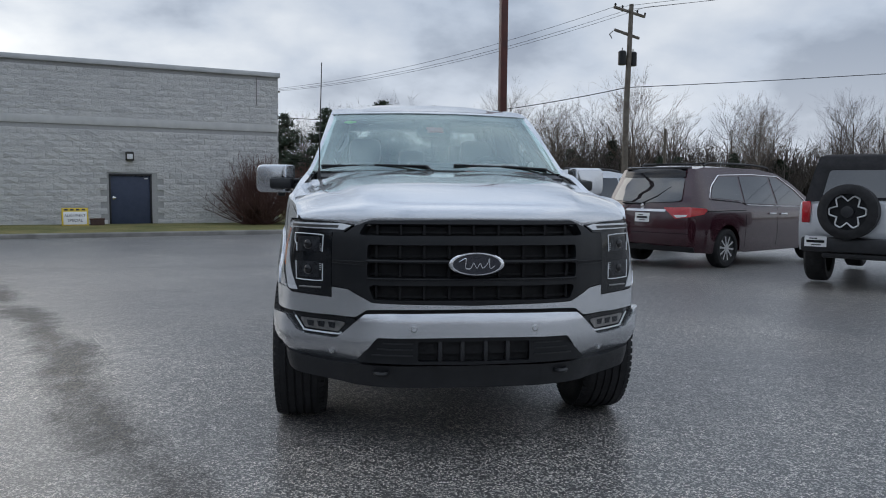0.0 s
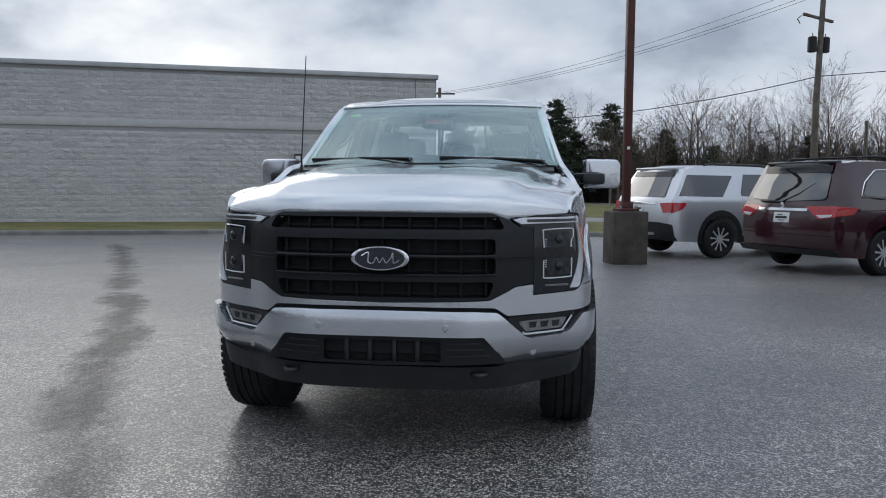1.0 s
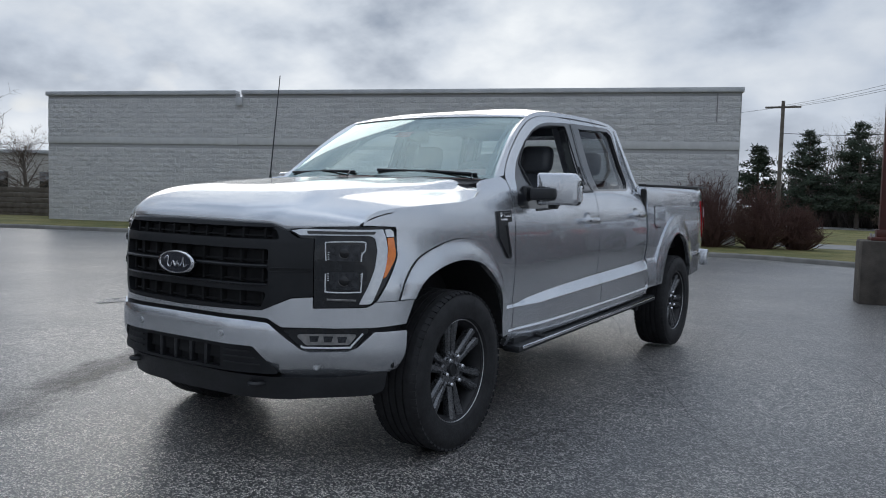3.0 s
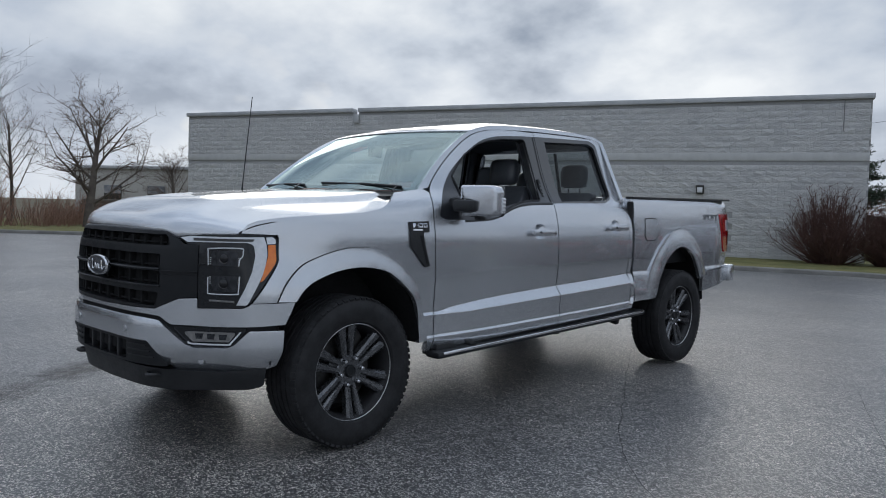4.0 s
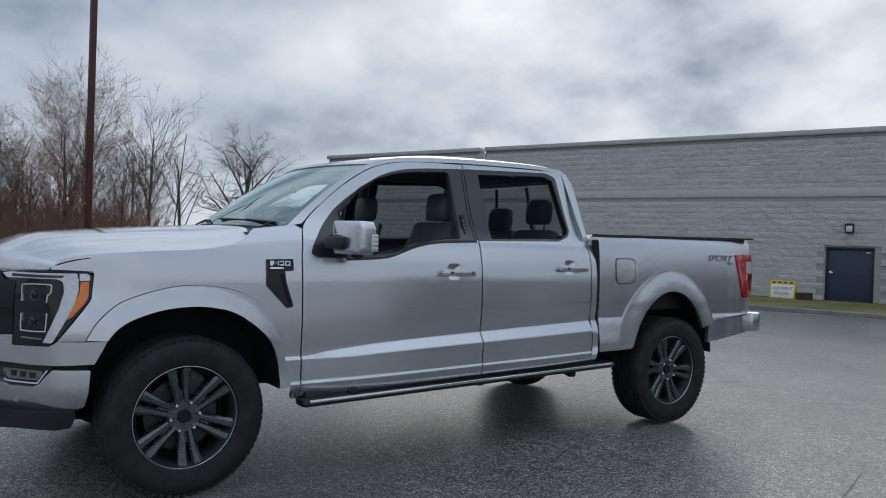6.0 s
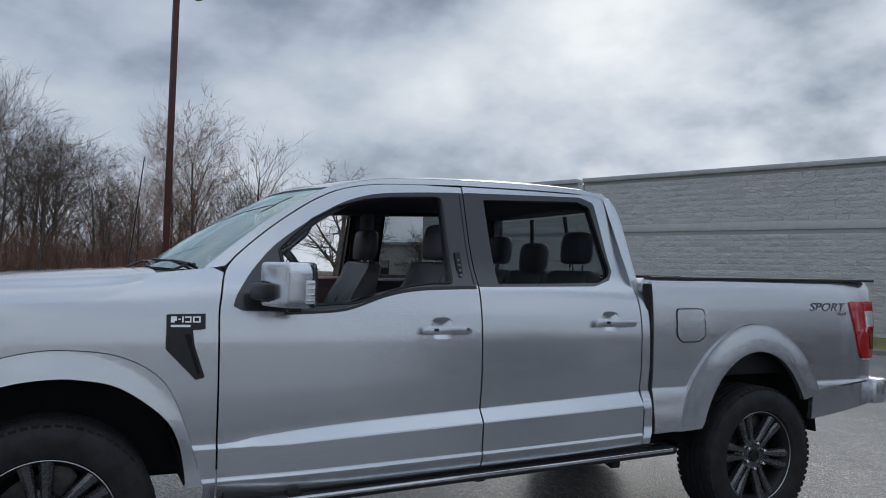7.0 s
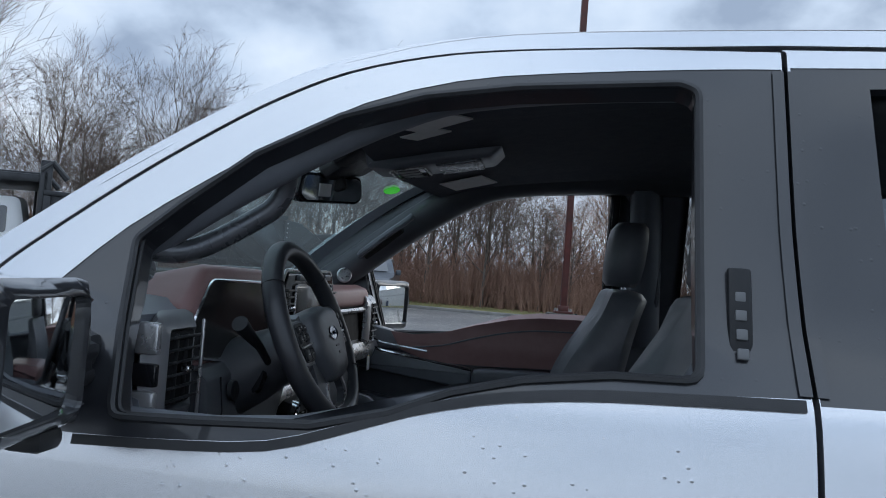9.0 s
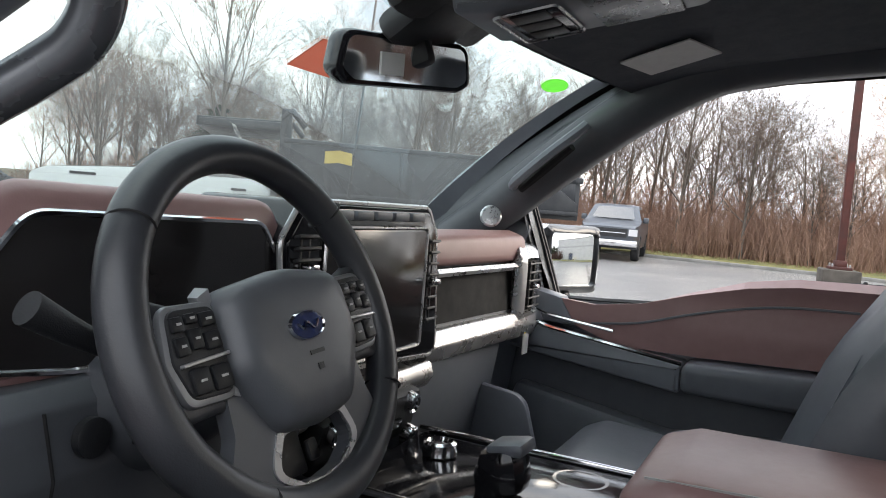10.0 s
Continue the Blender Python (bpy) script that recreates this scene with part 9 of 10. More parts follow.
for s in (1, -1):
    sd = part("bed_side", prism(bed_poly, "x", *sorted((s * 1.09, s * 1.15)), 0.01), DUMPBLACK, dump, "black steel bed side")
    for yy in (1.0, 1.05 + (BL - 1.1) * 0.5, BL - 0.05):
        part("rib", boxes(((0.07, 0.09, 0.72), pose(s * 1.17, yy, 1.79), 0.01)), DUMPBLACK, sd)
    part("top_rail", boxes(((0.10, BL - 1.0, 0.07), pose(s * 1.14, 1.0 + (BL - 1.0) / 2, 2.19), 0.015)), DUMPBLACK, sd)
    part("side_step", boxes(((0.10, BL, 0.06), pose(s * 1.17, BL / 2, 1.45), 0.01)), DUMPBLACK, sd)
    for k in range(9):
        part("rivet", moved(lathe([(0, 0.012), (s * 0.008, 0.009)], 8, "x"), pose(s * 1.205, 1.0, 1.50 + k * 0.075)), SATIN, sd)
emb = fillet([(BL - 1.0, 1.90, 0.01), (BL - 0.80, 1.93, 0.01), (BL - 0.60, 1.90, 0.01), (BL - 0.60, 2.08, 0.01), (BL - 0.80, 2.11, 0.01), (BL - 1.0, 2.08, 0.01)])
part("emblem", prism(emb, "x", -1.162, -1.152), simple("faded_yellow_paint", (0.55, 0.38, 0.08), (0.62, 0.45, 0.12), 0.6), dump, "faded yellow painted emblem")
part("bed_floor", boxes(((2.2, BL, 0.10), pose(0, BL / 2, 1.40), 0.02)), DUMPBLACK, dump)
part("headboard", boxes(((2.3, 0.08, 1.1), pose(0, BL - 0.02, 1.95), 0.02)), DUMPBLACK, dump, "black bulkhead behind the cab")
part("cab_shield", boxes(((2.2, 1.25, 0.07), pose(0, BL + 0.62, 2.42, -1.5, 0, 0), 0.02), ((2.24, 1.25, 0.12), pose(0, BL + 0.62, 2.37, -1.5, 0, 0), 0.03)), DUMPBLACK, dump, "black cab shield over the roof")
for s in (1, -1):
    part("shield_post", boxes(((0.10, 0.16, 1.2), pose(s * 1.1, BL - 0.02, 2.05), 0.02)), DUMPBLACK, dump)
    part("tarp_arm", tube([(s * 1.12, BL + 0.05, 2.5), (s * 1.13, BL - 0.1, 2.62), (s * 1.12, BL - 0.3, 2.4)], 0.05, 8), DUMPBLACK, dump, "tarp roller bracket")
part("tailgate", boxes(((2.2, 0.08, 0.62), pose(0, -0.02, 1.66), 0.02), ((2.3, 0.12, 0.1), pose(0, -0.03, 1.98), 0.02)), DUMPBLACK, dump)
part("rear_frame", boxes(((1.0, 0.9, 0.16), pose(0, 0.0, 1.15), 0.02), ((2.2, 0.12, 0.26), pose(0, -0.35, 1.05), 0.02)), SHADOWBLACK, dump)
part("chassis", boxes(((0.9, BL + 3.6, 0.24), pose(0, (BL + 3.4) / 2, 0.95), 0.02)), SHADOWBLACK, dump)
for s in (1, -1):
    for yy, rr in ((1.25, 0.47), (BL + 2.55, 0.47)):
        car_wheel(dump, s * 0.98, yy, rr, 0.5 if yy < 2 else 0.3, 8, SATIN, "large truck tyre")
    part("mud_flap", boxes(((0.5, 0.02, 0.55), pose(s * 0.85, 0.55, 0.62), 0.005)), BLACKPLASTIC, dump)
def low_cab(z):
    """Heights of the dump truck's cab."""
    return 0.85 + (z - 0.85) * 0.78


cab_o = fillet([(q[0], low_cab(q[1]), *q[2:]) for q in [(BL + 0.16, 0.85), (BL + 1.75, 0.85), (BL + 2.0, 1.02), (BL + 3.2, 1.02), (BL + 3.45, 1.1, 0.05), (BL + 3.45, 1.62, 0.1), (BL + 3.2, 1.74, 0.1), (BL + 2.05, 1.84, 0.05), (BL + 1.42, 2.42, 0.12), (BL + 0.28, 2.46, 0.1), (BL + 0.16, 1.7)]], 4)
px = car_shell(dump, WHITEPAINT, 1.05, cab_o, low_cab(1.75), 0.22, (BL + 0.1, BL + 3.6), 1.3)
for s in (1, -1):
    sf = (lambda s_: lambda y, z: (s_ * px(y, z), y, z))(s)
    sheet("side_window", fillet([(y, low_cab(z), r) for y, z, r in ((BL + 0.42, 1.80, 0.05), (BL + 1.82, 1.76, 0.05), (BL + 1.32, 2.26, 0.08), (BL + 0.42, 2.28, 0.05))]), sf, (s, 0, 0), DARKGLASS, dump, "dark cab side window", step=(0.2, 0.15), depth=0, lift=0.008)
    part("door_handle", boxes(((0.03, 0.22, 0.04), pose(s * (px(BL + 0.6, 1.42) + 0.015), BL + 0.6, 1.42), 0.01)), BLACKPLASTIC, dump)
    part("side_mirror", boxes(((0.10, 0.16, 0.42), pose(s * 1.25, BL + 1.75, 1.70), 0.03), ((0.25, 0.03, 0.03), pose(s * 1.12, BL + 1.75, 1.70), 0.01)), BLACKPLASTIC, dump, "tall black door mirror")
    sheet("hood_vent", fillet([(BL + 2.55, 1.46), (BL + 2.9, 1.46), (BL + 2.9, 1.50), (BL + 2.55, 1.50)]), sf, (s, 0, 0), GRILLEGREY, dump, depth=0.01, lift=0.012)
wf = lambda u, v: (u, BL + 2.08 - (v - 1.62) * 1.385 + 0.06, v)
sheet("windshield", fillet([(-0.86, 1.64, 0.05), (0.86, 1.64, 0.05), (0.80, 2.02, 0.06), (-0.80, 2.02, 0.06)]), wf, (0, 1, 1), DARKGLASS, dump, "dark cab windshield", depth=0.0, lift=0.02)
for k in range(5):
    part("cab_marker", boxes(((0.08, 0.06, 0.04), pose(-0.5 + 0.25 * k, BL + 1.2, 2.13), 0.012)), AMBER, dump)
# more parked vehicles far ahead
suv(on_lot(-15.5, -27.0, 210), GREYPAINT, "dark grey SUV parked in the distance")
suv(on_lot(-12.2, -27.6, 212), WHITEPAINT, "white SUV parked in the distance")
suv(on_lot(14.5, 24.5, 150), paint_material("red_paint", (0.28, 0.01, 0.012), (0.33, 0.015, 0.018), 0.3, 0.2, 1.0), "red SUV parked in the distance")

# ---- trees, brush, poles, wires, sign ----
BARK = simple("grey_brown_bark", (0.105, 0.088, 0.076), (0.165, 0.14, 0.12), 0.95, scale=4, bump=0.02, bscale=25)
TWIG = simple("brown_twigs", (0.105, 0.078, 0.064), (0.155, 0.116, 0.094), 0.95, scale=2)
REDTWIG = simple("reddish_brown_twigs", (0.25, 0.145, 0.105), (0.34, 0.21, 0.155), 0.95, scale=1.5)
NEEDLE = simple("dark_pine_needles", (0.024, 0.038, 0.024), (0.045, 0.062, 0.038), 0.9, scale=3)
POLEWOOD = simple("weathered_pole_wood", (0.10, 0.085, 0.07), (0.17, 0.15, 0.13), 0.9, scale=3, bump=0.004, bscale=60)


class Sticks:
    """Collects thin tapered sticks as plain lists."""

    def __init__(self):
        self.v, self.f = [], []

    def stick(self, pts, radii, sides):
        base = len(self.v)
        up = Vector((0.3, 0.2, 1))
        for i, p in enumerate(pts):
            d = (pts[min(i + 1, len(pts) - 1)] - pts[max(i - 1, 0)]).normalized()
            a = d.orthogonal().normalized()
            b = d.cross(a)
            for k in range(sides):
                t = 2 * math.pi * k / sides
                self.v.append(p + (a * math.cos(t) + b * math.sin(t)) * radii[i])
        for i in range(len(pts) - 1):
            for k in range(sides):
                q = base + i * sides
                self.f.append((q + k, q + (k + 1) % sides, q + sides + (k + 1) % sides, q + sides + k))

    def mesh(self, name, material):
        me = bpy.data.meshes.new(name)
        me.from_pydata([tuple(p) for p in self.v], [], self.f)
        finish(me, material, 180)
        return me


def grow(rng, wood, twigs, start, way, length, radius, level, spread, top):
    """One branch with its own branches; thick ones go to wood, thin ones to twigs."""
    seg = 5 if level == 0 else 3 if level < 3 else 1 if level == top else 2
    pts, rad = [start.copy()], [radius]
    d = way.normalized()
    for i in range(seg):
        wob = (0.06, 0.15, 0.2, 0.25, 0.3)[min(level, 4)]
        d = (d + Vector((rng.uniform(-wob, wob), rng.uniform(-wob, wob), rng.uniform(-wob * 0.5, wob * 0.8) + (0.06 if level else 0.02)))).normalized()
        pts.append(pts[-1] + d * length / seg)
        rad.append(radius * (1 - (i + 1) / seg * (0.72 if level < 3 else 0.7)))
    (wood if level < 2 else twigs).stick(pts, rad, 6 if level == 0 else 4 if level < 2 else 3)
    if level >= top:
        return
    count = (13, 7, 5, 4)[level]
    for k in range(count):
        f = 0.25 + 0.75 * (k + rng.random()) / count if level == 0 else rng.uniform(0.18, 1.0)
        i = min(seg - 1, int(f * seg))
        at = pts[i].lerp(pts[i + 1], f * seg - i)
        turn = rng.uniform(0, 2 * math.pi) if level else k * 2.4 + rng.uniform(-0.5, 0.5)
        side = Vector((math.cos(turn), math.sin(turn), rng.uniform(-0.3, 0.3)))
        axis = (pts[i + 1] - pts[i]).normalized()
        side = (side - axis * side.dot(axis)).normalized()
        ang = spread * rng.uniform(0.65, 1.25) * (1.0 if level else 1.15 - 0.5 * f)
        size_ = length * (rng.uniform(0.50, 0.72) * (1.15 - 0.62 * f) if level == 0 else rng.uniform(0.42, 0.66))
        grow(rng, wood, twigs, at, axis * math.cos(ang) + side * math.sin(ang), size_, max(rad[i] * (0.42 if level == 0 else 0.5), 0.0065), level + 1, spread, top)


def bare_tree(seed, height, trunk, spread, top=4, twig=TWIG, lead=0.80):
    rng = random.Random(seed)
    wood, twigs = Sticks(), Sticks()
    grow(rng, wood, twigs, Vector((0, 0, -0.3)), Vector((rng.uniform(-0.06, 0.06), rng.uniform(-0.06, 0.06), 1)), height * lead, trunk, 0, spread, top)
    return wood.mesh("trunk", BARK), twigs.mesh("crown", twig)


def plant(kind, meshes, x, y, turn, size, label, category, group, z=None):
    t = thing(kind, label, category, Matrix.Translation((x, y, gz(x, y) + 0.05 if z is None else z)) @ Matrix.Rotation(turn, 4, "Z") @ Matrix.Scale(size, 4), group)
    for nm, me in zip(("trunk", "crown"), meshes):
        put(nm, me, t)
    return t


TREES = [bare_tree(11, 9.0, 0.13, 0.72), bare_tree(23, 10.5, 0.14, 0.62), bare_tree(37, 8.0, 0.10, 0.80), bare_tree(52, 11.0, 0.14, 0.55), bare_tree(71, 9.5, 0.12, 0.68, 4, REDTWIG)]
FARTWIG = simple("dark_far_twigs", (0.055, 0.046, 0.042), (0.09, 0.075, 0.066), 0.95, scale=0.4)
FARTREES = [bare_tree(13, 9.0, 0.15, 0.75, 3, FARTWIG), bare_tree(29, 10.0, 0.15, 0.65, 3, FARTWIG), bare_tree(43, 8.0, 0.13, 0.8, 3, TWIG)]
rng = random.Random(5)
WOODS = "bare trees of the woods"
n = 0
# woods along the far side of the lot
for row, (off, count) in enumerate(((1.6, 24), (5.0, 24), (9.5, 30), (15.0, 34))):
    for k in range(count):
        f = (k + rng.uniform(0.1, 0.9)) / count
        y = -46 + 58 * f
        x = -30.6 - off - rng.uniform(0, 2.0) - 0.004 * (y - 2) ** 2 * (0.3 if y > 0 else -0.10)
        if y > 7.5 and row < 2:
            continue
        plant("tree", TREES[rng.randrange(5)] if row < 2 else FARTREES[rng.randrange(3)], x, y, rng.uniform(0, 6.28), rng.uniform(0.68, 1.02) * (0.82 if row == 0 else 1), "leafless tree with grey-brown branches in the woods", "tree", WOODS)
        n += 1
# woods closing the lot's far front
for k in range(44):
    f = (k + rng.random()) / 44
    plant("tree", FARTREES[rng.randrange(3)], -30 + 44 * f + rng.uniform(-1, 1), -48 - rng.uniform(0, 12) - 6 * f, rng.uniform(0, 6.28), rng.uniform(0.7, 1.15), "leafless tree with grey-brown branches in the woods", "tree", WOODS)
# tall trees seen through the windshield
for x, y, s_ in ((-27.5, -24.5, 1.25), (-25.0, -29.5, 0.95), (-30.5, -19.5, 1.1), (-29.0, -15.0, 0.9)):
    plant("tree", TREES[int(abs(x)) % 4], x, y, x, s_, "tall leafless tree with fine upright branches", "tree", WOODS)
# broad lone tree beyond the building
BROAD = bare_tree(104, 8.4, 0.24, 0.98, 4, TWIG, 0.60)
plant("tree", BROAD, -32.0, 11.6, 0.7, 1.0, "broad leafless tree with a low spreading crown", "tree", "lone trees")
plant("tree", BROAD, -39.0, 19.5, 2.7, 0.7, "broad leafless tree with a low spreading crown", "tree", "lone trees")
# far trees across the street
for k in range(80):
    f = (k + rng.random()) / 80
    x = -6 + 92 * f
    y = 66 + rng.uniform(0, 16) - 18 * f
    plant("tree", FARTREES[rng.randrange(3)], x, y, rng.uniform(0, 6.28), rng.uniform(0.62, 1.1), "leafless tree in the far woods", "tree", "far woods", -0.3)
for x, y, s_, i in ((17.0, 42.0, 0.72, 1), (26.5, 44.0, 0.62, 3), (11.0, 38.5, 0.62, 0), (8.2, 46.0, 0.75, 2), (33.0, 36.0, 0.62, 0), (5.2, 40.5, 0.6, 2)):
    plant("tree", TREES[i], x, y, x, s_, "tall leafless tree near the street", "tree", "far woods", -0.3)
# street trees on the lawn
for x, y, s_ in ((1.2, 33.0, 0.34), (4.6, 31.0, 0.30)):
    plant("tree", BROAD, x, y, y, s_, "small bare lawn tree", "tree", "lawn trees", -0.15)


def pine_meshes(seed, height):
    rng_ = random.Random(seed)
    wood = Sticks()
    wood.stick([Vector((0, 0, -0.3)), Vector((0.05, 0, height * 0.5)), Vector((0, 0.04, height))], [0.20, 0.13, 0.02], 6)
    v, f = [], []
    z = height * 0.18
    while z < height * 0.99:
        r = (1 - (z / height) ** 1.8) * height * 0.36 + 0.3
        for k in range(rng_.randrange(5, 8)):
            a, ln = rng_.uniform(0, 6.28), r * rng_.uniform(0.55, 1.15)
            tip = Vector((math.cos(a) * ln, math.sin(a) * ln, z + ln * rng_.uniform(-0.05, 0.28)))
            root = Vector((0, 0, z))
            wood.stick([root, root.lerp(tip, 0.55), tip], [0.035, 0.022, 0.008], 3)
            for c in range(int(16 + ln * 24)):
                q = root.lerp(tip, rng_.uniform(0.25, 1.05)) + Vector((rng_.gauss(0, 0.16), rng_.gauss(0, 0.16), rng_.gauss(0, 0.09)))
                d1 = Vector((rng_.uniform(-1, 1), rng_.uniform(-1, 1), rng_.uniform(-0.2, 0.8))).normalized() * rng_.uniform(0.18, 0.40)
                d2 = d1.orthogonal().normalized() * 0.06
                b = len(v)
                v += [q - d2, q + d2, q + d1]
                f.append((b, b + 1, b + 2))
        z += rng_.uniform(0.22, 0.42)
    me = bpy.data.meshes.new("crown")
    me.from_pydata([tuple(p) for p in v], [], f)
    me.materials.append(NEEDLE)
    return wood.mesh("trunk", BARK), me


PINES = [pine_meshes(3, 8.5), pine_meshes(9, 7.0)]
for k, (x, y, s_) in enumerate(((-2.2, 56.5, 1.0), (-0.2, 58.0, 0.95), (2.0, 56.0, 1.08), (3.6, 59.0, 0.95), (6.3, 57.0, 1.05), (8.0, 60.0, 0.9), (-5.5, 57.5, 0.95), (-9.0, 58.0, 1.0), (10.5, 58.5, 0.8), (13.8, 56.0, 0.75), (-13.0, 60.0, 1.0), (19.0, 62.0, 0.8), (22.0, 60.0, 0.75), (16.5, 60.0, 0.6), (25.5, 58.0, 0.55), (28.0, 60.0, 0.7), (31.5, 57.0, 0.6), (35.0, 56.0, 0.65), (39.0, 55.0, 0.55), (11.8, 62.0, 0.7), (44.0, 53.0, 0.6))):
    plant("pine", PINES[k % 2], x, y, k * 1.3, s_ * 0.86, "dark green pine with ragged branches", "pine tree", "pines", -0.2)
plant("pine", PINES[0], -28.5, -25.5, 0.5, 0.62, "dark green pine with ragged branches", "pine tree", "pines")


def brush(name, label, material, places, seed, kind="stuff", thick=1.0):
    """A thicket of upright twigs: places of (x, y, radius, height, count)."""
    rng_ = random.Random(seed)
    st_ = Sticks()
    for x, y, r, h_, cnt in places:
        for k in range(cnt):
            a, q = rng_.uniform(0, 6.28), r * math.sqrt(rng_.random())
            p = Vector((x + q * math.cos(a), y + q * math.sin(a), gz(x, y) - 0.05))
            hh = h_ * rng_.uniform(0.45, 1.0) * (1 - 0.35 * (q / r) ** 2)
            lean = Vector((math.cos(a) * 0.35 * q / r + rng_.uniform(-0.22, 0.22), math.sin(a) * 0.35 * q / r + rng_.uniform(-0.22, 0.22), 1)).normalized()
            m1 = p + lean * hh * 0.5
            m2 = m1 + (lean + Vector((rng_.uniform(-0.35, 0.35), rng_.uniform(-0.35, 0.35), 0))).normalized() * hh * 0.5
            st_.stick([p, m1, m2], [thick * (0.010 + 0.004 * h_), thick * (0.008 + 0.002 * h_), 0.003 * thick], 3)
            for j in range(5):
                s0 = m1.lerp(m2, rng_.random()) if j % 2 else p.lerp(m1, rng_.uniform(0.4, 1))
                st_.stick([s0, s0 + Vector((rng_.uniform(-1, 1), rng_.uniform(-1, 1), rng_.uniform(0.1, 1.2))).normalized() * hh * rng_.uniform(0.14, 0.30)], [thick * (0.006 + 0.001 * h_), 0.002 * thick], 3)
    ob = new(name, st_.mesh(name, material))
    return tagged(ob, label, "brush" if kind else "bush", kind=kind)


places = []
for k in range(190):
    f = (k + rng.random()) / 190
    y = -46 + 54 * f
    d_ = rng.random()
    places.append((-31.2 - 11 * d_, y, rng.uniform(1.2, 2.2), rng.uniform(1.6, 3.0) + 3.4 * d_, 80))
brush("undergrowth", "reddish-brown leafless undergrowth along the woods", REDTWIG, places, 17)
brush("dry_grass", "dry straw-coloured grass along the lot's edge", simple("dry_straw", (0.24, 0.17, 0.09), (0.32, 0.24, 0.13), 0.95), [(-30.3 - rng.uniform(0, 1), -44 + k * 1.05, 0.9, 0.4, 40) for k in range(48)], 18)
brush("far_undergrowth", "dark leafless undergrowth in the far woods", FARTWIG, [(-8 + 98 * k / 170, 64 - 18 * k / 170 + rng.uniform(-2, 9), 2.4, rng.uniform(4.5, 7.5), 80) for k in range(171)], 19, thick=2.6)
brush("far_undergrowth", "dark leafless undergrowth beyond the lot", REDTWIG, [(-32 - k * 1.1, 9 + k * 0.9 + rng.uniform(-1, 1), 1.4, 2.2, 50) for k in range(10)], 20)
brush("far_undergrowth", "brown leafless undergrowth ahead of the lot", REDTWIG, [(-31 + 46 * k / 30, -47 - rng.uniform(0, 6), 1.8, 2.8, 50) for k in range(31)], 21)


def bush(x, y, r, h_, seed):
    rng_ = random.Random(seed)
    st_ = Sticks()
    for k in range(420):
        a, el = rng_.uniform(0, 6.28), rng_.uniform(0.45, 1.5)
        d = Vector((math.cos(a) * math.cos(el), math.sin(a) * math.cos(el), math.sin(el)))
        ln = h_ * rng_.uniform(0.6, 1.05) * (0.75 + 0.35 * math.sin(el))
        p0 = Vector((rng_.uniform(-0.2, 0.2) * r, rng_.uniform(-0.2, 0.2) * r, -0.05))
        p1 = p0 + Vector((d.x * r * 0.6, d.y * r * 0.6, d.z * ln * 0.55))
        p2 = p1 + Vector((d.x * r * 0.4 + rng_.uniform(-0.15, 0.15), d.y * r * 0.4 + rng_.uniform(-0.15, 0.15), d.z * ln * 0.45))
        st_.stick([p0, p1, p2], [0.016, 0.010, 0.003], 3)
        for j in range(7):
            s0 = p1.lerp(p2, rng_.random()) if j else p0.lerp(p1, 0.7)
            st_.stick([s0, s0 + Vector((rng_.uniform(-1, 1), rng_.uniform(-1, 1), rng_.uniform(0, 1.3))).normalized() * rng_.uniform(0.15, 0.42)], [0.007, 0.002], 3)
    ob = new("bush", st_.mesh("bush", BUSHM))
    ob.location = (x, y, gz(x, y) + 0.1)
    return tagged(ob, "leafless reddish-brown shrub by the building", "bush", "shrubs by the building")


BUSHM = simple("dark_red_brown_twigs", (0.085, 0.040, 0.034), (0.13, 0.07, 0.055), 0.95, scale=2)


def by_wall(along, out):
    p = WA + WDIR * along + WOUT * out
    return p.x, p.y


for along, out, r, h_, sd in ((WLEN - 1.15, 1.5, 1.75, 2.25, 1), (WLEN + 0.5, 1.7, 1.3, 2.0, 2), (WLEN + 1.7, 1.6, 0.8, 1.35, 3)):
    bush(*by_wall(along, out), r, h_, sd)

# utility pole with transformers
up_ = thing("utility_pole", "weathered wooden utility pole with crossarms and transformers", "utility pole", pose(13.3, 33.3, -0.3, 0, 0, 20))
part("pole", tube([(0, 0, 0), (0, 0, 5.5), (0.15, 0, 10.7)], [0.17, 0.15, 0.11], 10), POLEWOOD, up_)
part("crossarm", boxes(((2.0, 0.11, 0.12), pose(0.14, 0.12, 10.35, 0, 8, 0), 0.01)), POLEWOOD, up_)
part("crossarm", boxes(((1.6, 0.11, 0.12), pose(0.0, 0.12, 9.25, 0, 10, 0), 0.01)), POLEWOOD, up_)
for x in (-0.9, -0.45, 0.5, 1.0):
    part("insulator", lathe([(10.42, 0.03), (10.5, 0.06), (10.56, 0.03)], 8, "z"), GRILLEGREY, up_).location = (0.14 + x, 0.12, -x * 0.14)
for x in (-0.32, 0.36):
    tf = part("transformer", moved(lathe([(-0.35, 0.16), (-0.33, 0.2), (0.3, 0.2), (0.35, 0.14)], 16, "z"), pose(x + 0.05, 0.1, 8.05)), GRILLEGREY, up_, "grey can transformer")
    part("bushing", moved(lathe([(0.34, 0.03), (0.5, 0.03)], 8, "z"), pose(x + 0.05, 0.1, 8.05)), STEEL, tf)
part("guy_bracket", tube([(-0.9, 0.1, 9.3), (-1.1, 0.1, 9.15), (-0.95, 0.1, 8.95)], 0.03, 6), STEEL, up_)
up2 = thing("utility_pole", "weathered wooden utility pole with a crossarm", "utility pole", pose(-6.5, 52.0, -0.3, 0, 0, 10))
part("pole", tube([(0, 0, 0), (0, 0, 8.6)], [0.16, 0.11], 8), POLEWOOD, up2)
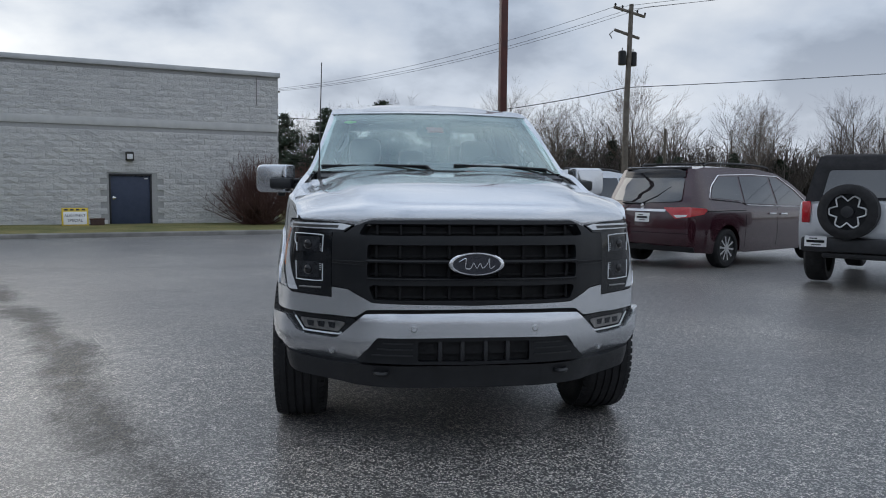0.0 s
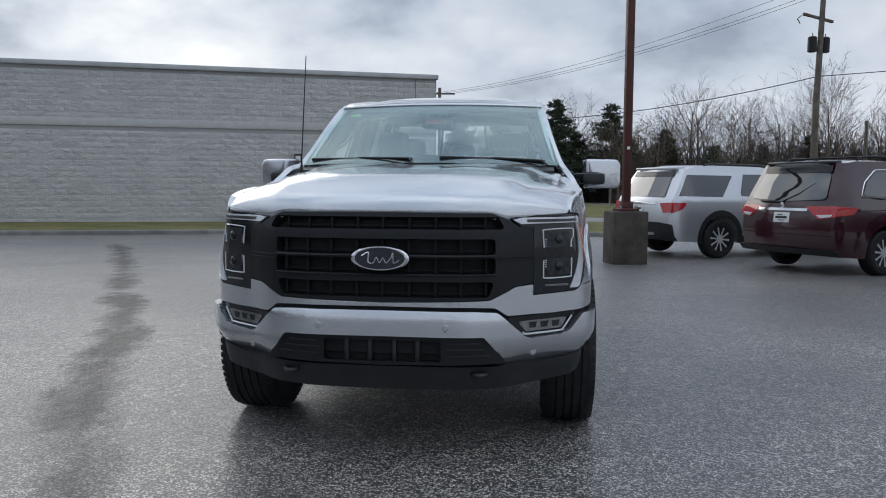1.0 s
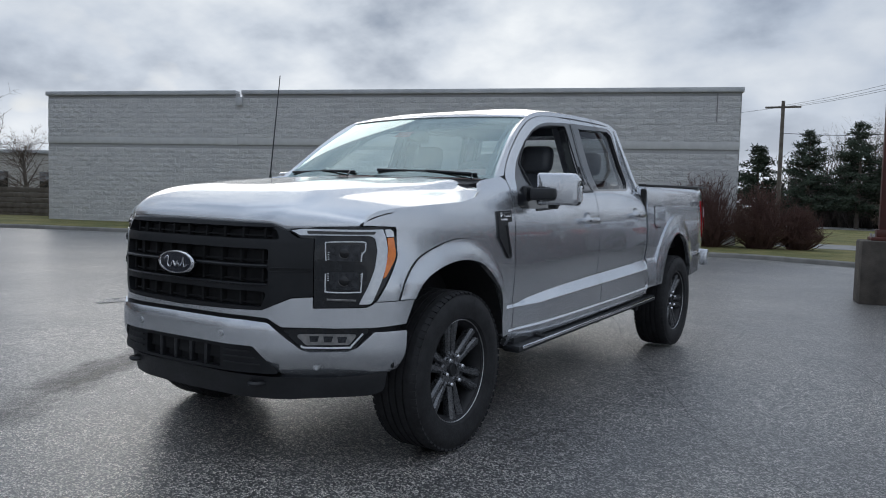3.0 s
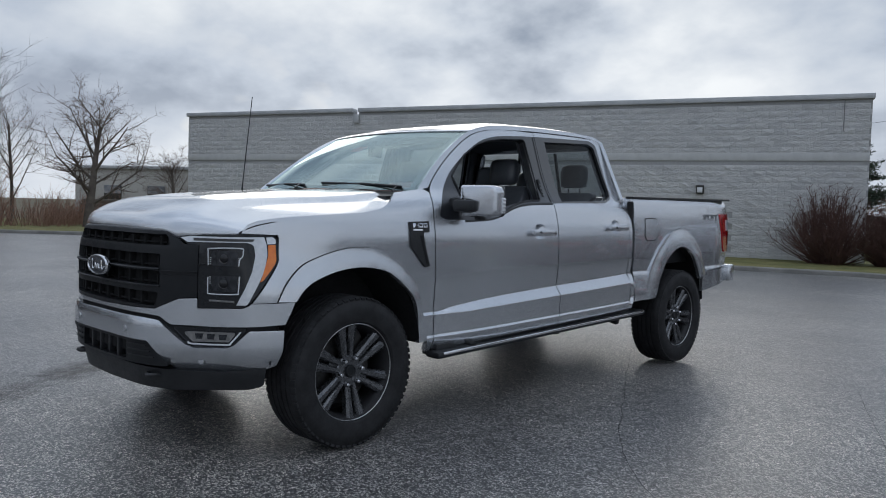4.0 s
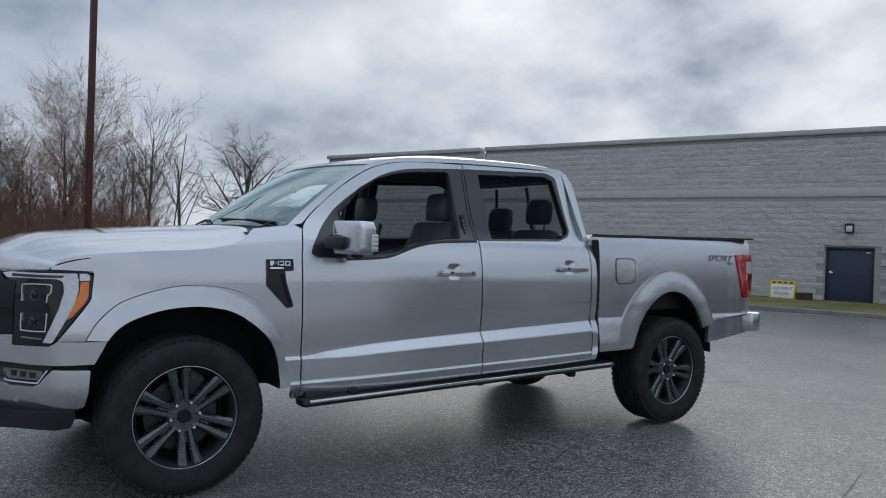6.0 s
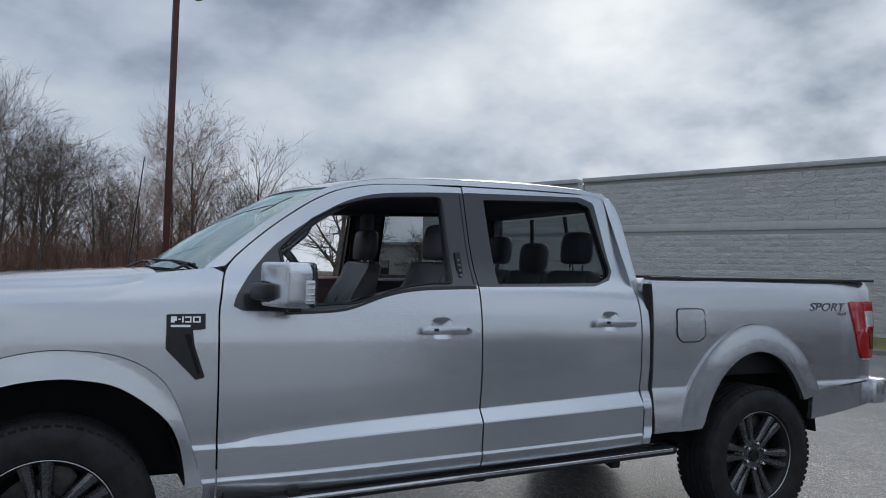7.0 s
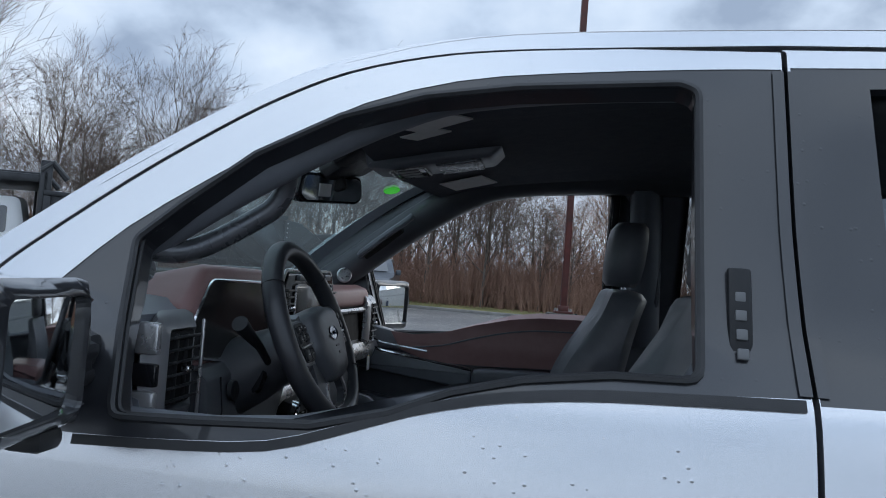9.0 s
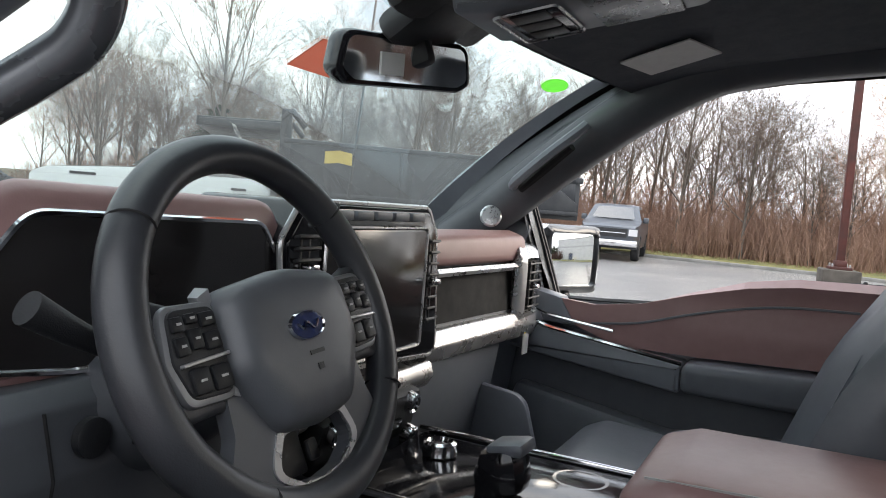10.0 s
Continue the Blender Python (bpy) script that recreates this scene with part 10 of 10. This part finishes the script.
part("crossarm", boxes(((2.2, 0.11, 0.12), pose(0, 0.1, 8.2), 0.01)), POLEWOOD, up2)
up3 = thing("utility_pole", "short plain wooden pole", "utility pole", pose(17.6, 38.5, -0.3))
part("pole", tube([(0, 0, 0), (0, 0, 5.0)], [0.12, 0.09], 8), POLEWOOD, up3)


def wire(a, b, sag, r=0.016, label="black overhead cable strung between poles"):
    a, b = Vector(a), Vector(b)
    pts = [a.lerp(b, k / 24) - Vector((0, 0, sag * 4 * (k / 24) * (1 - k / 24))) for k in range(25)]
    ob = part("overhead_wire", tube(pts, r, 4), SHADOWBLACK)
    return tagged(ob, label, "cable", "overhead wires")


wire((13.3, 33.3, 6.3), (70, 20, 11.0), 0.6, 0.022)
wire((13.3, 33.3, 6.3), (-6.6, 52, 6.2), 0.9, 0.022)
for k, z in enumerate((10.2, 10.15, 10.3)):
    wire((12.4 + 0.9 * k, 33.4, z), (60 + 4 * k, -6, 13.5), 0.9, 0.010, "thin overhead cable strung between poles")
    wire((12.4 + 0.9 * k, 33.4, z), (-7.3 + 0.8 * k, 52, 7.9), 0.7, 0.010, "thin overhead cable strung between poles")
wire((-6.5, 52, 7.9), (-60, 66, 8.4), 1.0, 0.012, "thin overhead cable strung between poles")

# warning sign beyond the lawn
ws_ = thing("road_sign", "yellow diamond road sign on a thin post", "road sign", pose(5.0, 43.0, -0.2, 0, 0, 15))
part("post", tube([(0, 0, 0), (0, 0, 2.3)], 0.03, 6), STEEL, ws_)
part("panel", moved(boxes(((0.62, 0.02, 0.62), pose(0, 0, 0), 0.01)), pose(0, -0.04, 2.3, 0, 45, 0)), simple("sign_yellow", (0.62, 0.42, 0.02), (0.66, 0.46, 0.03), 0.5), ws_)
part("lower_panel", boxes(((0.9, 0.02, 0.35), pose(-0.55, -0.04, 1.75), 0.01)), SATIN, ws_)

# a-frame notice on the grass by the wall, with a small box beside it
sx, sy = by_wall(WLEN - 6.87, 0.75)
yel = simple("yellow_sign_board", (0.62, 0.44, 0.03), (0.68, 0.5, 0.05), 0.5)
sg = thing("notice_board", "yellow and white sandwich board on the grass", "sign", pose(sx, sy, gz(sx, sy) + 0.11, 0, 0, WANG))
for s in (1, -1):
    bd = part("board", moved(boxes(((0.78, 0.03, 0.62), pose(0, 0, 0.31), 0.02)), pose(0, s * -0.16, 0, s * -14, 0, 0)), yel, sg)
    part("face", moved(boxes(((0.68, 0.008, 0.42), pose(0, -s * 0.019, 0.28), 0.004)), pose(0, s * -0.16, 0, s * -14, 0, 0)), WHITEPLATE, bd)
inkm = simple("dark_ink", (0.02, 0.02, 0.03), (0.03, 0.03, 0.04), 0.7)
fm = pose(0, -0.16, 0, -14, 0, 0)
for txt, z, size_, wd in (("ALIGNMENT", 0.36, 0.13, 0.85), ("SPECIAL", 0.20, 0.13, 0.95)):
    lettering(txt, size_, fm @ pose(0, -0.0245, z, 90, 0, 0), inkm, sg, 0.001, width=wd)
for k in range(4):
    part("top_bar", moved(boxes(((0.10, 0.004, 0.05), pose(-0.26 + 0.17 * k, -0.0175, 0.555), 0)), fm), inkm, sg)
bx, by_ = by_wall(WLEN - 6.22, 0.8)
ub = thing("utility_box", "small dark brown box on the grass", "box", pose(bx, by_, gz(bx, by_) + 0.1, 0, 0, WANG))
part("box_body", boxes(((0.42, 0.26, 0.24), pose(0, 0, 0.12), 0.015)), simple("dark_brown_metal", (0.045, 0.022, 0.018), (0.06, 0.03, 0.024), 0.6), ub)
part("lid", boxes(((0.45, 0.29, 0.04), pose(0, 0, 0.25), 0.012)), simple("brown_lid", (0.07, 0.03, 0.022), (0.09, 0.04, 0.03), 0.5), ub)

# stacked timber wall and low pale building beyond the lot
tw = thing("retaining_wall", "low wall of stacked weathered timbers", "wall", pose(-35.2, 16.0, -0.2, 0, 0, 24))
for k in range(6):
    part("timber", boxes(((9.0, 0.24, 0.24), pose(0.15 * (k % 2), 0, 0.14 + 0.25 * k), 0.03)), POLEWOOD, tw)
lb = thing("house", "low pale commercial building with a flat roof", "building", pose(-62, 38, -0.3, 0, 0, 30))
PALE = simple("pale_stucco", (0.42, 0.40, 0.36), (0.5, 0.48, 0.44), 0.9)
part("wall", boxes(((26, 14, 4.4), pose(0, 0, 2.2), 0.02)), PALE, lb)
part("roof", boxes(((26.6, 14.6, 0.3), pose(0, 0, 4.55), 0.05)), COPING, lb)
for x in (-9, -4.5, 0, 4.5, 9):
    part("window", boxes(((1.8, 0.1, 1.4), pose(x, -7.02, 2.2), 0.01)), DARKGLASS, lb)
part("rooftop_unit", boxes(((2.2, 2.0, 1.1), pose(4, -2, 5.2), 0.05)), GRILLEGREY, lb)

# ---- split-face blocks of the big building ----
bw, bh = 0.397, 0.197
rows_ = int((ROOF - 0.08 - BASE) / 0.2)
rng = random.Random(9)
vs, fs, singles = [], [], []


def keep(x0, x1, z0, z1):
    if x1 > DOOR[0] - 0.005 and x0 < DOOR[1] + 0.005 and z0 < DOOR[2] + 0.005:
        return False
    return not (z1 > band_z - 0.12 and z0 < band_z + 0.12)


for r in range(rows_):
    z0 = BASE + 0.2 * r + 0.002
    x = -0.2 if r % 2 else 0.0
    while x < WLEN - 0.05:
        x0, x1 = max(x, 0.0) + 0.002, min(x + bw, WLEN) - 0.001
        x += 0.4
        if x1 - x0 < 0.1:
            continue
        if not keep(x0, x1, z0, z0 + bh):
            if x0 < DOOR[0] < x1 and z0 < DOOR[2]:
                x1 = DOOR[0] - 0.004
            elif x0 < DOOR[1] < x1 and z0 < DOOR[2]:
                x0 = DOOR[1] + 0.004
            else:
                continue
            if x1 - x0 < 0.06 or not keep(x0, x1, z0, z0 + bh):
                continue
        if WLEN - 9.2 < x0 < WLEN - 2.0 and z0 < 2.9 and x1 - x0 > 0.39 and len(singles) < 290:
            singles.append((x0, z0))
            continue
        b = len(vs)
        d = [rng.uniform(-0.012, 0.012) for _ in range(5)]
        vs += [(x0, 0.05, z0), (x1, 0.05, z0), (x1, 0.05, z0 + bh), (x0, 0.05, z0 + bh), (x0, d[0], z0), (x1, d[1], z0), (x1, d[2], z0 + bh), (x0, d[3], z0 + bh), ((x0 + x1) / 2, -0.016 + d[4], z0 + bh / 2)]
        fs += [(b + 4, b + 5, b + 8), (b + 5, b + 6, b + 8), (b + 6, b + 7, b + 8), (b + 7, b + 4, b + 8), (b, b + 1, b + 5, b + 4), (b + 1, b + 2, b + 6, b + 5), (b + 2, b + 3, b + 7, b + 6), (b + 3, b, b + 4, b + 7)]
rest = raw("block_rest", vs, fs, BLOCK, building, "rows of grey split-face blocks", smooth=False)
rest["kind"] = "stuff"
variants = []
for k in range(6):
    d = [rng.uniform(-0.012, 0.012) for _ in range(5)]
    me = bpy.data.meshes.new("block")
    w_ = bw - 0.003
    me.from_pydata([(0, 0.05, 0), (w_, 0.05, 0), (w_, 0.05, bh), (0, 0.05, bh), (0, d[0], 0), (w_, d[1], 0), (w_, d[2], bh), (0, d[3], bh), (w_ / 2, -0.016 + d[4], bh / 2)], [],
                   [(4, 5, 8), (5, 6, 8), (6, 7, 8), (7, 4, 8), (0, 1, 5, 4), (1, 2, 6, 5), (2, 3, 7, 6), (3, 0, 4, 7)])
    me.materials.append(BLOCKPIECE)
    variants.append(me)
for x0, z0 in singles:
    ob = new("block", variants[rng.randrange(6)])
    ob.parent = building
    ob.location = (x0, 0, z0)
